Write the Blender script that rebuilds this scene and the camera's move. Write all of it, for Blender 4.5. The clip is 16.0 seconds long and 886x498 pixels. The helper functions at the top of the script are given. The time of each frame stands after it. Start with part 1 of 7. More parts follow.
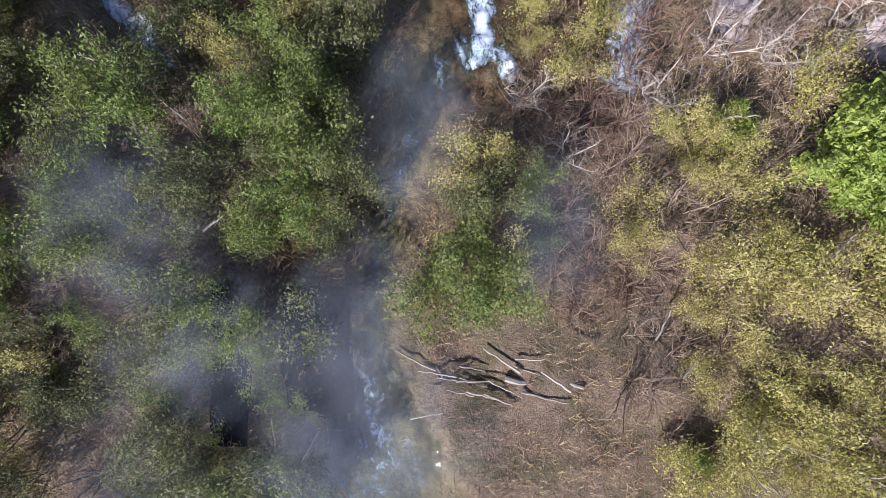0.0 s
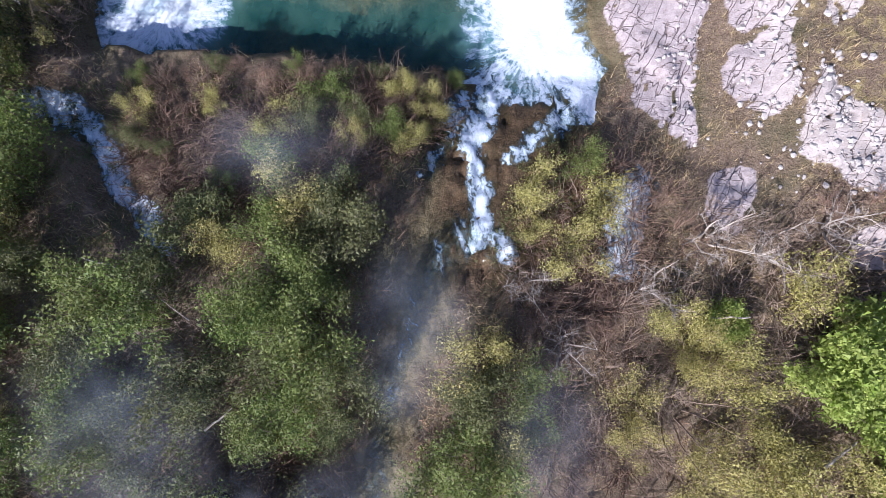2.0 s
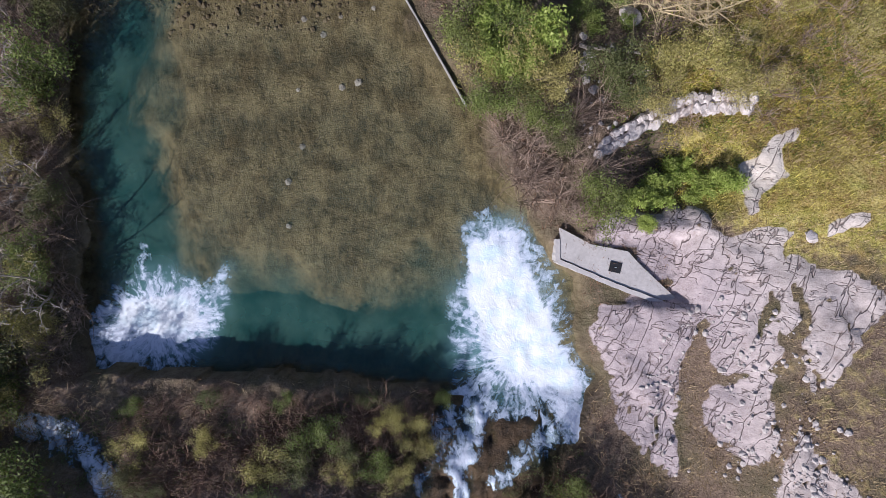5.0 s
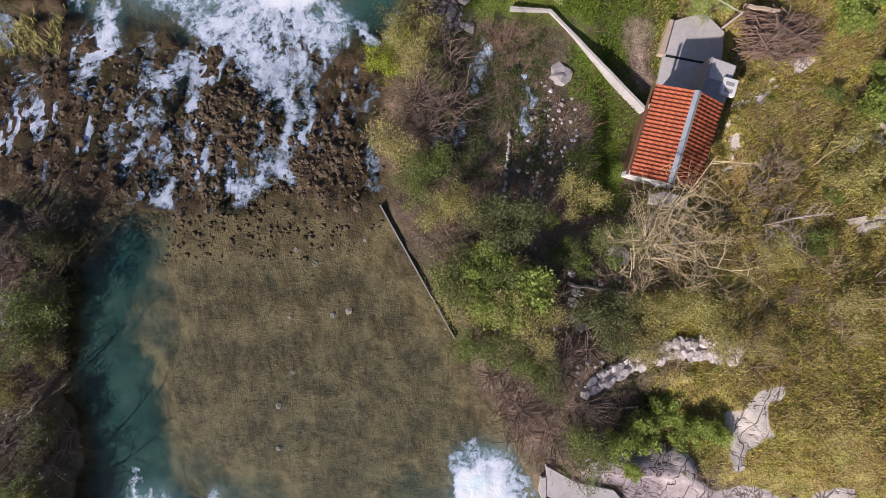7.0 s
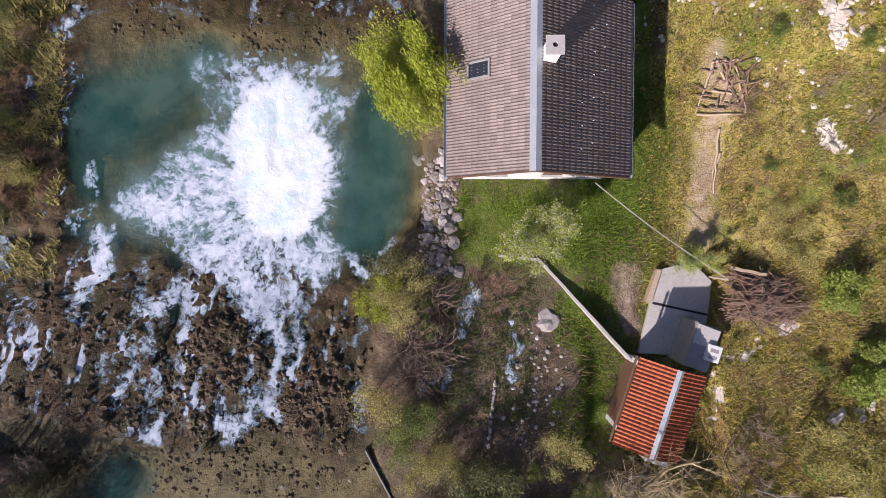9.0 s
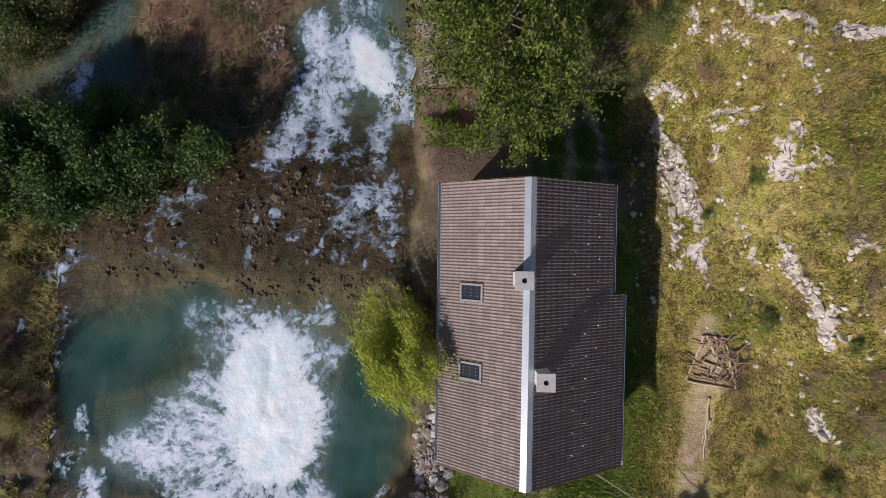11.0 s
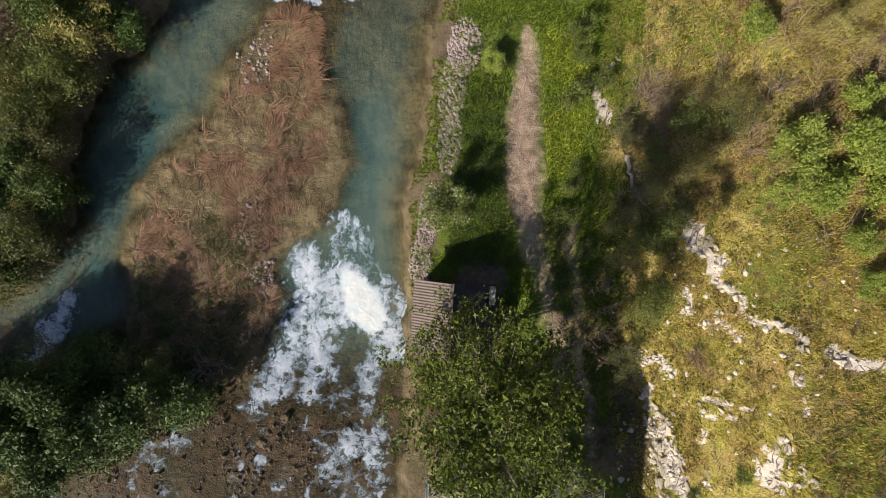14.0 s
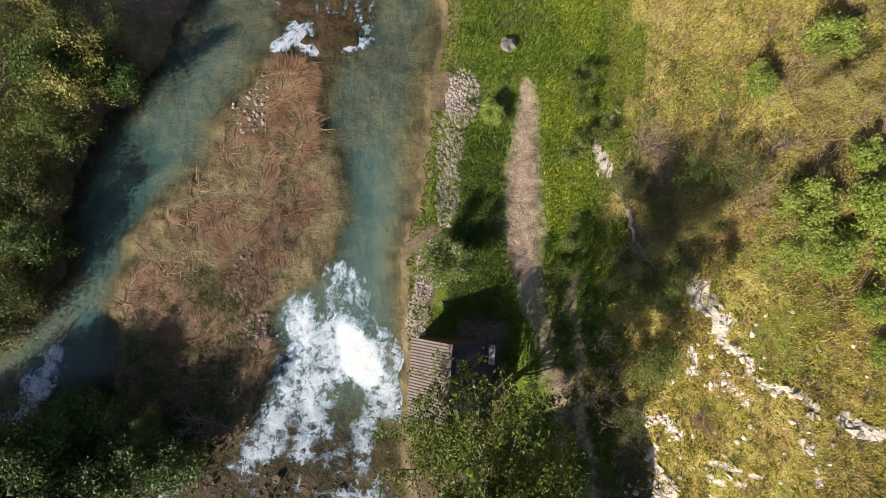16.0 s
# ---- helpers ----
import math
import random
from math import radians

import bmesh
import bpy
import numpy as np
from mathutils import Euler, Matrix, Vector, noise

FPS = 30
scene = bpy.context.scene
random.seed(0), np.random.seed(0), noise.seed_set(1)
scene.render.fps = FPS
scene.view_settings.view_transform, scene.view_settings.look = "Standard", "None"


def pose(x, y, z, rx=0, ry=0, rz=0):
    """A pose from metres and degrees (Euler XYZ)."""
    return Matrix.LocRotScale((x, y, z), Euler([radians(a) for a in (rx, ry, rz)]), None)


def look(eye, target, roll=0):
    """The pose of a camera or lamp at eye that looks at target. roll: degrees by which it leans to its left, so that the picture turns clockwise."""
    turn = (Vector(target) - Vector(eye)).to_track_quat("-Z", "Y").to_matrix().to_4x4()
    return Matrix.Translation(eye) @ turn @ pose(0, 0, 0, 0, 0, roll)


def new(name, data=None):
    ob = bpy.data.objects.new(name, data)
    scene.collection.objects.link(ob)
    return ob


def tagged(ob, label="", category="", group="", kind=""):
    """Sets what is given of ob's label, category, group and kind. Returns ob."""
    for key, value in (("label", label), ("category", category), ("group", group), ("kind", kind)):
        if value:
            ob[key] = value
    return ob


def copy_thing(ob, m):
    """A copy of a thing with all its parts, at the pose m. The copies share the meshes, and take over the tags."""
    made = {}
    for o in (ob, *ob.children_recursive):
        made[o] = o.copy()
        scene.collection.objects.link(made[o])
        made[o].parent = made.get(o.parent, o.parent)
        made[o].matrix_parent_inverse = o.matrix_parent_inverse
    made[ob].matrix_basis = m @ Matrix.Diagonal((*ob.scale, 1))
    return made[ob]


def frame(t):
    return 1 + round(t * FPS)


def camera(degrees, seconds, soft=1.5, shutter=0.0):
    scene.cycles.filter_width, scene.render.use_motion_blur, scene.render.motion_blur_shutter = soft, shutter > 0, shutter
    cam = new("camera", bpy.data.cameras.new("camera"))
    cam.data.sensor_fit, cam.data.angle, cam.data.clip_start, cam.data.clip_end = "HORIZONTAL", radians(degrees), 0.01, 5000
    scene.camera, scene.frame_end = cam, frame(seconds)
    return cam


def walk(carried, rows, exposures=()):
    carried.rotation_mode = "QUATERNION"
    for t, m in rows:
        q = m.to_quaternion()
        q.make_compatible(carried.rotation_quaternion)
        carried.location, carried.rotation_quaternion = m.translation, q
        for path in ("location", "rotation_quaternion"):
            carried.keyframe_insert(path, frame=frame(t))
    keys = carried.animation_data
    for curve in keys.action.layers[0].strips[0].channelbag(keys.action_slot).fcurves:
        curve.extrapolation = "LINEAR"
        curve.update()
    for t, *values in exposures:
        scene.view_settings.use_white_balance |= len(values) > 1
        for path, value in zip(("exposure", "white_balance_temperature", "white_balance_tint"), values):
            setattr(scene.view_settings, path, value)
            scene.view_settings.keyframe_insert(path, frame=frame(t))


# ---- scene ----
cam = camera(88.0, 16.0, 0.75)
PATH = [
    (0, 0.000, 0.000, 23.820, -1.697, -0.062, 0.000),
    (0.5, -0.110, 1.938, 23.875, -1.528, -0.416, 0.273),
    (1, -0.192, 4.029, 23.851, -1.367, -0.600, 0.191),
    (1.5, -0.156, 6.172, 23.833, -1.199, -0.498, 0.133),
    (2, -0.095, 8.483, 23.875, -1.140, -0.344, 0.130),
    (2.5, -0.053, 10.992, 23.950, -1.312, -0.269, 0.138),
    (3, -0.015, 13.690, 24.018, -1.755, -0.208, 0.044),
    (3.5, 0.053, 16.450, 23.987, -2.016, -0.231, -0.066),
    (4, 0.084, 19.349, 23.926, -2.409, -0.447, -0.140),
    (4.2, 0.145, 20.479, 23.908, -2.469, -0.461, -0.030),
    (6.3, 0.899, 32.352, 23.840, -1.312, 0.168, 1.298),
    (6.5, 0.958, 33.552, 23.778, -1.305, 0.239, 1.366),
    (7, 1.099, 36.709, 23.745, -1.653, 0.344, 1.371),
    (7.5, 1.172, 39.909, 23.694, -1.919, 0.354, 1.611),
    (8, 1.302, 43.031, 23.641, -1.778, 0.429, 1.993),
    (8.5, 1.485, 46.262, 23.617, -1.801, 0.694, 2.400),
    (8.7, 1.493, 47.551, 23.619, -1.767, 0.735, 2.548),
    (10.8, 1.029, 61.578, 23.368, -0.896, 0.301, 3.433),
    (11, 0.982, 62.959, 23.357, -1.034, 0.325, 3.447),
    (11.5, 0.841, 66.523, 23.166, -1.622, 0.255, 3.590),
    (12, 0.709, 69.671, 23.044, -1.588, 0.161, 3.876),
    (12.5, 0.564, 72.314, 23.055, -1.767, 0.116, 4.150),
    (13, 0.372, 74.442, 22.972, -1.927, -0.085, 4.275),
    (13.5, 0.172, 76.136, 22.807, -2.106, -0.370, 4.421),
    (14, 0.095, 77.400, 22.679, -2.274, -0.561, 4.817),
    (14.5, 0.106, 78.218, 22.593, -2.468, -0.468, 4.932),
    (15, 0.132, 78.830, 22.470, -2.298, -0.389, 4.935),
    (15.5, 0.057, 79.202, 22.282, -1.599, -0.504, 4.931),
    (16, -0.042, 79.515, 22.064, -0.495, -0.714, 4.848),
]
EXPOSURE = [(0, 0.76, 5600, 22), (2.5, 0.74, 5400, 23), (4.2, 0.36, 5450, 23), (6.5, 0.02, 5980, 26), (8.5, 0.27, 6050, 29), (11, -0.30, 6000, 24), (12, -0.36, 6300, 22), (13, -0.16, 6550, 20), (15, 0.38, 6700, 14), (16, 0.41, 6650, 14)]
walk(cam, [(t, pose(x, y, z, rx, ry, rz)) for t, x, y, z, rx, ry, rz in PATH], EXPOSURE)

# ---- world, sun ----
SUN_AZ, SUN_EL = 219.0, 31.0          # clockwise from +y, degrees above the horizon
world = bpy.data.worlds.new("sky")
scene.world = world
world.use_nodes = True
wn = world.node_tree
sky = wn.nodes.new("ShaderNodeTexSky")
sky.sky_type, sky.sun_disc = "NISHITA", False
sky.sun_elevation, sky.sun_rotation = radians(SUN_EL), radians(SUN_AZ)
wn.links.new(sky.outputs[0], wn.nodes["Background"].inputs[0])
wn.nodes["Background"].inputs[1].default_value = 0.074
sun_data = bpy.data.lights.new("sun", "SUN")
sun_data.energy, sun_data.angle, sun_data.color = 5.0, radians(0.9), (1.0, 0.945, 0.79)
sun = new("sun", sun_data)
sa, se = radians(SUN_AZ), radians(SUN_EL)
sun.matrix_world = look((60 * math.sin(sa), 60 * math.cos(sa), 80), (60 * math.sin(sa) - 40 * math.sin(sa) * math.cos(se), 60 * math.cos(sa) - 40 * math.cos(sa) * math.cos(se), 80 - 40 * math.sin(se)))


# ---- material helpers ----
def mat(name, rough=0.8, spec=0.3):
    m = bpy.data.materials.new(name)
    m.use_nodes = True
    b = m.node_tree.nodes["Principled BSDF"]
    b.inputs["Roughness"].default_value = rough
    b.inputs["Specular IOR Level"].default_value = spec
    return m, m.node_tree, b


def node(nt, kind, **kw):
    n = nt.nodes.new(kind)
    for k, v in kw.items():
        if k in n.inputs:
            n.inputs[k].default_value = v
        elif k == "op":
            n.operation = v
        elif k == "feature":
            n.feature = v
    return n


def put_in(nt, sock, v):
    if hasattr(v, "is_output"):
        nt.links.new(v, sock)
    else:
        sock.default_value = (*v, 1) if isinstance(v, tuple) and len(v) == 3 and sock.type == "RGBA" else v


def mixc(nt, fac, a, b):
    n = nt.nodes.new("ShaderNodeMix")
    n.data_type = "RGBA"
    for i, v in ((0, fac), (6, a), (7, b)):
        put_in(nt, n.inputs[i], v)
    return n.outputs[2]


def maths(nt, op, a, b=0.0, clamp=False):
    n = nt.nodes.new("ShaderNodeMath")
    n.operation, n.use_clamp = op, clamp
    put_in(nt, n.inputs[0], a)
    put_in(nt, n.inputs[1], b)
    return n.outputs[0]


def warp(nt, vec, scale, amount):
    n = node(nt, "ShaderNodeTexNoise", Scale=scale, Detail=3.0)
    nt.links.new(vec, n.inputs["Vector"])
    s = nt.nodes.new("ShaderNodeVectorMath")
    s.operation = "MULTIPLY_ADD"
    nt.links.new(n.outputs["Color"], s.inputs[0])
    s.inputs[1].default_value = (amount, amount, amount)
    nt.links.new(vec, s.inputs[2])
    return s.outputs[0]


def coords(nt, scale=(1, 1, 1), which="Object"):
    t = nt.nodes.new("ShaderNodeTexCoord")
    mp = nt.nodes.new("ShaderNodeMapping")
    nt.links.new(t.outputs[which], mp.inputs[0])
    mp.inputs["Scale"].default_value = scale
    return mp.outputs[0]


def world_coords(nt, scale=(1, 1, 1), turn=0.0):
    t = nt.nodes.new("ShaderNodeNewGeometry")
    mp = nt.nodes.new("ShaderNodeMapping")
    nt.links.new(t.outputs["Position"], mp.inputs[0])
    if turn:
        rot = nt.nodes.new("ShaderNodeMapping")
        nt.links.new(t.outputs["Position"], rot.inputs[0])
        rot.inputs["Rotation"].default_value = (0, 0, radians(turn))
        nt.links.new(rot.outputs[0], mp.inputs[0])
    mp.inputs["Scale"].default_value = scale
    return mp.outputs[0]


def noisy(nt, vec, scale, detail=4.0, rough=0.6, dist=0.0):
    n = node(nt, "ShaderNodeTexNoise", Scale=scale, Detail=detail, Roughness=rough, Distortion=dist)
    nt.links.new(vec, n.inputs["Vector"])
    return n.outputs[0]


def cells(nt, vec, scale, feature="F1"):
    n = node(nt, "ShaderNodeTexVoronoi", Scale=scale)
    n.feature = feature
    nt.links.new(vec, n.inputs["Vector"])
    return n


def ramp(nt, fac, lo, hi):
    n = nt.nodes.new("ShaderNodeMapRange")
    n.inputs[1].default_value, n.inputs[2].default_value = lo, hi
    nt.links.new(fac, n.inputs[0])
    return n.outputs[0]


def attr(nt, name):
    n = nt.nodes.new("ShaderNodeAttribute")
    n.attribute_name = name
    return n.outputs["Fac"]


def bump(nt, b, height, strength=0.5, distance=0.05):
    n = node(nt, "ShaderNodeBump", Strength=strength, Distance=distance)
    nt.links.new(height, n.inputs["Height"])
    nt.links.new(n.outputs[0], b.inputs["Normal"])


def two_tone(name, c1, c2, scale, rough=0.8, bump_d=0.02, fine=8.0, stretch=(1, 1, 1), spec=0.3, vary=0.0, metal=0.0):
    """A surface of two colours mottled at two scales, with fine relief; vary: random lightness by object."""
    m, nt, b = mat(name, rough, spec)
    b.inputs["Metallic"].default_value = metal
    v = coords(nt, stretch)
    n1, n2 = noisy(nt, v, scale, 5), noisy(nt, v, scale * fine, 3)
    f = maths(nt, "ADD", maths(nt, "MULTIPLY", ramp(nt, n1, 0.3, 0.7), 0.6), maths(nt, "MULTIPLY", ramp(nt, n2, 0.3, 0.7), 0.4))
    c = mixc(nt, f, c1, c2)
    if vary:
        oi = nt.nodes.new("ShaderNodeObjectInfo")
        h = nt.nodes.new("ShaderNodeHueSaturation")
        nt.links.new(c, h.inputs["Color"])
        nt.links.new(maths(nt, "ADD", maths(nt, "MULTIPLY", oi.outputs["Random"], 2 * vary), 1 - vary), h.inputs["Value"])
        c = h.outputs[0]
    nt.links.new(c, b.inputs["Base Color"])
    bump(nt, b, n2, 0.6, bump_d)
    return m


def leafy(name, c1, c2, c3, through_=0.35, rough=0.55):
    """Leaves: each its own tint between three greens, letting some light through."""
    m, nt, b = mat(name, rough, 0.3)
    g = nt.nodes.new("ShaderNodeNewGeometry")
    oi = nt.nodes.new("ShaderNodeObjectInfo")
    c = mixc(nt, g.outputs["Random Per Island"], c1, c2)
    c = mixc(nt, maths(nt, "MULTIPLY", oi.outputs["Random"], 0.7), c, c3)
    n = noisy(nt, world_coords(nt), 0.9, 2)
    h = nt.nodes.new("ShaderNodeHueSaturation")
    nt.links.new(c, h.inputs["Color"])
    nt.links.new(ramp(nt, n, 0.1, 0.75), h.inputs["Value"])
    h.inputs["Saturation"].default_value = 1.0
    nt.links.new(maths(nt, "ADD", maths(nt, "MULTIPLY", ramp(nt, n, 0.25, 0.75), 0.5), 0.75), h.inputs["Value"])
    nt.links.new(h.outputs[0], b.inputs["Base Color"])
    t = nt.nodes.new("ShaderNodeBsdfTranslucent")
    nt.links.new(h.outputs[0], t.inputs["Color"])
    mx = nt.nodes.new("ShaderNodeMixShader")
    mx.inputs[0].default_value = through_
    nt.links.new(b.outputs[0], mx.inputs[1])
    nt.links.new(t.outputs[0], mx.inputs[2])
    nt.links.new(mx.outputs[0], nt.nodes["Material Output"].inputs[0])
    return m


# ---- plan: the valley runs along +y and falls with it ----
def smooth(a, b, v):
    t = np.clip((np.asarray(v, float) - a) / (b - a), 0, 1)
    return t * t * (3 - 2 * t)


def along(table, y, col=1):
    return np.interp(y, [r[0] for r in table], [r[col] for r in table])


LEVEL = [(-60, 3.3), (-14, 2.5), (6, 2.0), (13, 1.3), (16.8, 0.12), (37.6, 0.1), (46, -1.55), (49, -1.75), (60.5, -1.8), (65, -2.5), (70, -3.6), (74, -3.75), (89, -3.75), (92, -4.2), (130, -4.8)]
DEPTH = [(-60, 0.2), (10, 0.2), (16, 0.4), (19, 0.6), (26, 0.42), (35, 0.36), (37.8, 0.12), (44, 0.1), (48, 0.6), (52, 1.2), (56, 0.9), (60, 0.3), (66, 0.2), (71, 0.45), (76, 0.48), (84, 0.38), (88, 0.32), (92, 0.3), (130, 0.5)]
WEST = [(-60, -5), (-14, -4.2), (-7, -5.2), (0, -3.4), (6, -2.2), (11, -0.6), (15, 0.4), (16.9, 0.2), (17.6, -5), (17.3, -11), (16.6, -15), (16.9, -17.6), (22, -17.9), (30, -18.6), (36, -19.5), (39, -26), (48, -26), (50, -20.6), (60, -21.2), (62, -26), (70, -26), (76, -21), (82, -20.5), (89, -16.5), (96, -14), (130, -14)]
EAST = [(-60, 2), (-14, 1.5), (-7, -0.8), (0, -1.6), (6, 0.6), (11, 3.2), (14.5, 7.8), (17.5, 9.0), (19.6, 7.9), (23, 6.9), (25.3, 5.3), (29.8, 3.0), (32, 1.9), (38, -2.3), (44, -3), (48.5, -1.6), (50, 0.1), (58, 0.3), (62, -0.4), (68, -0.8), (74, -1.4), (77.5, -2.0), (84, -1.2), (90, -0.8), (130, 0)]
# y, height at the river's edge, then x and height at two places up the east bank
BANK = [(-60, 3.6, 8, 3.8, 20, 6), (-14, 3.0, 8, 3.2, 20, 5.4), (8, 2.3, 9, 1.8, 16, 3.7), (16, 0.9, 12, 1.5, 16.4, 3.7), (25, 0.6, 10, 1.0, 17, 3.0),
        (34, 0.5, 10, 0.3, 20, 2.5), (44, -0.1, 13, -0.6, 20, 0.6), (52, -0.9, 13, -1.0, 20, 0.7), (60, -1.3, 11.6, -1.1, 17.6, 1.8), (68, -1.6, 11.0, -1.7, 17, 2.5),
        (75, -2.4, 9, -1.7, 16.5, 2.1), (83, -2.8, 9, -1.9, 15, 1.0), (92, -3.1, 8, -2.5, 16, 0.7), (130, -3.6, 8, -3.2, 16, 0.6)]
ISLE_W = [(64, -24), (67, -18.5), (70, -17.7), (73, -17.5), (76, -17.3), (78.7, -16.5), (80.4, -15.1), (82, -13.8), (85.3, -12.4), (88.7, -10.6), (91, -10)]
ISLE_E = [(64, -6.8), (69, -9.4), (72, -8.4), (74.5, -8.9), (76.2, -8.3), (77.6, -6.6), (79.3, -5.8), (81, -5.3), (82.5, -5.8), (84, -6.8), (86, -7.3), (89, -6.7), (91, -6.6)]
# broken ledges of pale rock on the slope: points of x, y and half width
LEDGES = (((12.1, 69.6, .30), (13.2, 67.5, .30), (13.9, 65.1, .28), (14.3, 62.6, .26), (14.5, 61.4, .2)), ((12.1, 68.0, .32), (12.7, 66.9, .34), (13.0, 64.0, .32), (13.5, 62.4, .28)),
          ((13.8, 69.9, .25), (14.9, 69.5, .2)), ((14.3, 68.5, .14), (14.8, 67.2, .12), (14.7, 66.4, .14), (15.2, 65.0, .16), (15.9, 63.2, .18), (16.4, 62.0, .2)),
          ((16.4, 69.3, .3), (16.8, 68.3, .3), (17.8, 67.7, .2)), ((16.2, 68.0, .25), (16.9, 66.7, .25)), ((17.2, 67.3, .3), (17.4, 67.2, .3)),
          ((16.7, 64.3, .18), (17.1, 62.7, .28), (17.9, 61.3, .36), (19.0, 60.5, .36), (19.7, 59.2, .3)), ((19.2, 64.3, .2), (20.3, 63.7, .3)),
          ((13.2, 78.4, .4), (14.0, 77.1, .36), (14.2, 75.8, .3), (15.1, 75.0, .25)), ((15.7, 74.5, .25), (16.8, 73.8, .4), (17.3, 73.3, .3)), ((17.8, 73.2, .3), (18.9, 73.3, .4)),
          ((12.9, 75.5, .2), (12.9, 73.8, .12)), ((13.8, 74.0, .15), (14.7, 73.4, .2)), ((11.3, 72.0, .2), (12.8, 71.2, .2)), ((13.7, 70.9, .12), (14.9, 70.2, .15)), ((16.4, 72.5, .2), (17.2, 71.0, .25)),
          ((8.0, 86.1, .25), (8.1, 84.6, .25), (8.4, 83.5, .25)), ((8.6, 87.2, .3), (9.0, 87.0, .3)), ((19.1, 55.6, .35), (20.1, 54.5, .4)), ((21.7, 43.4, .35), (22.2, 41.6, .35)), ((20.6, 37.6, .5), (21.6, 38.3, .4)),
          ((16.0, 44.0, .18), (15.9, 42.4, .18), (15.8, 40.8, .15)), ((16.2, 44.0, .16), (17.4, 44.5, .16), (19.0, 46.0, .16)))


def fbm(x, y, scale, octaves=4, seed=0):
    """Value noise summed over octaves, about -1 to 1."""
    out, amp, tot = np.zeros_like(x, dtype=float), 1.0, 0.0
    for o in range(octaves):
        rs = np.random.RandomState(seed * 31 + o)
        g = rs.rand(256, 256) * 2 - 1
        u, v = x / scale * 2 ** o + 57.3 * o, y / scale * 2 ** o + 91.7 * o
        i, j = np.floor(u).astype(int), np.floor(v).astype(int)
        fu, fv = u - i, v - j
        fu, fv = fu * fu * (3 - 2 * fu), fv * fv * (3 - 2 * fv)
        i0, i1, j0, j1 = i % 256, (i + 1) % 256, j % 256, (j + 1) % 256
        out += amp * (g[i0, j0] * (1 - fu) * (1 - fv) + g[i1, j0] * fu * (1 - fv) + g[i0, j1] * (1 - fu) * fv + g[i1, j1] * fu * fv)
        tot, amp = tot + amp, amp * 0.5
    return out / tot * 1.6


def crag(x, y, size, seed=0):
    """Blocks of rock: the distance to the nearest joint between uneven cells, and each cell's own height."""
    rs = np.random.RandomState(seed)
    jit, lev = rs.rand(128, 128, 2), rs.rand(128, 128)
    u, v = x / size, y / size
    i, j = np.floor(u).astype(int), np.floor(v).astype(int)
    d1, d2, h1 = np.full(u.shape, 9.0), np.full(u.shape, 9.0), np.zeros(u.shape)
    for a in (-1, 0, 1):
        for b in (-1, 0, 1):
            ii, jj = (i + a) % 128, (j + b) % 128
            d = np.hypot(i + a + jit[ii, jj, 0] - u, j + b + jit[ii, jj, 1] - v)
            near = d < d1
            d2 = np.where(near, d1, np.minimum(d2, d))
            h1 = np.where(near, lev[ii, jj], h1)
            d1 = np.where(near, d, d1)
    return np.clip((d2 - d1) * 3, 0, 1), h1


def strip(x, y, pts):
    """1 on a line of (x, y, radius) points, falling to 0 at its radius."""
    out = np.zeros(np.shape(x))
    for (ax, ay, ar), (bx, by, br) in zip(pts, pts[1:] or pts):
        dx, dy = bx - ax, by - ay
        t = np.clip(((x - ax) * dx + (y - ay) * dy) / max(dx * dx + dy * dy, 1e-9), 0, 1)
        out = np.maximum(out, 1 - np.hypot(x - ax - t * dx, y - ay - t * dy) / (ar + t * (br - ar)))
    return np.clip(out, 0, 1)


def blob(x, y, cx, cy, rx, ry, turn=0.0):
    c, s = math.cos(radians(turn)), math.sin(radians(turn))
    u, v = ((x - cx) * c + (y - cy) * s) / rx, (-(x - cx) * s + (y - cy) * c) / ry
    return np.clip(1.4 - np.hypot(u, v), 0, 1)


def inside_of(x, y, pts):
    """Distance inside a convex-ish plan outline (negative outside), the smallest over its sides, points clockwise."""
    out = np.full(np.shape(x), 9.0)
    for (ax, ay), (bx_, by) in zip(pts, pts[1:] + pts[:1]):
        l = math.hypot(bx_ - ax, by - ay)
        out = np.minimum(out, ((x - ax) * (by - ay) - (y - ay) * (bx_ - ax)) / l)
    return out


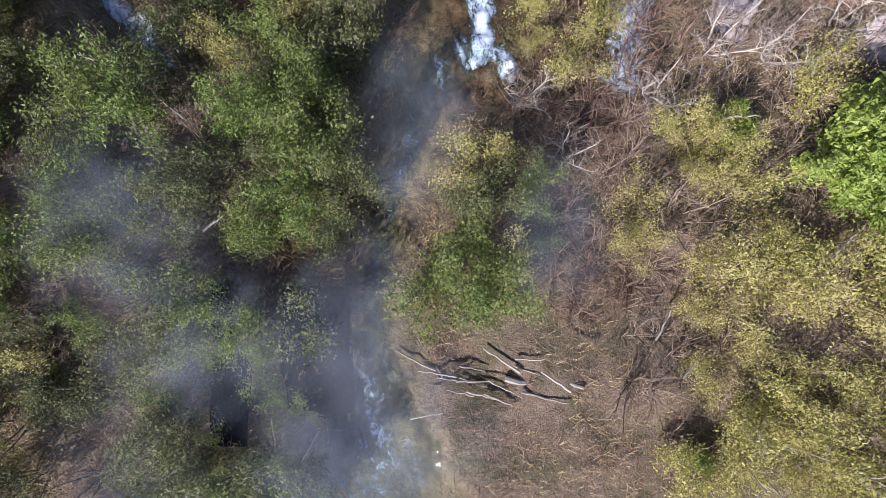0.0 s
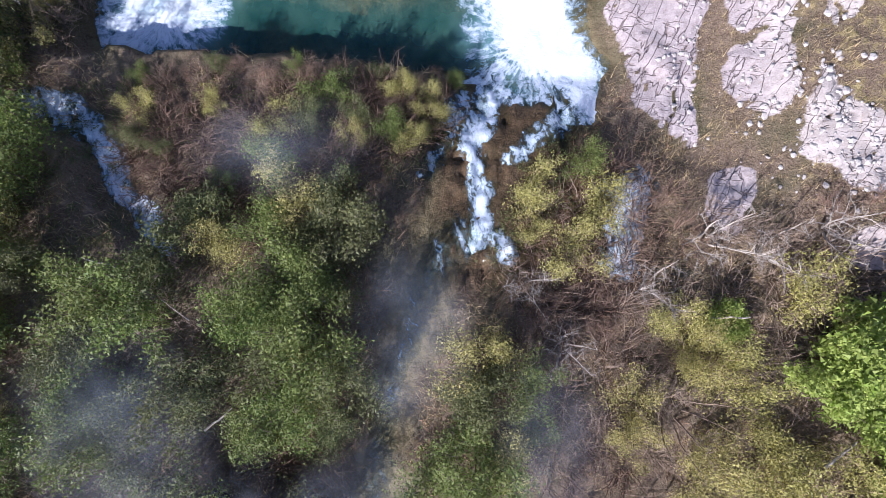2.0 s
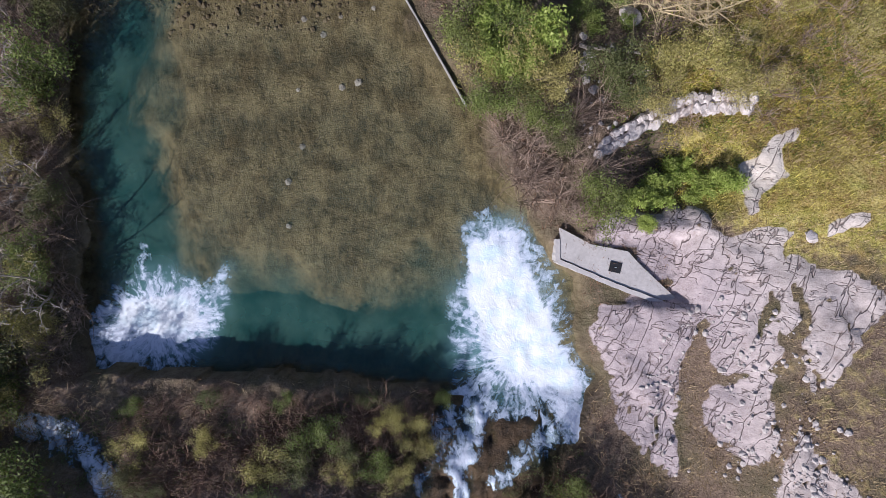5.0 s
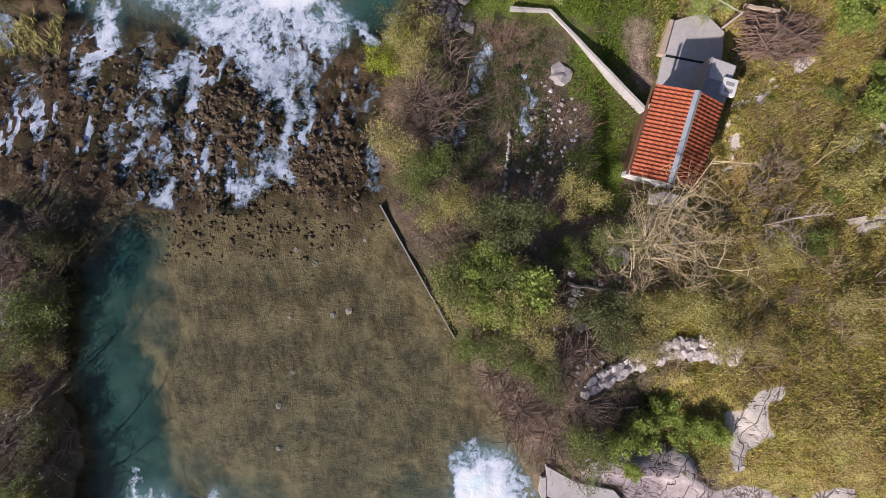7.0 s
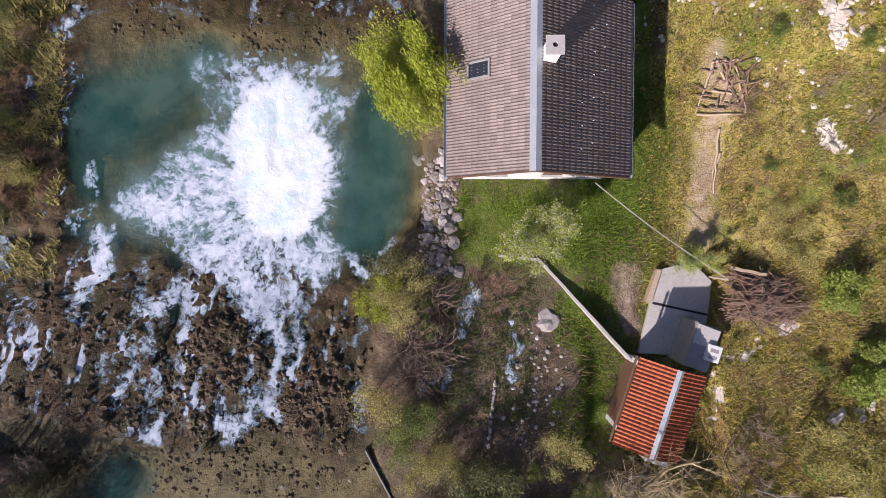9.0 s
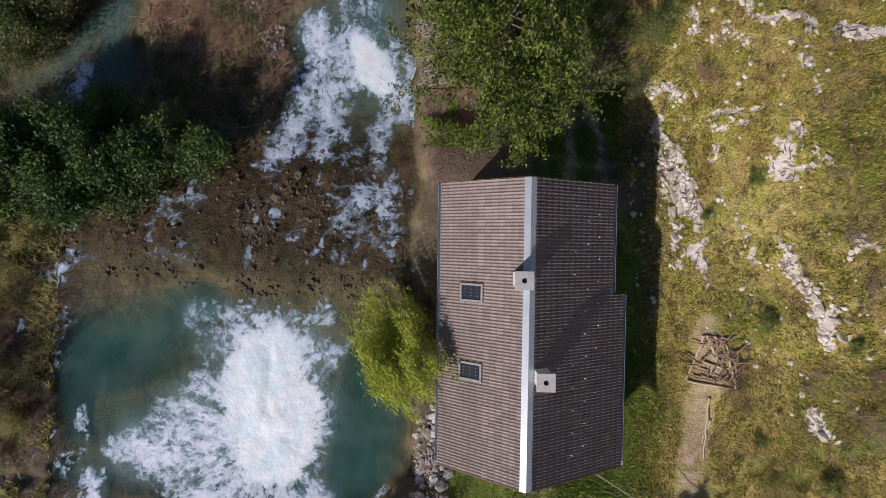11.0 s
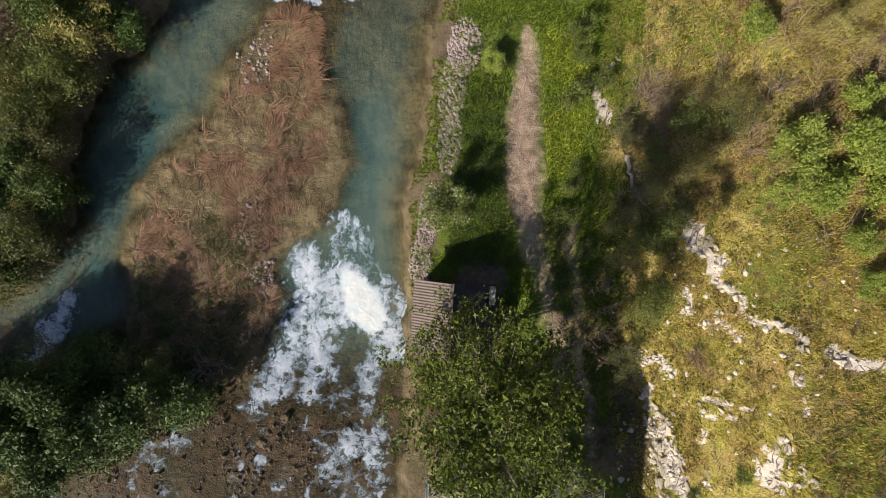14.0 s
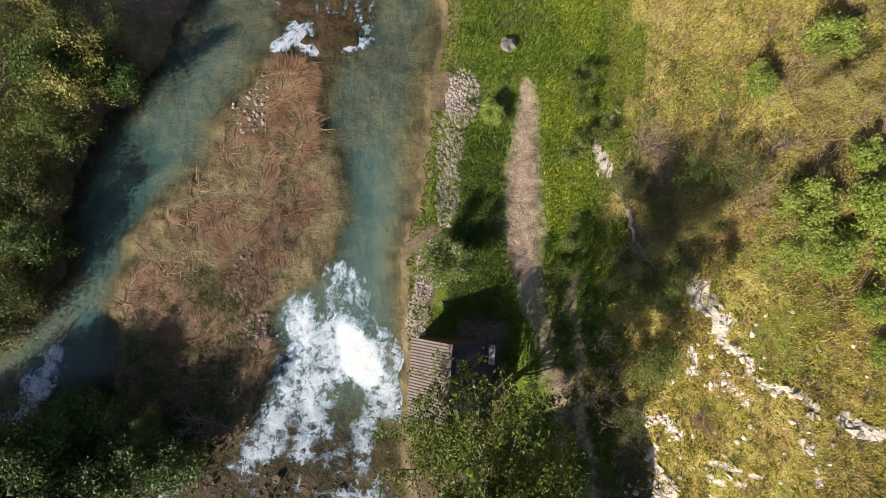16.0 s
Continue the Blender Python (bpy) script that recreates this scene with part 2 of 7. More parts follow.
def rock_mask(x, y):
    m = np.zeros(np.shape(x))
    for b in ((13.5, 10.6, 0.9, 1.7, -15), (10.0, 25.0, 2.0, 1.1, 0), (17.4, 13, 1.5, 2.4, 20), (18.8, 8.4, .9, 1.2, 0), (18.6, 25.4, .7, .4, 30)):
        m = np.maximum(m, blob(x, y, *b))
    for pts in (((8.4, 21.4), (10.9, 21.6), (12.2, 20.2), (12.5, 17.3), (11.9, 13.0), (10.3, 14.8)), ((12.0, 21.4), (12.7, 24.8), (16.3, 24.7), (16.7, 22.0), (15.4, 18.6), (13.2, 18.6)), ((13.9, 17.4), (15.8, 18.2), (15.6, 16.0), (14.9, 14.3), (13.9, 15.4)),
                ((16.9, 23.6), (19.6, 22.4), (19.3, 21.4), (17.9, 18.6), (16.9, 17.8), (16.7, 21)), ((10.2, 25.6), (13.4, 26.0), (12.8, 22.6), (10.6, 22.8)), ((15.0, 25.3), (15.5, 28.1), (17.3, 29.5), (17.5, 28.8), (16.4, 27.7), (15.9, 25.5))):
        m = np.maximum(m, np.clip(0.56 + 0.8 * inside_of(x, y, list(pts)), 0, 1))
    m = m * (1 - 0.9 * np.maximum(strip(x, y, ((16.7, 22.4, .4), (16.8, 20, .35), (16.9, 17.4, .45))), np.maximum(strip(x, y, ((15.7, 22.2, .28), (15.2, 20.0, .42))), strip(x, y, ((12.9, 20.4, .4), (12.9, 17.0, .9)))) ) ** 0.5)
    # thin pale ledges that cross the slope
    lx, ly = x + 0.30 * fbm(x, y, 1.1, 4, 18), y + 0.30 * fbm(x, y, 1.0, 4, 19)
    ledge = np.zeros(np.shape(x))
    for pts in LEDGES:
        ledge = np.maximum(ledge, strip(lx, ly, [(a, b, r * 1.15) for a, b, r in pts]))
    gaps = fbm(x * 1.2, y * 0.7, 0.9, 4, 17)
    m = np.maximum(m, smooth(0.45, 0.60, ledge + 0.7 * gaps) * smooth(0.05, 0.25, ledge))
    return np.clip(m, 0, 1)


def runs(x, y):
    """Threads in which water runs down the tufa."""
    wx, wy = x + 0.6 * fbm(x, y, 2.6, 3, 37), y + 0.5 * fbm(x, y, 2.0, 3, 38)
    s = 1 - np.abs(fbm(wx * 1.5, wy * 0.20, 1.0, 3, 35)) * 3.4
    return smooth(0.1, 0.7, s) * smooth(-0.3, 0.2, fbm(x, y, 2.4, 3, 36) + 0.2)


def height(x, y):
    """Height of the ground, and the masks that its surface is made from."""
    x, y = np.asarray(x, float), np.asarray(y, float)
    wx, wy = x + 0.5 * fbm(x, y, 2.2, 3, 3), y + 0.4 * fbm(x, y, 2.0, 3, 4)
    lev, dep = along(LEVEL, y), along(DEPTH, y)
    xl, xr = along(WEST, wy), along(EAST, wy)
    inside = np.minimum(wx - xl, xr - wx)
    # east bank
    zb, x1, z1, x2, z2 = (along(BANK, y, k) for k in range(1, 6))
    a, b = np.clip((x - xr) / np.maximum(x1 - xr, 1), 0, 1), np.clip((x - x1) / (x2 - x1), 0, 1)
    east = zb + (z1 - zb) * a + (z2 - z1) * (b * 0.4 + 0.6 * b * b) + np.clip(x - x2, 0, 60) * 0.3
    # west bank
    upper = smooth(17, 14, y)
    brook_w = strip(x, y, ((-20.2, 15.1, 2.2), (-18.2, 14.8, 2.2), (-16.2, 13.1, 2), (-15.6, 11.1, 1.8), (-13.9, 9.5, 1.5), (-13.2, 8.0, 1.2)))
    west = lev + 0.45 + (1 - upper) * (np.clip(xl - x, 0, 6) * 0.16) + upper * (np.clip(xl - x, 0, 16) * 0.04 + -0.8 * smooth(0, 0.7, brook_w))
    west = west + np.clip(-24 - x, 0, 70) * 0.4
    near = smooth(70, 32, np.abs(x)) * smooth(80, 50, np.abs(y - 40))
    gorge = 1 - smooth(9, 15.5, y)
    mid = (xl + xr) / 2
    bank = np.where(x > mid, east, west)
    bank = bank + near * (0.22 * fbm(x, y, 3.0, 4, 1) + 0.35 * gorge * fbm(x, y, 5.0, 3, 2))
    bed = lev - dep * smooth(0, 2.2, inside) + 0.06 * fbm(x, y, 0.8, 3, 5)
    # deeper run along the west side of the first pool, and towards its falls
    dx_, dy_ = x + 1.6 * fbm(x, y, 4.0, 4, 61), y + 1.6 * fbm(x, y, 4.0, 4, 62)
    deep = np.clip(strip(dx_, dy_, ((-15.8, 36, 2.6), (-16, 27, 3.2), (-13, 21, 3.4))) + strip(dx_, dy_, ((-10, 20.4, 3.0), (0, 19.6, 3.4), (4, 20, 3))) , 0, 1) * smooth(0, 1.5, inside)
    deep = np.maximum(deep, strip(x, y, ((-17.5, 55.5, 2.5), (-15, 57, 2.5), (-12, 59, 1.5))) + strip(x, y, ((-3, 49.5, 2), (-2.2, 53.5, 2.6), (-2.6, 57, 1.6))))
    deep = np.maximum(deep, strip(x, y, ((-3.6, 75, 1.8), (-3.8, 80, 2.0), (-4, 84, 1.4))) * 0.3 + 0.12 * strip(x, y, ((-20, 70, 3), (-18.6, 78, 3), (-14, 88, 3))))
    bed = bed - 1.5 * deep
    z = bed + (bank - bed) * (1 - smooth(-0.9, 0.35, inside))
    # tufa steps: rough rock that the water runs down in threads
    wy0, wy = wy, wy + 0.9 * fbm(x, y, 2.0, 3, 15)
    tufa = smooth(37.2, 38.8, wy) * (1 - smooth(46.2, 49.0, wy - 0.9 * np.sin(x * 0.5))) * (1 - smooth(-3.4, -1.6, wx))
    tufa = np.maximum(tufa, smooth(59.8, 62, wy) * (1 - smooth(67, 70.5, wy)) * (1 - smooth(-1.6, -0.6, wx)))
    tufa = np.maximum(tufa, (1 - smooth(15.2, 17.2, wy)) * smooth(4, 7, wy) * smooth(-0.8, 0.6, wx) * (1 - smooth(6.4, 8.4, wx)))
    tufa = np.maximum(tufa, smooth(88.8, 90, wy) * (1 - smooth(92, 94, wy)) * smooth(-11, -10, wx) * (1 - smooth(-5.5, -4.5, wx)))
    tufa = np.maximum(tufa, smooth(-19.4, -20.6, wx) * smooth(47, 49, wy) * (1 - smooth(60, 62, wy)))
    wy = wy0
    j1, c1 = crag(wx, wy, 1.5, 7)
    j2, c2 = crag(wx, wy, 0.5, 8)
    step = 0.05 + 0.24 * (c1 - 0.42) + 0.10 * (c2 - 0.5) * j2 + 0.10 * fbm(x * 1.5, y * 0.7, 0.8, 4, 6)
    water_run = strip(x, y, ((-9.2, 37.4, 1.2), (-7.4, 43, 1.4), (-8, 49, 3.2))) + strip(x, y, ((-13.6, 38, .9), (-13.2, 42, 1.2), (-13.5, 47, 1.6))) + strip(x, y, ((-4.0, 62, 2.4), (-3.6, 67, 2.0), (-4.4, 72, 3)))
    water_run = water_run + strip(x, y, ((-14, 49.5, 1.6), (-9, 48.2, 3.0), (-5, 48.6, 2.0))) + strip(x, y, ((-9.5, 45.5, 2.0), (-7, 45.5, 2.6)))
    step = step * (1 - 0.55 * smooth(57, 59, y)) - 0.02 * smooth(57, 59, y)
    step = step - 0.30 * np.clip(water_run, 0, 1) - (0.24 - 0.14 * smooth(57, 59, y)) * runs(x, y)
    z = np.where(tufa > 0, z + tufa * (lev + step - z), z)
    # gravel island with flattened reeds
    isle = np.minimum(wx - along(ISLE_W, wy), along(ISLE_E, wy) - wx)
    rise = smooth(-1.6, 0.9, isle) * smooth(64.5, 67.5, wy) * (1 - smooth(88.2, 91.4, wy))
    isle = smooth(-0.2, 1.0, isle) * smooth(64.5, 67.5, wy) * (1 - smooth(88.6, 90.4, wy))
    z = z + rise * (1 - tufa) * (along(LEVEL, y) + 0.22 + 0.14 * fbm(x, y, 2.2, 4, 9) - z)
    # pale limestone
    rock = rock_mask(wx, wy)
    rock = smooth(0.28, 0.5, rock + 0.24 * fbm(x, y, 1.1, 5, 11) * smooth(34, 30, y)) * (1 - smooth(-0.3, 0.6, inside))
    tilt = x * 0.86 + y * 0.5
    jr, cr = crag(wx * 1.0 + wy * 0.30, wy * 0.42 - wx * 0.12, 0.95, 12)
    jf, cf = crag(wx + wy * 0.3, wy * 0.6 - wx * 0.2, 0.36, 13)
    onhill = smooth(30, 36, y)
    jw, cw_ = crag(wx * 0.9 + wy * 0.35, wy * 0.38 - wx * 0.2, 1.7, 16)
    rock = rock * (1 - (1 - onhill) * (1 - smooth(0.03, 0.12, jw)) * smooth(-0.1, 0.3, fbm(x, y, 3.0, 2, 47)))
    z = z + rock * (1 - 0.55 * onhill) * (0.14 + 0.20 * (cr - 0.35) + 0.03 * (cf - 0.5) + 0.02 * (1 - np.abs(np.sin(tilt * 2.3 + fbm(x, y, 2, 2, 14)))) - 0.07 * (1 - smooth(0, 0.18, jr)))
    # the hollow with the ivy, the level ground of the house, shed and hut
    z = z - 1.0 * blob(x, y, 12.0, 27.6, 3.0, 1.7)
    for px, py, rx, ry, pz in ((9.3, 23.2, 3.0, 1.5, .76), (5.2, 59.2, 5.2, 7.6, -1.15), (12.4, 43.6, 3.0, 5.0, -0.98), (1.3, 72.9, 3.0, 3.0, -2.5)):
        k = smooth(0.0, 0.35, np.clip(1.3 - np.maximum(np.abs(x - px) / rx, np.abs(y - py) / ry), 0, 1)) * (1 - smooth(-0.6, 0.2, inside))
        z = z + k * (pz - z)
    z = z + smooth(40, 200, np.abs(x)) * 40
    tx = x + 0.22 * fbm(x, y, 1.4, 3, 71)
    path = np.maximum(strip(tx, y, ((4.0, 88.5, .6), (4.2, 85.3, 1.25), (4.3, 82.2, 1.35), (4.7, 79.5, 1.2), (5.3, 77.2, 1.0), (6.1, 74.3, .8), (6.9, 72.0, .7), (7.6, 66, .5))), 0.75 * strip(tx, y, ((7.0, 79.0, .3), (7.2, 77.4, .5), (7.7, 75.6, .5), (8.2, 71.6, .5), (9.0, 68.8, .5), (9.2, 66, .4))))
    # shade over the track below y 80, put into a weaker soil mask
    path = np.maximum(path * (0.55 + 0.45 * smooth(74, 80, y)), 0.7 * np.maximum(strip(wx, wy, ((10.7, 47.6, 1.2), (11.2, 45.0, 1.0))), strip(wx, wy, ((14.7, 59.5, 1.0), (15.0, 54, 1.2), (14.9, 50, 1.1)))))
    wet = smooth(0.5, 0.05, z - lev) * smooth(-2.5, 0, inside)
    masks = dict(run=runs(x, y), rock=rock, tufa=tufa, isle=isle * (1 - tufa), path=path, wet=np.clip(wet, 0, 1), river=smooth(-0.4, 0.3, inside), inside=inside)
    return z, masks


def grid_mesh(name, xs, ys, z, values, keep=None):
    """A sheet of quads over xs and ys, with named values at its corners."""
    nx, ny = len(xs), len(ys)
    X, Y = np.meshgrid(xs, ys, indexing="ij")
    idx = np.arange(nx * ny).reshape(nx, ny)
    quads = np.stack([idx[:-1, :-1], idx[1:, :-1], idx[1:, 1:], idx[:-1, 1:]], -1).reshape(-1, 4)
    co = np.stack([X, Y, z], -1).reshape(-1, 3)
    if keep is not None:
        quads = quads[keep.reshape(-1)[quads].any(1)]
        used = np.unique(quads)
        remap = np.full(nx * ny, -1)
        remap[used] = np.arange(len(used))
        quads, co = remap[quads], co[used]
        values = {k: v.reshape(-1)[used] for k, v in values.items()}
    me = bpy.data.meshes.new(name)
    me.from_pydata(co.tolist(), [], quads.tolist())
    for k, v in values.items():
        me.attributes.new(k, "FLOAT", "POINT").data.foreach_set("value", np.ascontiguousarray(v.reshape(-1), dtype=np.float32))
    me.polygons.foreach_set("use_smooth", np.ones(len(me.polygons), dtype=bool))
    me.update()
    return me


def spread(lo, hi, step, far):
    core = np.arange(lo, hi + step / 2, step)
    out, d = [], step
    p = 0.0
    while p < far:
        d *= 1.35
        p += d
        out.append(p)
    out = np.array(out)
    return np.concatenate([lo - out[::-1], core, hi + out])

# ---- materials ----
def ground_material():
    m, nt, b = mat("ground_cover", 0.9, 0.2)
    v = world_coords(nt)
    big, mid, fine = noisy(nt, v, 0.35, 4), noisy(nt, v, 2.2, 5, 0.65), noisy(nt, v, 13.0, 4, 0.7)
    speck = ramp(nt, noisy(nt, v, 6.0, 3, 0.6), 0.40, 0.58)
    litter = mixc(nt, ramp(nt, mid, 0.3, 0.7), (0.085, 0.055, 0.038), (0.23, 0.165, 0.115))
    litter = mixc(nt, ramp(nt, fine, 0.42, 0.66), litter, (0.28, 0.21, 0.15))
    litter = mixc(nt, maths(nt, "MULTIPLY", ramp(nt, big, 0.45, 0.65), 0.5), litter, (0.07, 0.085, 0.03))
    g1 = mixc(nt, ramp(nt, mid, 0.3, 0.7), (0.045, 0.10, 0.010), (0.16, 0.22, 0.03))
    g1 = mixc(nt, ramp(nt, fine, 0.45, 0.7), g1, (0.24, 0.25, 0.06))
    dry = mixc(nt, ramp(nt, mid, 0.32, 0.66), (0.32, 0.22, 0.055), (0.72, 0.60, 0.16))
    dry = mixc(nt, maths(nt, "MULTIPLY", speck, 0.75), mixc(nt, 0.7, dry, (0.11, 0.085, 0.025)), dry)
    dry = mixc(nt, ramp(nt, fine, 0.46, 0.64), dry, (0.60, 0.50, 0.20))
    edge = maths(nt, "MULTIPLY", maths(nt, "SUBTRACT", mid, 0.5), 0.9)
    moss = ramp(nt, noisy(nt, v, 0.9, 5, 0.7), 0.46, 0.6)
    dry = mixc(nt, maths(nt, "MULTIPLY", ramp(nt, big, 0.46, 0.62), 0.7), dry, mixc(nt, ramp(nt, fine, 0.4, 0.64), (0.17, 0.085, 0.035), (0.46, 0.29, 0.13)))
    dry = mixc(nt, maths(nt, "MULTIPLY", moss, 0.5), dry, mixc(nt, ramp(nt, fine, 0.38, 0.64), (0.13, 0.16, 0.016), (0.50, 0.52, 0.08)))
    c = mixc(nt, ramp(nt, maths(nt, "ADD", attr(nt, "dry"), edge), 0.35, 0.65), litter, dry)
    c = mixc(nt, ramp(nt, maths(nt, "ADD", attr(nt, "lawn"), edge), 0.35, 0.65), c, g1)
    soil = mixc(nt, ramp(nt, maths(nt, "ADD", maths(nt, "MULTIPLY", fine, 0.4), maths(nt, "MULTIPLY", mid, 0.6)), 0.3, 0.68), (0.27, 0.175, 0.12), (0.62, 0.48, 0.37))
    c = mixc(nt, maths(nt, "MULTIPLY", ramp(nt, maths(nt, "ADD", attr(nt, "path"), maths(nt, "MULTIPLY", edge, 1.5)), 0.12, 0.8), 0.9), c, soil)
    # flattened reed in mats, with darker litter between
    reed = noisy(nt, warp(nt, world_coords(nt, (2.6, 0.55, 1), 20), 0.6, 1.6), 1.6, 5, 0.65)
    mats = ramp(nt, noisy(nt, v, 0.42, 4, 0.6), 0.44, 0.58)
    isle = mixc(nt, ramp(nt, reed, 0.36, 0.64), (0.075, 0.040, 0.023), (0.46, 0.27, 0.165))
    scrub = mixc(nt, ramp(nt, fine, 0.38, 0.66), (0.055, 0.035, 0.02), (0.19, 0.125, 0.075))
    isle = mixc(nt, mats, scrub, isle)
    isle = mixc(nt, maths(nt, "MULTIPLY", ramp(nt, fine, 0.5, 0.68), 0.5), isle, (0.11, 0.065, 0.04))
    c = mixc(nt, ramp(nt, maths(nt, "ADD", attr(nt, "isle"), edge), 0.3, 0.6), c, isle)
    # stony river bed, combed along the current
    st = cells(nt, v, 3.2)
    st2 = cells(nt, v, 7.0)
    comb = noisy(nt, warp(nt, world_coords(nt, (2.2, 0.8, 1), -12), 0.7, 0.6), 1.1, 5, 0.65)
    bedc = mixc(nt, st.outputs["Color"], (0.25, 0.19, 0.10), (0.34, 0.265, 0.14))
    bedc = mixc(nt, ramp(nt, comb, 0.42, 0.62), (0.15, 0.115, 0.06), bedc)
    bedc = mixc(nt, maths(nt, "MULTIPLY", ramp(nt, noisy(nt, v, 0.55, 6, 0.7), 0.44, 0.60), 0.6), bedc, (0.50, 0.40, 0.22))
    bedc = mixc(nt, maths(nt, "MULTIPLY", ramp(nt, noisy(nt, v, 2.6, 5, 0.7), 0.56, 0.64), 0.6), bedc, (0.08, 0.066, 0.032))
    bedc = mixc(nt, maths(nt, "MULTIPLY", ramp(nt, st2.outputs["Distance"], 0.2, 0.04), 0.22), bedc, (0.38, 0.33, 0.22))
    c = mixc(nt, attr(nt, "river"), c, bedc)
    # brown tufa with moss
    tf = mixc(nt, ramp(nt, mid, 0.35, 0.65), (0.04, 0.026, 0.014), (0.23, 0.145, 0.075))
    tf = mixc(nt, ramp(nt, fine, 0.44, 0.68), tf, (0.25, 0.165, 0.095))
    tf = mixc(nt, maths(nt, "MULTIPLY", ramp(nt, big, 0.5, 0.62), 0.6), tf, (0.075, 0.075, 0.02))
    c = mixc(nt, attr(nt, "tufa"), c, tf)
    # pale limestone with dark cracks and lichen
    def fissure(stretch, turn, scale, width, wobble):
        n = noisy(nt, warp(nt, world_coords(nt, stretch, turn), 1.4, wobble), scale, 3, 0.55)
        return ramp(nt, maths(nt, "ABSOLUTE", maths(nt, "SUBTRACT", n, 0.5)), width, width * 0.25)

    some = ramp(nt, noisy(nt, v, 0.7, 4, 0.6), 0.42, 0.54)
    jn, jn2 = fissure((1.6, 0.32, 1), 24, 0.8, 0.012, 0.25), maths(nt, "MULTIPLY", fissure((0.5, 1.7, 1), 14, 1.1, 0.016, 0.2), some)
    lime = mixc(nt, ramp(nt, mid, 0.35, 0.65), (0.27, 0.22, 0.22), (0.46, 0.385, 0.385))
    lime = mixc(nt, maths(nt, "MULTIPLY", ramp(nt, fine, 0.45, 0.68), 0.7), lime, (0.52, 0.445, 0.435))
    lime = mixc(nt, maths(nt, "MULTIPLY", ramp(nt, big, 0.50, 0.66), 0.5), lime, (0.60, 0.50, 0.49))
    lime = mixc(nt, maths(nt, "MULTIPLY", attr(nt, "dry"), 0.7), lime, mixc(nt, ramp(nt, mid, 0.3, 0.7), (0.55, 0.48, 0.38), (0.90, 0.82, 0.70)))
    lime = mixc(nt, maths(nt, "MULTIPLY", jn, 0.6), lime, (0.085, 0.055, 0.045))
    lime = mixc(nt, maths(nt, "MULTIPLY", jn2, 0.5), lime, (0.12, 0.08, 0.065))
    lime = mixc(nt, maths(nt, "MULTIPLY", ramp(nt, noisy(nt, v, 3.0, 6, 0.75), 0.56, 0.66), 0.5), lime, (0.24, 0.17, 0.14))
    c = mixc(nt, ramp(nt, maths(nt, "ADD", attr(nt, "rock"), maths(nt, "MULTIPLY", edge, 0.6)), 0.35, 0.55), c, lime)
    damp = nt.nodes.new("ShaderNodeHueSaturation")
    nt.links.new(c, damp.inputs["Color"])
    nt.links.new(maths(nt, "SUBTRACT", 1.0, maths(nt, "MULTIPLY", attr(nt, "wet"), 0.42)), damp.inputs["Value"])
    c = damp.outputs[0]
    nt.links.new(c, b.inputs["Base Color"])
    nt.links.new(maths(nt, "SUBTRACT", 0.92, maths(nt, "MULTIPLY", attr(nt, "wet"), 0.5)), b.inputs["Roughness"])
    joints = maths(nt, "MULTIPLY", maths(nt, "MULTIPLY", attr(nt, "rock"), -0.5), maths(nt, "MAXIMUM", jn, jn2))
    hsum = maths(nt, "MULTIPLY", maths(nt, "ADD", mid, maths(nt, "MULTIPLY", fine, 0.5)), maths(nt, "SUBTRACT", 1.0, maths(nt, "MULTIPLY", attr(nt, "rock"), 0.72)))
    bump(nt, b, maths(nt, "ADD", hsum, joints), 1.0, 0.15)
    return m


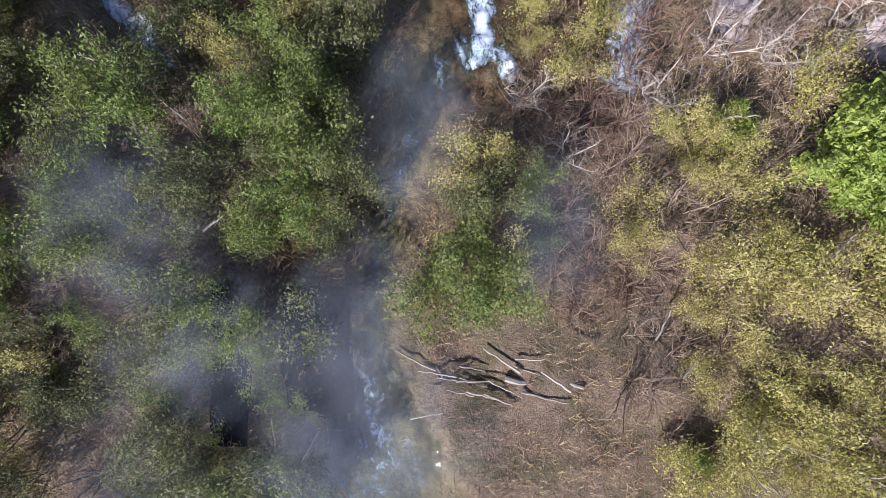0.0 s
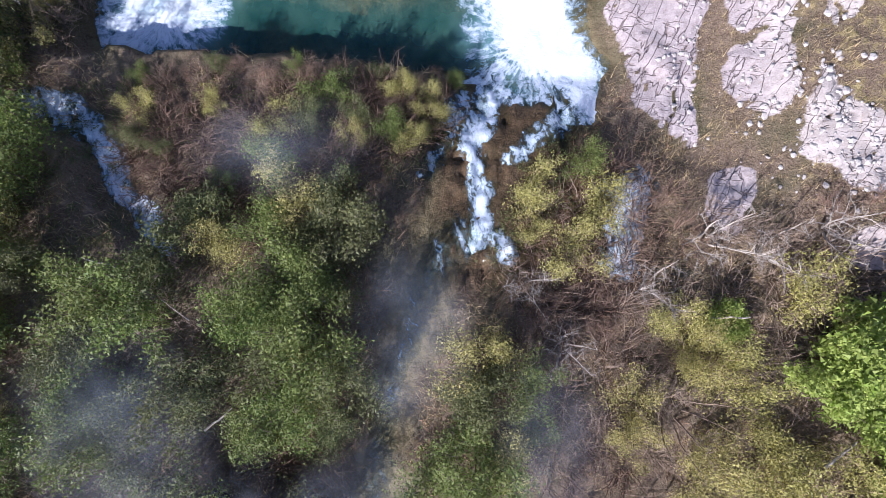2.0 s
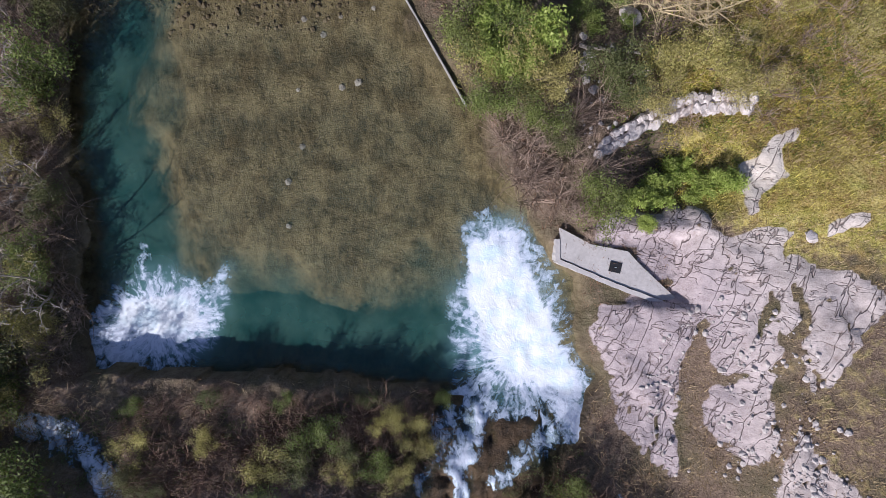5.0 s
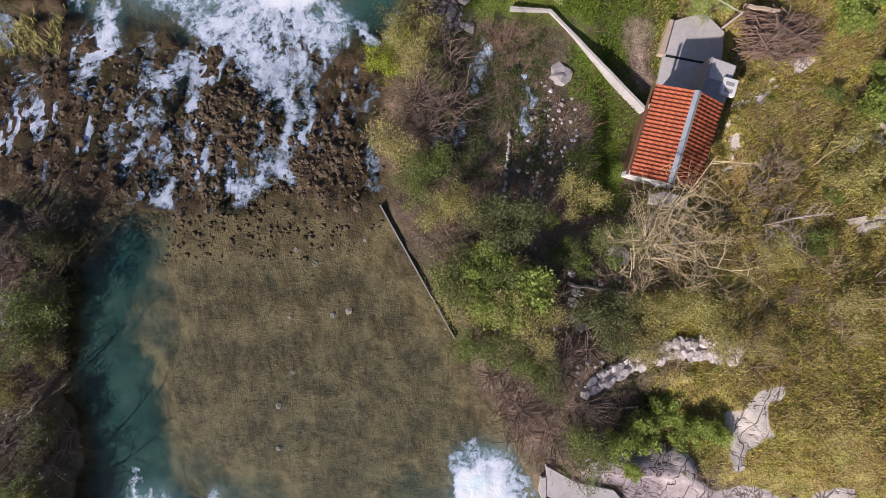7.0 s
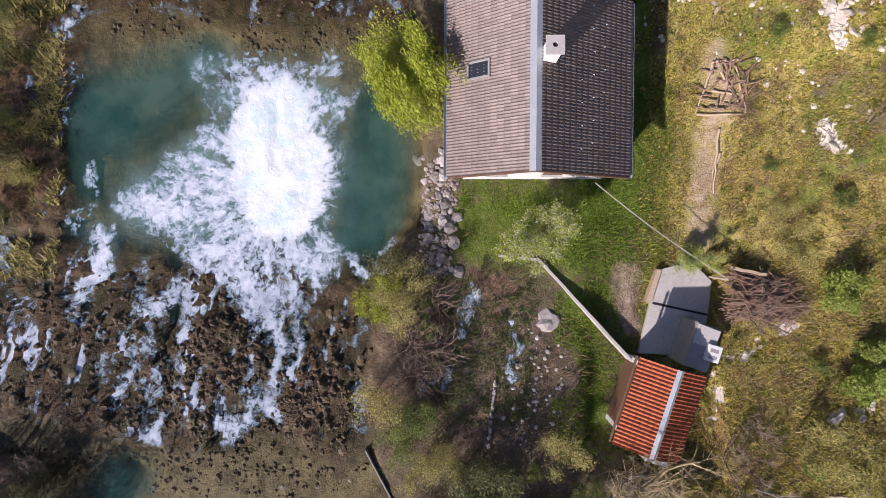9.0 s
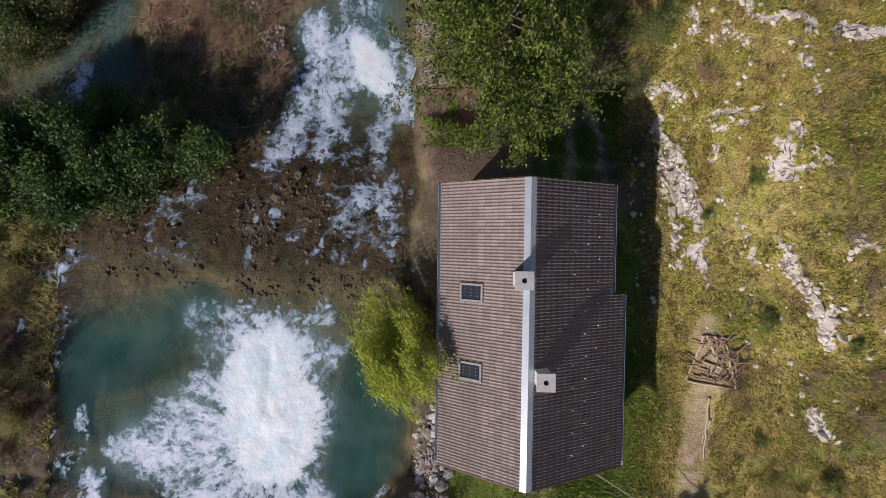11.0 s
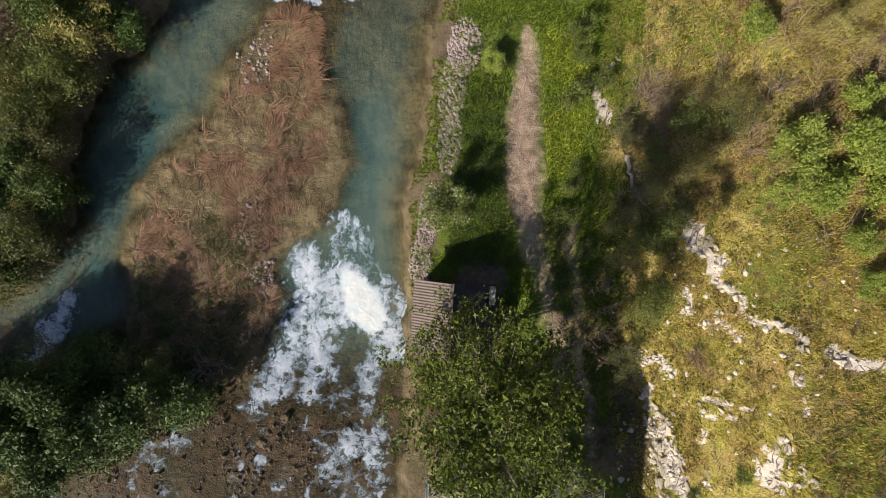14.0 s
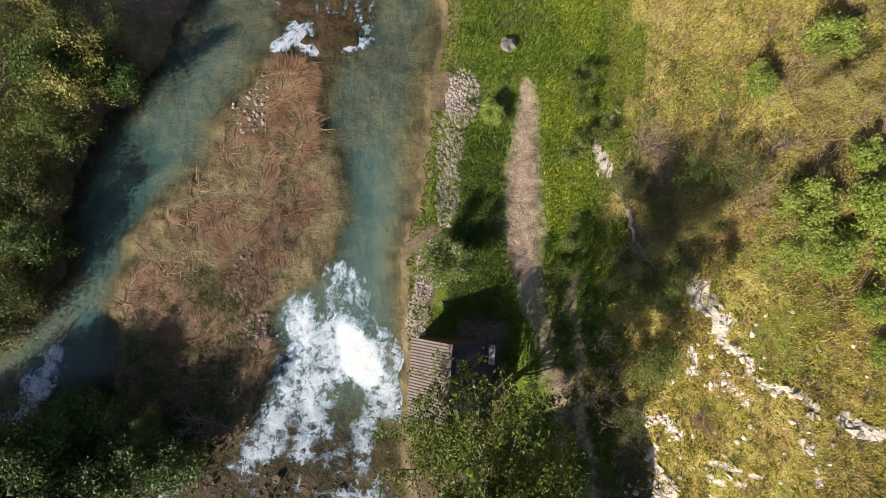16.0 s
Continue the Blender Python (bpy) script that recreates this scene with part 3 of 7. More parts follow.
def water_material():
    """Clear green river water: it hides its bed with depth, mirrors the sky a little, and turns white where it breaks."""
    m = bpy.data.materials.new("river_water")
    m.use_nodes = True
    nt = m.node_tree
    b = nt.nodes["Principled BSDF"]
    v = world_coords(nt)
    tr = nt.nodes.new("ShaderNodeBsdfTransparent")
    tr.inputs[0].default_value = (0.86, 0.90, 0.83, 1)
    murk = nt.nodes.new("ShaderNodeBsdfDiffuse")
    cm = mixc(nt, ramp(nt, noisy(nt, v, 0.5, 3), 0.35, 0.65), (0.018, 0.070, 0.061), (0.050, 0.118, 0.096))
    cm = mixc(nt, attr(nt, "milk"), cm, (0.26, 0.48, 0.52))
    nt.links.new(cm, murk.inputs[0])
    body = nt.nodes.new("ShaderNodeMixShader")
    nt.links.new(maths(nt, "MAXIMUM", attr(nt, "murk"), attr(nt, "milk")), body.inputs[0])
    nt.links.new(tr.outputs[0], body.inputs[1])
    nt.links.new(murk.outputs[0], body.inputs[2])
    gl = nt.nodes.new("ShaderNodeBsdfGlossy")
    gl.inputs["Roughness"].default_value = 0.08
    bp = node(nt, "ShaderNodeBump", Strength=0.5, Distance=0.05)
    rip = noisy(nt, world_coords(nt, (2.2, 1.2, 1)), 2.6, 3, 0.6, 0.6)
    nt.links.new(rip, bp.inputs["Height"])
    nt.links.new(bp.outputs[0], gl.inputs["Normal"])
    fr = node(nt, "ShaderNodeFresnel", IOR=1.33)
    nt.links.new(bp.outputs[0], fr.inputs["Normal"])
    surf = nt.nodes.new("ShaderNodeMixShader")
    nt.links.new(fr.outputs[0], surf.inputs[0])
    nt.links.new(body.outputs[0], surf.inputs[1])
    nt.links.new(gl.outputs[0], surf.inputs[2])
    # foam: solid white where it boils, combed along the flow and torn into threads towards its edges
    a, core = attr(nt, "foam"), attr(nt, "core")
    flow = nt.nodes.new("ShaderNodeCombineXYZ")
    for k, nm in enumerate(("flow_x", "flow_y", "flow_r")):
        nt.links.new(attr(nt, nm), flow.inputs[k])
    fl = nt.nodes.new("ShaderNodeVectorMath")
    fl.operation = "MULTIPLY_ADD"
    wob = node(nt, "ShaderNodeTexNoise", Scale=1.3, Detail=3.0)
    nt.links.new(v, wob.inputs["Vector"])
    nt.links.new(wob.outputs["Color"], fl.inputs[0])
    fl.inputs[1].default_value = (0.22, 0.22, 1.6)
    nt.links.new(flow.outputs[0], fl.inputs[2])

    def combed(k, kr, detail):
        mp = nt.nodes.new("ShaderNodeMapping")
        nt.links.new(fl.outputs[0], mp.inputs[0])
        mp.inputs["Scale"].default_value = (k, k, kr)
        return noisy(nt, mp.outputs[0], 1.0, detail, 0.62)

    s1, s2 = combed(5.0, 0.5, 4), combed(13.0, 1.1, 4)
    lace = noisy(nt, warp(nt, v, 1.6, 0.8), 2.2, 5, 0.6, 0.4)
    thread = ramp(nt, maths(nt, "ABSOLUTE", maths(nt, "SUBTRACT", s1, 0.5)), 0.06, 0.0)
    fizz = ramp(nt, maths(nt, "ABSOLUTE", maths(nt, "SUBTRACT", lace, 0.5)), 0.06, 0.0)
    comb = maths(nt, "ADD", maths(nt, "MULTIPLY", maths(nt, "SUBTRACT", s1, 0.5), 2.2), maths(nt, "MULTIPLY", maths(nt, "SUBTRACT", s2, 0.5), 1.7))
    torn = maths(nt, "ADD", maths(nt, "MULTIPLY", maths(nt, "SUBTRACT", lace, 0.5), 2.0), maths(nt, "ADD", maths(nt, "MULTIPLY", thread, 0.14), maths(nt, "MULTIPLY", fizz, 0.22)))
    f = maths(nt, "ADD", maths(nt, "ADD", maths(nt, "MULTIPLY", a, 1.05), maths(nt, "ADD", comb, torn)), maths(nt, "MULTIPLY", core, 0.7))
    tone = ramp(nt, f, 0.55, 1.45)
    f = maths(nt, "MULTIPLY", ramp(nt, f, 0.42, 1.02), ramp(nt, a, 0.03, 0.22))
    b.inputs["Roughness"].default_value = 0.65
    white = mixc(nt, tone, (0.24, 0.36, 0.46), (0.70, 0.75, 0.85))
    white = mixc(nt, maths(nt, "MULTIPLY", ramp(nt, s2, 0.52, 0.36), 0.4), white, (0.34, 0.38, 0.50))
    white = mixc(nt, core, white, mixc(nt, ramp(nt, noisy(nt, v, 0.9, 3, 0.5), 0.36, 0.56), (0.68, 0.82, 0.87), (0.86, 0.90, 0.92)))
    nt.links.new(white, b.inputs["Base Color"])
    bump(nt, b, maths(nt, "ADD", lace, maths(nt, "MULTIPLY", s2, 0.4)), 0.4, 0.10)
    out = nt.nodes.new("ShaderNodeMixShader")
    nt.links.new(f, out.inputs[0])
    nt.links.new(surf.outputs[0], out.inputs[1])
    nt.links.new(b.outputs[0], out.inputs[2])
    nt.links.new(out.outputs[0], nt.nodes["Material Output"].inputs[0])
    return m


M_GROUND, M_WATER = ground_material(), water_material()
M_BARK = two_tone("bark", (0.11, 0.085, 0.065), (0.26, 0.215, 0.175), 6, 0.9, 0.01, vary=0.25)
M_TWIG = two_tone("bare_twigs", (0.17, 0.12, 0.09), (0.33, 0.25, 0.19), 3, 0.9, 0.005, vary=0.3)
M_REDTWIG = two_tone("reddish_twigs", (0.17, 0.10, 0.068), (0.33, 0.225, 0.165), 3, 0.9, 0.005, vary=0.3)
M_GOLD = two_tone("golden_twigs", (0.32, 0.25, 0.13), (0.55, 0.45, 0.27), 3, 0.9, 0.005, vary=0.1)
M_REEDSTALK = two_tone("reed_stalk", (0.16, 0.09, 0.055), (0.52, 0.34, 0.22), 2, 0.9, 0.005)
M_DEAD = two_tone("weathered_wood", (0.30, 0.25, 0.21), (0.52, 0.46, 0.40), 4, 0.9, 0.01, stretch=(1, 1, 6), vary=0.2)
M_SPRING = leafy("spring_leaves", (0.10, 0.155, 0.03), (0.26, 0.31, 0.08), (0.20, 0.22, 0.065))
M_MOSS = leafy("mossy_leaves", (0.085, 0.105, 0.035), (0.21, 0.235, 0.085), (0.17, 0.16, 0.07))
M_OLIVE = leafy("olive_leaves", (0.27, 0.255, 0.06), (0.60, 0.55, 0.19), (0.42, 0.36, 0.14))
M_BRIGHT = leafy("bright_leaves", (0.17, 0.26, 0.02), (0.45, 0.51, 0.14), (0.36, 0.42, 0.10))
M_DARK = leafy("dark_leaves", (0.030, 0.070, 0.012), (0.085, 0.14, 0.028), (0.095, 0.135, 0.03), 0.2)
M_EVER = leafy("evergreen_leaves", (0.026, 0.052, 0.008), (0.195, 0.235, 0.032), (0.085, 0.12, 0.018), 0.18)
M_YELLOW = leafy("yellow_green_leaves", (0.24, 0.30, 0.018), (0.56, 0.60, 0.08), (0.30, 0.35, 0.03))
M_BLOSSOM = leafy("white_blossom", (0.62, 0.63, 0.48), (0.80, 0.80, 0.70), (0.45, 0.52, 0.25), 0.3)
M_GRASS = leafy("grass_blades", (0.07, 0.145, 0.010), (0.25, 0.34, 0.035), (0.17, 0.23, 0.02))
M_DRY = leafy("dry_grass_blades", (0.14, 0.09, 0.020), (0.76, 0.67, 0.17), (0.46, 0.40, 0.07))
M_RUST = leafy("rusty_heath", (0.12, 0.055, 0.025), (0.36, 0.20, 0.10), (0.22, 0.13, 0.06), 0.15)
M_STRAW = leafy("straw_blades", (0.24, 0.165, 0.08), (0.66, 0.53, 0.31), (0.48, 0.35, 0.18))
M_REED = leafy("flattened_reed", (0.09, 0.05, 0.028), (0.46, 0.28, 0.175), (0.26, 0.15, 0.09), 0.1)
M_LIME = two_tone("limestone", (0.42, 0.365, 0.34), (0.68, 0.62, 0.585), 1.6, 0.9, 0.05, vary=0.2)
M_CREAM = two_tone("cream_limestone", (0.40, 0.345, 0.28), (0.76, 0.68, 0.565), 2.4, 0.9, 0.05, vary=0.25)
M_STONE = two_tone("grey_river_stone", (0.22, 0.19, 0.17), (0.42, 0.38, 0.35), 2.5, 0.85, 0.03, vary=0.35)
M_STONEPALE = two_tone("pale_bank_stone", (0.22, 0.17, 0.15), (0.46, 0.39, 0.36), 2.0, 0.9, 0.02)
M_TUFA = two_tone("brown_tufa", (0.06, 0.045, 0.027), (0.21, 0.155, 0.095), 1.2, 0.75, 0.05, vary=0.35)
M_WHITE = two_tone("white_render", (0.70, 0.69, 0.66), (0.82, 0.81, 0.78), 0.8, 0.9, 0.004)
M_TILE = two_tone("grey_brown_tile", (0.20, 0.155, 0.14), (0.33, 0.27, 0.245), 1.3, 0.7, 0.006, vary=0.16)
M_RED = two_tone("red_clay_tile", (0.28, 0.062, 0.028), (0.47, 0.135, 0.06), 2.0, 0.7, 0.006, vary=0.14)
M_RIDGE = two_tone("grey_ridge_metal", (0.42, 0.46, 0.50), (0.56, 0.60, 0.63), 1.5, 0.4, 0.002, metal=0.3)
M_CONC = two_tone("pale_concrete", (0.42, 0.39, 0.37), (0.60, 0.565, 0.54), 0.9, 0.9, 0.008)
M_CONC2 = two_tone("grey_concrete", (0.26, 0.245, 0.235), (0.42, 0.40, 0.385), 0.9, 0.9, 0.008)
M_WOOD = two_tone("brown_boards", (0.12, 0.065, 0.04), (0.24, 0.135, 0.08), 3.0, 0.7, 0.005, stretch=(1, 8, 1))
M_PALEWOOD = two_tone("pale_timber", (0.42, 0.31, 0.21), (0.60, 0.48, 0.35), 3.0, 0.8, 0.005, stretch=(1, 6, 1))
M_SHEET = two_tone("brown_sheet_roof", (0.16, 0.125, 0.11), (0.25, 0.205, 0.185), 1.0, 0.55, 0.003)
M_DARKSHEET = two_tone("dark_felt_roof", (0.035, 0.035, 0.042), (0.065, 0.063, 0.07), 2.0, 0.8, 0.004)
M_CABLE = two_tone("cable_sheath", (0.45, 0.42, 0.36), (0.55, 0.52, 0.46), 5, 0.6, 0.001)
M_BLACK = two_tone("black_iron", (0.015, 0.015, 0.017), (0.03, 0.03, 0.033), 5, 0.6, 0.002)
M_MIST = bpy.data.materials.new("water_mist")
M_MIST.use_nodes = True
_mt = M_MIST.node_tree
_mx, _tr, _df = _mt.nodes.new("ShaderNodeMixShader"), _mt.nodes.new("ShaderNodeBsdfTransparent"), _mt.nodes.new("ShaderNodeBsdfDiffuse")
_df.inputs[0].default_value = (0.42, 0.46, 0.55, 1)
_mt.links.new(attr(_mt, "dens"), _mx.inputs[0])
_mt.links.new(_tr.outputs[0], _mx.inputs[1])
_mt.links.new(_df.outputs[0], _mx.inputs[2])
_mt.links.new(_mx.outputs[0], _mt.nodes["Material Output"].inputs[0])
M_PANE, _nt, _b = mat("window_glass", 0.05, 0.5)
_b.inputs["Base Color"].default_value = (0.03, 0.035, 0.045, 1)


# ---- mesh helpers ----
def part(name, bm, material, parent=None, label=""):
    me = bpy.data.meshes.new(name)
    if isinstance(bm, tuple):
        me.from_pydata(bm[0], [], bm[1])
        me.update()
    else:
        bmesh.ops.recalc_face_normals(bm, faces=bm.faces)
        bm.to_mesh(me)
        bm.free()
    me.materials.append(material)
    ob = new(name, me)
    if parent:
        ob.parent = parent
    if label:
        tagged(ob, label)
    return ob


def thing(name, m, label, category, group="", kind=""):
    ob = new(name)
    ob.matrix_world = m
    return tagged(ob, label, category, group, kind)


def box(bm, x0, x1, y0, y1, z0, z1, bevel=0.0):
    g = bmesh.ops.create_cube(bm, size=1.0, matrix=Matrix.Translation(((x0 + x1) / 2, (y0 + y1) / 2, (z0 + z1) / 2)) @ Matrix.Diagonal((x1 - x0, y1 - y0, z1 - z0, 1)))
    if bevel:
        es = list({e for v in g["verts"] for e in v.link_edges})
        bmesh.ops.bevel(bm, geom=es, offset=bevel, segments=1, affect="EDGES", profile=0.5)
    return bm


def bx(*a, **k):
    return box(bmesh.new(), *a, **k)


def slab(pts, z0, z1):
    """An upright prism over a plan outline."""
    n = len(pts)
    v = [(x, y, z0) for x, y in pts] + [(x, y, z1) for x, y in pts]
    f = [tuple(range(n - 1, -1, -1)), tuple(range(n, 2 * n))] + [(i, (i + 1) % n, n + (i + 1) % n, n + i) for i in range(n)]
    return v, f


def beam_on(a, b, w, h, bend=0.0, n=6, rnd=None):
    """A bar along a to b, w wide and h high, a little uneven."""
    a, b = Vector(a), Vector(b)
    d = (b - a).normalized()
    s = d.cross(Vector((0, 0, 1))).normalized() * w / 2
    u = Vector((0, 0, h))
    v, f = [], []
    for i in range(n + 1):
        p = a.lerp(b, i / n) + s * bend * math.sin(i * 2.3 + a.x)
        v += [tuple(p - s), tuple(p + s), tuple(p + s * 0.9 + u), tuple(p - s * 0.9 + u)]
    for i in range(n):
        for k in range(4):
            f.append((4 * i + k, 4 * i + (k + 1) % 4, 4 * i + 4 + (k + 1) % 4, 4 * i + 4 + k))
    f += [(3, 2, 1, 0), (4 * n, 4 * n + 1, 4 * n + 2, 4 * n + 3)]
    return v, f


def tube(pts, radii, sides=5):
    v, f = [], []
    for i, p in enumerate(pts):
        d = (pts[min(i + 1, len(pts) - 1)] - pts[max(i - 1, 0)]).normalized()
        a = d.orthogonal().normalized()
        b = d.cross(a)
        for k in range(sides):
            t = 2 * math.pi * k / sides
            v.append(tuple(p + (a * math.cos(t) + b * math.sin(t)) * radii[i]))
    for i in range(len(pts) - 1):
        for k in range(sides):
            f.append((i * sides + k, i * sides + (k + 1) % sides, (i + 1) * sides + (k + 1) % sides, (i + 1) * sides + k))
    return v, f


def add(acc, vf):
    n = len(acc[0])
    acc[0].extend(vf[0])
    acc[1].extend(tuple(i + n for i in q) for q in vf[1])


def boulder_mesh(seed, flat=0.6, sub=2, rough=0.25):
    bm = bmesh.new()
    bmesh.ops.create_icosphere(bm, subdivisions=sub, radius=0.5)
    off = Vector((seed * 7.3, seed * 3.1, seed * 5.7))
    for v in bm.verts:
        p = v.co.normalized()
        r = 1 + rough * noise.noise(p * 1.6 + off) * 1.6 + rough * 0.5 * noise.noise(p * 4 + off)
        c = noise.cell(p * 1.3 + off)
        v.co = v.co * r * (0.92 + 0.16 * c)
        v.co.z *= flat
    return bm


# ---- the ground ----
gx, gy = spread(-25.0, 25.0, 0.21, 420), spread(-17.0, 97.0, 0.21, 420)
GX, GY = np.meshgrid(gx, gy, indexing="ij")
GZ, MK = height(GX, GY)
lawn = np.clip(strip(GX, GY, ((3, 50, 4), (9, 50, 5), (10.5, 55, 3.4), (10.8, 64, 2.2))) + strip(GX, GY, ((10.0, 40, 1.3), (8.8, 46, 1.8))) + strip(GX, GY, ((2.2, 77, 2.0), (2.4, 84, 2.2), (3.4, 90, 2.4))) + strip(GX, GY, ((7.5, 66, 3), (5.5, 72, 2.6), (5, 77, 2))) + strip(GX, GY, ((0.7, 75.5, 1.3), (0.8, 84, 1.2), (1.2, 94, 1.6))) + strip(GX, GY, ((5.8, 94, 1.8), (5.6, 86, 1.6), (5.8, 79, 1.2))) + strip(GX, GY, ((7.4, 92, 1.5), (7.0, 84, 1.6), (8, 76, 1.2))) * 1.2, 0, 1)
lawn = np.maximum(lawn, 0.55 * smooth(0.05, 0.5, fbm(GX, GY, 4.0, 3, 21)) * smooth(34, 44, GY) * smooth(5, 9, GX))
dry = smooth(11, 14, GX) * smooth(22, 30, GY) + smooth(6.5, 9, GX) * smooth(66, 74, GY) + smooth(13, 17, GX) * smooth(6, 12, GY) * 0.35
vals = dict(lawn=lawn, dry=np.clip(dry, 0, 1), **{k: MK[k] for k in ("rock", "tufa", "isle", "path", "wet", "river")})
ground = new("ground", grid_mesh("ground", gx, gy, GZ, vals))
ground.data.materials.append(M_GROUND)
tagged(ground, "valley floor of leaf litter, grass, limestone and stony river bed", "ground", kind="structure")

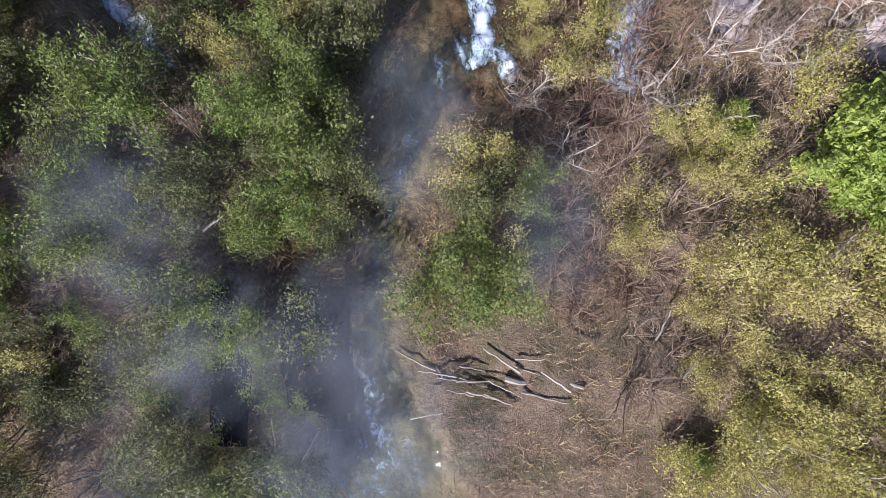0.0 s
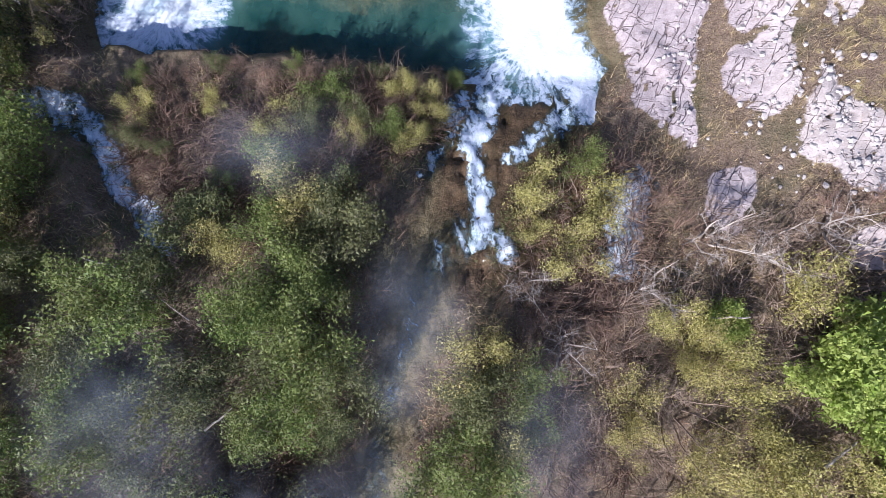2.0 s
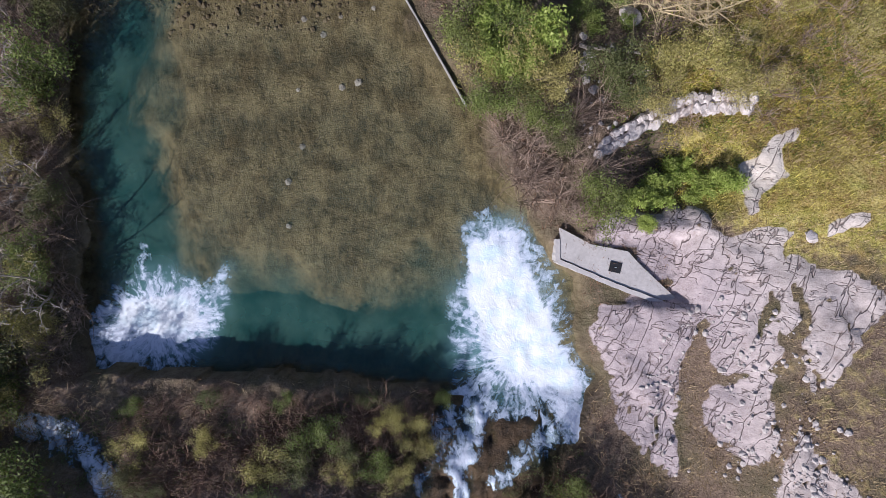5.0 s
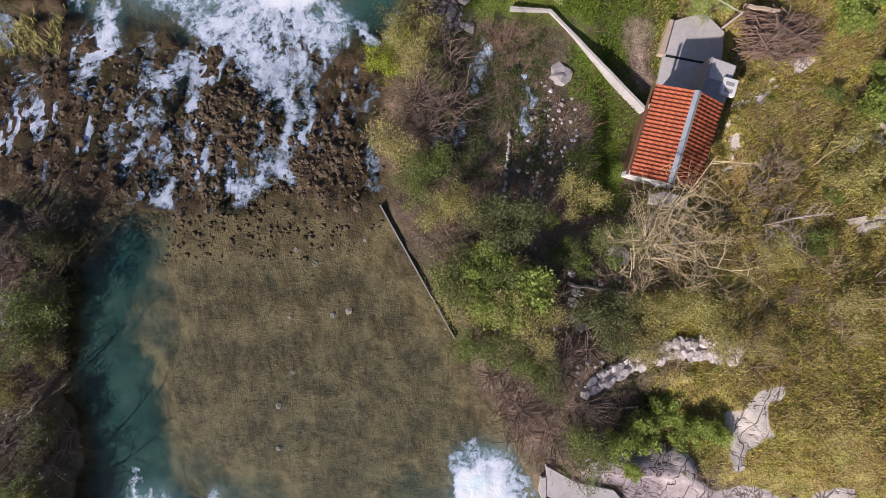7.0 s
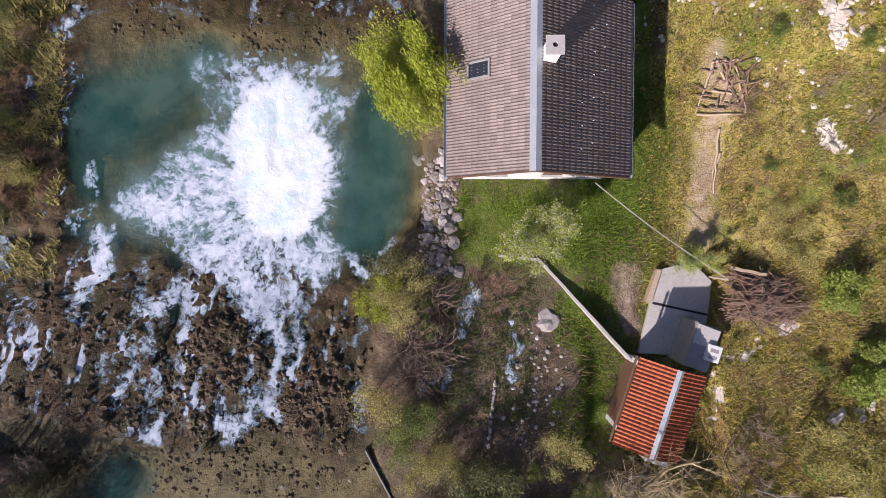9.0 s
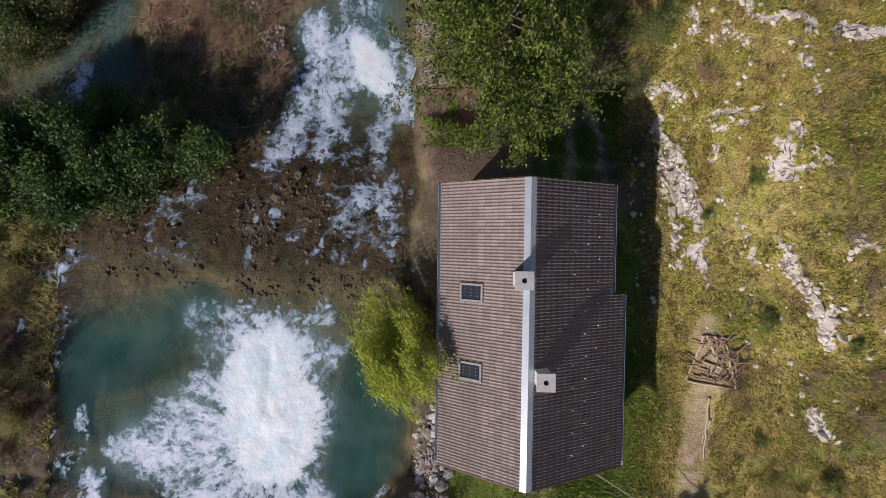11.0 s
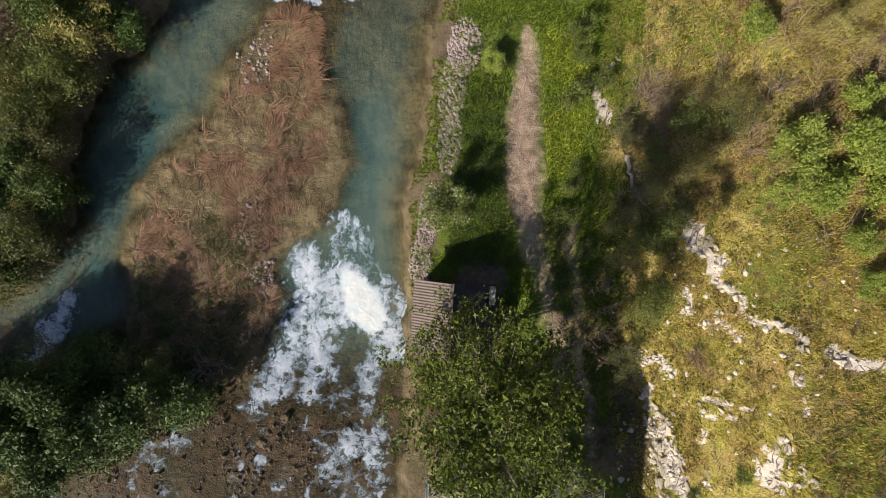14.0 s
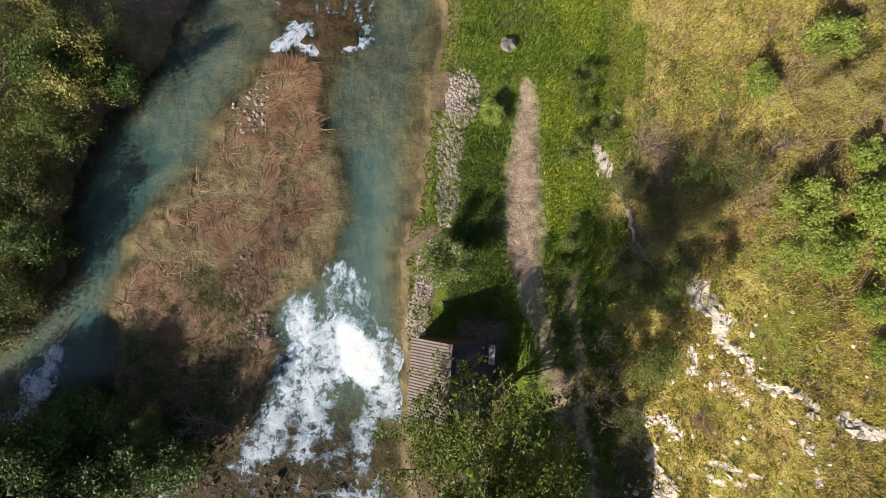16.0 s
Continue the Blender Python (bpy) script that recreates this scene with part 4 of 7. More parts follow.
# ---- the river ----
FOAM = [
    # first falls into the upper pool
    (1.2, ((7.6, 15.0, 1.1), (6.6, 17.2, 2.0), (4.3, 18.4, 3.4), (3.9, 21.5, 3.2), (3.4, 24.6, 2.0))), (0.8, ((1.2, 16.2, .9), (4.5, 15.6, 1.3), (7.4, 14.6, .9))),
    (1.35, ((-15.9, 19.2, 2.2), (-14.2, 20.0, 3.1), (-12.8, 20.6, 2.2))), (0.6, ((-15, 22, .9), (-14.8, 24, .3))), (0.6, ((-11.5, 20.5, 1), (-10.6, 23, .3))),
    (2.1, ((-8.3, 55.2, 2.2), (-7.9, 53.2, 2.6), (-7.8, 51.4, 1.8))), (1.8, ((5.0, 18.3, 1.7), (4.2, 20.6, 1.9))), (1.7, ((-14.9, 19.6, 1.2), (-13.9, 20.2, 1.3))),
    # the threads over the tufa
    (1.15, ((-8.6, 56.2, 2.9), (-8.0, 53.0, 3.9), (-8.2, 50.6, 3.6))), (1.3, ((-7.8, 52.4, 2.0), (-7.9, 50.2, 2.0))), (1.05, ((-15.4, 50.2, 2.0), (-13.4, 50.4, 2.6), (-10, 51.4, 3.2))), (0.8, ((-13.2, 52.6, 1.5), (-10.6, 54.6, 1.6))),
    (0.8, ((-11.2, 56.6, 1.4), (-5.4, 56.6, 1.4))), (0.55, ((-12.4, 58.2, 1.0), (-9, 58.4, 1.0), (-5.4, 58.4, .9))),
    (0.95, ((-12.2, 48.0, 1.6), (-9.6, 47.2, 2.2), (-6.0, 47.8, 1.6))), (0.8, ((-9.4, 46.2, 1.2), (-8.0, 45.8, 1.4))),
    (1.0, ((-10.7, 43.3, 0.36), (-11.8, 42.9, 0.61), (-12.1, 41.7, 0.66), (-11.9, 40.3, 0.71), (-11.2, 39.1, 0.87), (-9.7, 38.7, 0.76))),
    (0.9, ((-7.4, 46.8, 0.31), (-7.6, 44.0, 0.33), (-7.5, 41.6, 0.41), (-7.7, 40.2, 0.56), (-8.6, 39.7, 0.61), (-9.0, 38.9, 0.61))),
    (1.0, ((-7.7, 40.0, 0.66), (-6.9, 39.4, 0.61))),
    (0.85, ((-6.6, 43.2, 0.36), (-6.3, 41.4, 0.31), (-5.9, 40.2, 0.51), (-5.5, 39.2, 0.61))),
    (1.05, ((-12.9, 45.9, 0.66), (-14.3, 45.2, 0.87), (-14.8, 44.4, 0.87))),
    (0.95, ((-12.5, 45.7, 0.66), (-12.7, 44.5, 0.66), (-12.5, 43.5, 0.46))),
    (0.85, ((-14.8, 39.2, 0.41), (-14.3, 38.3, 0.61), (-13.5, 38.1, 0.51), (-13.0, 39.4, 0.31))),
    (0.95, ((-18.1, 42.6, 0.56), (-18.5, 41.0, 0.71))),
    (0.75, ((-15.8, 43.2, 0.36), (-16.0, 42.2, 0.46), (-16.8, 41.9, 0.51))),
    (0.8, ((-15.2, 41.8, 0.31), (-15.7, 40.4, 0.56))),
    (0.8, ((-17.7, 44.5, 0.36), (-17.5, 43.1, 0.36))),
    (0.7, ((-5.2, 42.7, 0.36), (-4.4, 40.9, 0.46))),
    (0.75, ((-4.4, 45.3, 0.31), (-4.6, 43.1, 0.31))),
    (1.3, ((-20.5, 42.9, 0.92), (-21.7, 42.1, 1.53), (-22.9, 40.2, 1.02))),
    (1.15, ((-17.8, 48.0, 1.12), (-17.9, 46.8, 1.12), (-18.4, 45.6, 0.76))),
    (0.7, ((-20.1, 40.5, 0.31), (-19.8, 39.4, 0.31))),
    (0.8, ((-4.0, 47.9, 0.41), (-3.1, 46.9, 0.31))),
    (0.7, ((-2.2, 47.0, 0.31), (-1.4, 47.3, 0.36))),
    (0.85, ((-9.5, 44.4, 0.51), (-9.9, 42.8, 0.36))),
    (0.75, ((-8.9, 44.0, 0.46), (-9.0, 42.4, 0.46))),
    (0.9, ((-8.3, 46.0, 0.46), (-8.3, 44.2, 0.41))),
    (0.55, ((-20.6, 55.6, .5), (-20.2, 57.2, .5))),
    (0.55, ((-20.2, 55.0, .5), (-19.6, 57, .5))), (0.55, ((-20.4, 59.5, .8), (-19.2, 61.3, .7))),
    # the wide veil below the white water
    (0.95, ((-15.8, 50.0, 1.3), (-12.6, 49.8, 2.2), (-10, 48.6, 2.4), (-7, 47.8, 2.2), (-5.5, 48.4, 1.3))), (0.95, ((-9.2, 47.6, 1.3), (-8.6, 45.2, .9))), (0.95, ((-7, 47.6, 1.2), (-6.7, 45.2, .6))),
    (0.9, ((-10.8, 47.6, 1.1), (-11.6, 46, .9), (-12.6, 44.0, .5))), (1.0, ((-13.4, 46.2, .5), (-14.4, 45.0, .8), (-15.2, 44.3, .6))), (0.6, ((-2.5, 47.2, .25), (-1.6, 48.8, .3))), (0.6, ((-18.6, 52.2, .6), (-18.2, 50.6, .3), (-19.4, 49, .6))),
    # beside the hut
    (0.72, ((-5.5, 77.8, .6), (-4.9, 76.2, 1.6), (-5.2, 74.6, 2.6))), (0.85, ((-7.4, 75.4, 1.1), (-7.3, 73.4, 1.5), (-7.5, 71.0, 1.5), (-8.7, 67.8, 1.2))), (0.85, ((-5.2, 74.6, 2.0), (-6.2, 71.8, 2.0), (-6.2, 68.2, 1.1))),
    (1.0, ((-4.9, 74.2, 1.6), (-3.2, 72.2, 1.7), (-1.2, 70.2, 1.0))), (0.75, ((-2.5, 74.0, 1.0), (-1.5, 71.8, 1.0), (-0.9, 70.0, .7))), (0.75, ((-8.2, 69.4, 1.1), (-9.6, 66.7, .8))),
    (0.78, ((-2.9, 69.6, .8), (-3.3, 67, .9), (-4.0, 64.8, .8))), (0.7, ((-3.0, 67.6, .7), (-2.4, 65.2, .8), (-2.3, 64.0, .5))), (0.6, ((-7.8, 62.6, .5), (-6.2, 63.0, .5))), (0.5, ((-4.2, 66.5, .8), (-5.2, 64, .7), (-3.4, 63.0, .6))),
    (1.1, ((-20.7, 72.0, .6), (-21.3, 70.3, 1.0), (-21.7, 68.2, 1.0), (-23.4, 67.4, .8))), (1.1, ((-22.0, 65.0, .9), (-22.4, 62.8, .8))), (1.15, ((-9.7, 89.9, .6), (-8.8, 90.8, 1.0), (-7.5, 90.0, .5))), (0.8, ((-5.8, 90.0, .4), (-5.0, 91.0, .5))),
]


CORES = ((-8.4, 55.6, 2.6), (-8.0, 53, 3.6), (-7.9, 50.9, 2.6)), ((3.0, 23.8, 1.2), (3.8, 21.5, 2.3), (5.2, 18.9, 2.2), (6.8, 17.3, 1.0)), ((-15.2, 20.4, 1.0), (-13.2, 20.5, 1.4)), ((-4.7, 73.8, .9), (-3.3, 72.0, 1.1))
SOURCES = (4.4, 18.6), (-14.0, 20.0), (-7.9, 51.6), (-5.2, 80.0), (-20.4, 75.5), (-8.5, 91.5), (-21.0, 45.0)


def flow_at(x, y):
    """White cores, and the way and distance from the nearest place where the water boils."""
    core = np.zeros(np.shape(x))
    wx, wy = x + 0.3 * fbm(x, y, 1.1, 3, 81), y + 0.3 * fbm(x, y, 1.1, 3, 82)
    for pts in CORES:
        core = np.maximum(core, smooth(0.06, 0.42, strip(wx, wy, pts)))
    best, fx, fy = np.full(np.shape(x), 1e9), np.zeros(np.shape(x)), np.zeros(np.shape(x))
    for cx, cy in SOURCES:
        d = np.hypot(x - cx, y - cy)
        near = d < best
        best, fx, fy = np.where(near, d, best), np.where(near, (x - cx) / (d + .3), fx), np.where(near, (y - cy) / (d + .3), fy)
    return core, fx, fy, best


def foam_at(x, y):
    f = np.zeros(np.shape(x))
    wx, wy = x + 0.35 * fbm(x, y, 1.3, 3, 31), y + 0.35 * fbm(x, y, 1.3, 3, 32)
    for k, pts in FOAM:
        f = np.maximum(f, 1.05 * k * strip(wx, wy, pts) ** 0.6)
    # threads of white water down the tufa
    tuf_ = height(x, y)[1]["tufa"]
    f = np.maximum(f, 0.42 * tuf_ * smooth(-0.35, 0.4, fbm(x * 1.4, y * 0.6, 2.2, 3, 45)) * (smooth(36, 40, y) * smooth(55, 48, y) + 0.7 * smooth(59, 61, y) * smooth(70, 67, y)))
    return np.maximum(f, 0.9 * tuf_ * runs(x, y) * np.where(y < 50, 0.32, 0.9) * np.where(y > 58, 0.55 * smooth(-9, -6, x) + 0.35 * smooth(0.2, 0.5, fbm(x, y, 3.0, 2, 39)), 1.0))


wxs, wys = np.arange(-25, 9.6, 0.2), np.arange(14.2, 98, 0.2)
WX, WY = np.meshgrid(wxs, wys, indexing="ij")
FO = foam_at(WX, WY)
HZ, HM = height(WX, WY)
WZ = along(LEVEL, WY) + FO * (0.03 + 0.03 * fbm(WX * 1.6, WY * 0.8, 0.7, 3, 33)) + 0.012 * fbm(WX, WY, 0.9, 2, 34)
deep = np.clip(WZ - HZ, 0, 3)
keep = (WZ > HZ - 0.08) & (HM["inside"] > -1.2)
murk = 0.97 * (1 - np.exp(-np.clip(deep - 0.30, 0, 3) * 1.15))
murk = np.maximum(murk, 0.72 * smooth(66, 72, WY) * (1 - np.exp(-deep * 2.2)))
core, flow_x, flow_y, flow_r = flow_at(WX, WY)
milk = np.zeros(WX.shape)
for k_, pts in FOAM:
    if max(p[2] for p in pts) > 0.9:
        milk = np.maximum(milk, min(k_, 1.0) * strip(WX, WY, [(a, b, r * 1.25 + 0.5) for a, b, r in pts]))
milk = (0.55 - 0.25 * smooth(62, 66, WY)) * smooth(0.1, 0.75, milk + 0.12 * fbm(WX, WY, 1.2, 3, 83)) * (1 - HM["tufa"])
milk = np.maximum(milk, 0.26 * smooth(66, 72, WY) * (1 - np.exp(-deep * 2.5)) * (1 - HM["tufa"]))
water = new("water", grid_mesh("water", wxs, wys, WZ, dict(foam=FO, murk=murk, core=core, milk=milk, flow_x=flow_x, flow_y=flow_y, flow_r=flow_r), keep))
water.data.materials.append(M_WATER)
water.visible_shadow = False
tagged(water, "clear green river with white falls over tufa steps", "river", kind="structure")


def brook(name, pts, foam, label):
    """A narrow run of water laid on the ground along points of x, y and half width."""
    xs = np.arange(min(p[0] - p[2] for p in pts) - 0.6, max(p[0] + p[2] for p in pts) + 0.6, 0.16)
    ys = np.arange(min(p[1] - p[2] for p in pts) - 0.6, max(p[1] + p[2] for p in pts) + 0.6, 0.16)
    X, Y = np.meshgrid(xs, ys, indexing="ij")
    s = strip(X + 0.3 * fbm(X, Y, 1.0, 3, 41), Y + 0.3 * fbm(X, Y, 1.0, 3, 42), [(a, b, r * 1.5) for a, b, r in pts])
    z = height(X, Y)[0] + 0.12 * smooth(0, 0.4, s) - 0.05
    ob = new(name, grid_mesh(name, xs, ys, z, dict(foam=foam * s ** 0.7, murk=0.25 * s, flow_x=X * 0.3 + Y * 0.08, flow_y=Y * 0.05, flow_r=Y * 0.6), s > 0.02))
    ob.data.materials.append(M_WATER)
    ob.visible_shadow = False
    return tagged(ob, label, "stream", kind="structure")


brook("water_brook", ((2.4, 15.8, .7), (1.5, 13.0, .6), (1.9, 10.2, .5), (1.7, 8.4, .5)), 1.15, "white thread of water falling over dark rock")
brook("water_brook", ((2.9, 7.8, .7), (2.6, 8.8, .4)), 1.0, "white foot of a small fall")
brook("water_brook", ((-0.6, 11.6, .4), (0.2, 13.2, .4), (0.9, 15.4, .5)), 0.75, "thin thread of water over dark rock")
brook("water_brook", ((6.0, 14.6, .6), (3.9, 13.0, .4), (3.4, 12.6, .4)), 0.8, "thin thread of water over dark rock")
brook("water_brook", ((8.9, 10.6, 1.1), (8.7, 9.2, .8), (8.4, 7.6, .8)), 1.2, "small white fall among bare shrubs")
brook("water_brook", ((-20.2, 15.1, .6), (-18.2, 14.8, .8), (-16.2, 13.1, .6), (-15.6, 11.1, .5), (-13.9, 9.5, .5), (-13.2, 8.0, .3)), 1.1, "white brook running down through shrubs")
brook("water_brook", ((-3.4, -16, 2.4), (-3.2, -10.5, 2.6), (-3.6, -6.8, 1.5), (-5.2, -3.4, .8)), 0.2, "pale shallow stream below the falls")
brook("water_brook", ((-3.4, -5.0, .6), (-2.7, 0.4, .5), (-2.0, 3.0, .5), (-1.0, 6.2, .8), (0.8, 8.8, .9)), 0.2, "dark narrow stream under shrubs")
for trickle in (((2.9, 46.6, .3), (2.7, 45.6, .45), (2.4, 44.4, .25)), ((5.0, 45.0, .25), (5.2, 43.8, .32), (5.1, 42.4, .3)), ((0.5, 40.9, .15), (.7, 41.7, .4), (1.3, 42.0, .25)), ((1.6, 41.2, .2), (1.8, 42.1, .4))):
    brook("water_brook", trickle, 0.8, "trickle of water between mossy stones")



def lookup(x, y):
    """Height and masks of the ground from its own sheet."""
    i, j = int(np.clip(np.searchsorted(gx, x) - 1, 0, len(gx) - 2)), int(np.clip(np.searchsorted(gy, y) - 1, 0, len(gy) - 2))
    u, v = (x - gx[i]) / (gx[i + 1] - gx[i]), (y - gy[j]) / (gy[j + 1] - gy[j])
    mixed = lambda g: float((g[i, j] * (1 - u) + g[i + 1, j] * u) * (1 - v) + (g[i, j + 1] * (1 - u) + g[i + 1, j + 1] * u) * v)
    return mixed(GZ), {k: mixed(g) for k, g in MK.items()}


def ground_z(x, y):
    return lookup(x, y)[0]


# ---- trees and shrubs ----
def leaves(points, size, rs, per=1, droop=0.3, jitter=0.1):
    """Small pointed leaves round the given points, each one narrow blade of its own."""
    p = np.repeat(points, per, axis=0)
    n = len(p)
    p = p + rs.normal(0, jitter, (n, 3))
    d = rs.normal(0, 1, (n, 3)) + np.array([0, 0, -droop])
    d /= np.linalg.norm(d, axis=1)[:, None]
    up = rs.normal(0, 0.5, (n, 3)) + np.array([0, 0, 1.0])
    s = np.cross(d, up)
    s /= np.linalg.norm(s, axis=1)[:, None] + 1e-6
    L = size * (0.5 + 1.0 * rs.rand(n, 1) ** 1.5)
    v = np.stack([p - d * L * 0.4 + s * L * 0.32, p - d * L * 0.4 - s * L * 0.32, p + d * L * 0.7], 1).reshape(-1, 3)
    return v.tolist(), (np.arange(n)[:, None] * 3 + [0, 1, 2]).tolist()


def spike(a, b, r):
    """A thin twig that ends in a point."""
    d = (b - a).normalized()
    u = d.orthogonal().normalized() * r
    w = d.cross(u)
    return [tuple(a + u), tuple(a - u * .5 + w * .87), tuple(a - u * .5 - w * .87), tuple(b)], [(0, 1, 3), (1, 2, 3), (2, 0, 3)]


def grow(seed, h, r, stems, limbs, twigs, lean=0.25, low=0.25, thick=0.05, bare=True, spread_=(0.18, 0.32), taper=0.75):
    """Stems, limbs and twigs of a plant h high and r in radius. Returns wood as three meshes' worth and the twigs' points."""
    rs = np.random.RandomState(seed)
    trunk, branch, tips = ([], []), ([], []), []
    for s in range(stems):
        a = rs.rand() * 6.28
        out = (0 if stems == 1 else 0.45 + 0.4 * rs.rand()) * r
        top = Vector((math.cos(a) * out, math.sin(a) * out, h * (0.75 + 0.25 * rs.rand())))
        base = Vector((math.cos(a) * 0.08 * stems ** 0.5, math.sin(a) * 0.08 * stems ** 0.5, -0.25))
        pts = []
        for k in range(6):
            t = k / 5
            pts.append(base.lerp(top, t) + Vector((rs.normal(0, 0.05), rs.normal(0, 0.05), 0)) * h * t * lean + Vector((0, 0, -0.12 * h * math.sin(t * 3.14) * (stems > 1))))
        add(trunk, tube(pts, [thick * (1 - 0.85 * k / 5) for k in range(6)], 5))
        for b in range(limbs):
            t = low + (1 - low) * (b + rs.rand()) / limbs
            i = min(int(t * 5), 4)
            p0 = pts[i].lerp(pts[i + 1], t * 5 - i)
            a2 = rs.rand() * 6.28
            reach = r * (0.55 + 0.5 * rs.rand()) * (1.05 - taper * max(0, t - 0.35)) * (0.65 if stems > 1 else 1)
            end = p0 + Vector((math.cos(a2) * reach, math.sin(a2) * reach, h * (0.06 + 0.16 * rs.rand())))
            q = [p0, p0.lerp(end, 0.35) + Vector((0, 0, 0.05 * h)), p0.lerp(end, 0.7) + Vector((rs.normal(0, .08), rs.normal(0, .08), 0.05 * h)) * 1.0, end]
            w = thick * 0.42 * (1.1 - t * 0.6)
            add(branch, tube(q, [w, w * 0.75, w * 0.45, w * 0.15], 3))
            for c in range(twigs):
                u = 0.25 + 0.75 * rs.rand()
                j = min(int(u * 3), 2)
                s0 = q[j].lerp(q[j + 1], u * 3 - j)
                a3, ln = rs.rand() * 6.28, reach * (spread_[0] + spread_[1] * rs.rand())
                e0 = s0 + Vector((math.cos(a3) * ln, math.sin(a3) * ln, ln * (0.1 + 0.7 * rs.rand())))
                m0 = s0.lerp(e0, 0.55) + Vector((rs.normal(0, .1), rs.normal(0, .1), 0.06)) * ln
                if bare or c % 3 == 0:
                    add(branch, spike(s0, e0, max(w * 0.36, .008)))
                tips += [m0, s0.lerp(m0, 0.5), m0.lerp(e0, 0.5), e0]
            tips.append(end)
    return trunk, branch, np.array([tuple(t) for t in tips])


def plant(name, seed, h, r, stems, limbs, twigs, leaf, per, size, wood, label, category, thick=0.05, jitter=0.12, low=0.25, extra=None, spread_=(0.18, 0.32), taper=0.75):
    ob = thing(name, pose(0, 0, -80), label, category)
    trunk, branch, tips = grow(seed, h, r, stems, limbs, twigs, thick=thick, low=low, bare=not per, spread_=spread_, taper=taper)
    part("trunk", trunk, wood, ob)
    tagged(part("crown_wood", branch, wood, ob), kind="stuff")
    rs = np.random.RandomState(seed + 99)
    if per:
        tagged(part("crown", leaves(tips, size, rs, per, 0.3, jitter), leaf, ob), kind="stuff")
    if extra:
        sel = tips[rs.rand(len(tips)) < extra[1]]
        part("blossom", leaves(sel, size * 0.8, rs, per, 0, jitter), extra[0], ob, "white spring blossom")
    return ob


SPECIES = {
    "spring": [plant("shrub", 10 + i, 2.6 + 0.4 * i, 1.7, 5, 6, 7, M_SPRING if i % 2 else M_MOSS, 5, 0.10, M_BARK, "green shrub in fresh spring leaf among litter", "shrub", 0.04, 0.22) for i in range(4)],
    "olive": [plant("bush", 20 + i, 2.6 + 0.3 * i, 1.7, 5, 6, 7, M_OLIVE, 4, 0.09, M_GOLD if i % 2 else M_TWIG, "yellowish olive shrub coming into leaf", "shrub", 0.045, 0.2) for i in range(4)],
    "bare": [plant("bare_bush", 30 + i, 2.2 + 0.4 * i, 1.6, 7, 7, 10, M_OLIVE, 0, 0.1, M_TWIG, "leafless grey-brown twiggy shrub", "shrub", 0.045) for i in range(3)],
    "red": [plant("bramble", 40 + i, 1.5 + 0.3 * i, 1.5, 9, 8, 11, M_OLIVE, 0, 0.1, M_REDTWIG, "leafless reddish-brown bramble thicket", "shrub", 0.035) for i in range(3)],
    "bright": [plant("bush", 50 + i, 2.4, 1.4, 5, 6, 7, M_BRIGHT, 6, 0.14, M_BARK, "bright green leafy bush in sunlight", "shrub", 0.035, 0.17) for i in range(2)],
    "dark": [plant("tree", 60 + i, 3.4 + .5 * i, 2.3, 2, 15, 8, M_DARK, 6, 0.14, M_BARK, "dark green bushy tree on the shaded bank", "tree", 0.11, 0.22, 0.12) for i in range(2)],
    "sapling": [plant("sapling", 70 + i, 1.2, 0.8, 4, 4, 5, M_SPRING, 6, 0.09, M_BARK, "small green sapling in the grass", "shrub", 0.02, 0.12) for i in range(2)],
    "snag": [plant("tree", 80 + i, 4.6, 2.5, 4, 8, 11, M_OLIVE, 0, 0.1, M_DEAD, "leafless pale-branched tree leaning over the bank", "tree", 0.09) for i in range(2)],
}
COUNT = {}


def stand(kind, x, y, size=1.0, group="", z=None, label=""):
    """A copy of one of the kinds, turned and sized at random, on the ground."""
    k = COUNT[kind] = COUNT.get(kind, 0) + 1
    src = SPECIES[kind][k % len(SPECIES[kind])]
    zz = ground_z(x, y) if z is None else z
    m = pose(x, y, zz, 0, 0, random.uniform(0, 360))
    ob = copy_thing(src, m)
    ob.scale = (size * random.uniform(0.88, 1.12), size * random.uniform(0.88, 1.12), size * random.uniform(0.7, 0.9))
    return tagged(ob, label, group=group)


BROOKS = (((-20.2, 15.1, 1.2), (-18.2, 14.8, 1.3), (-16.2, 13.1, 1.3), (-15.6, 11.1, 1.3), (-13.9, 9.5, 1.2), (-13.2, 8.0, 1.0)), ((2.4, 15.8, 1.7), (1.5, 13.0, 1.9), (1.9, 10.2, 1.7), (1.7, 7.4, 1.7)), ((8.9, 10.6, 1.4), (8.4, 7.2, 1.3)), ((-1.0, 6.4, 1.3), (-2.0, 3, .9), (-2.7, 0, .9), (-3.4, -5, 1.4), (-3.2, -16, 2.6)))


def near_brook(x, y):
    return any(strip(np.array([x]), np.array([y]), b)[0] > 0 for b in BROOKS)


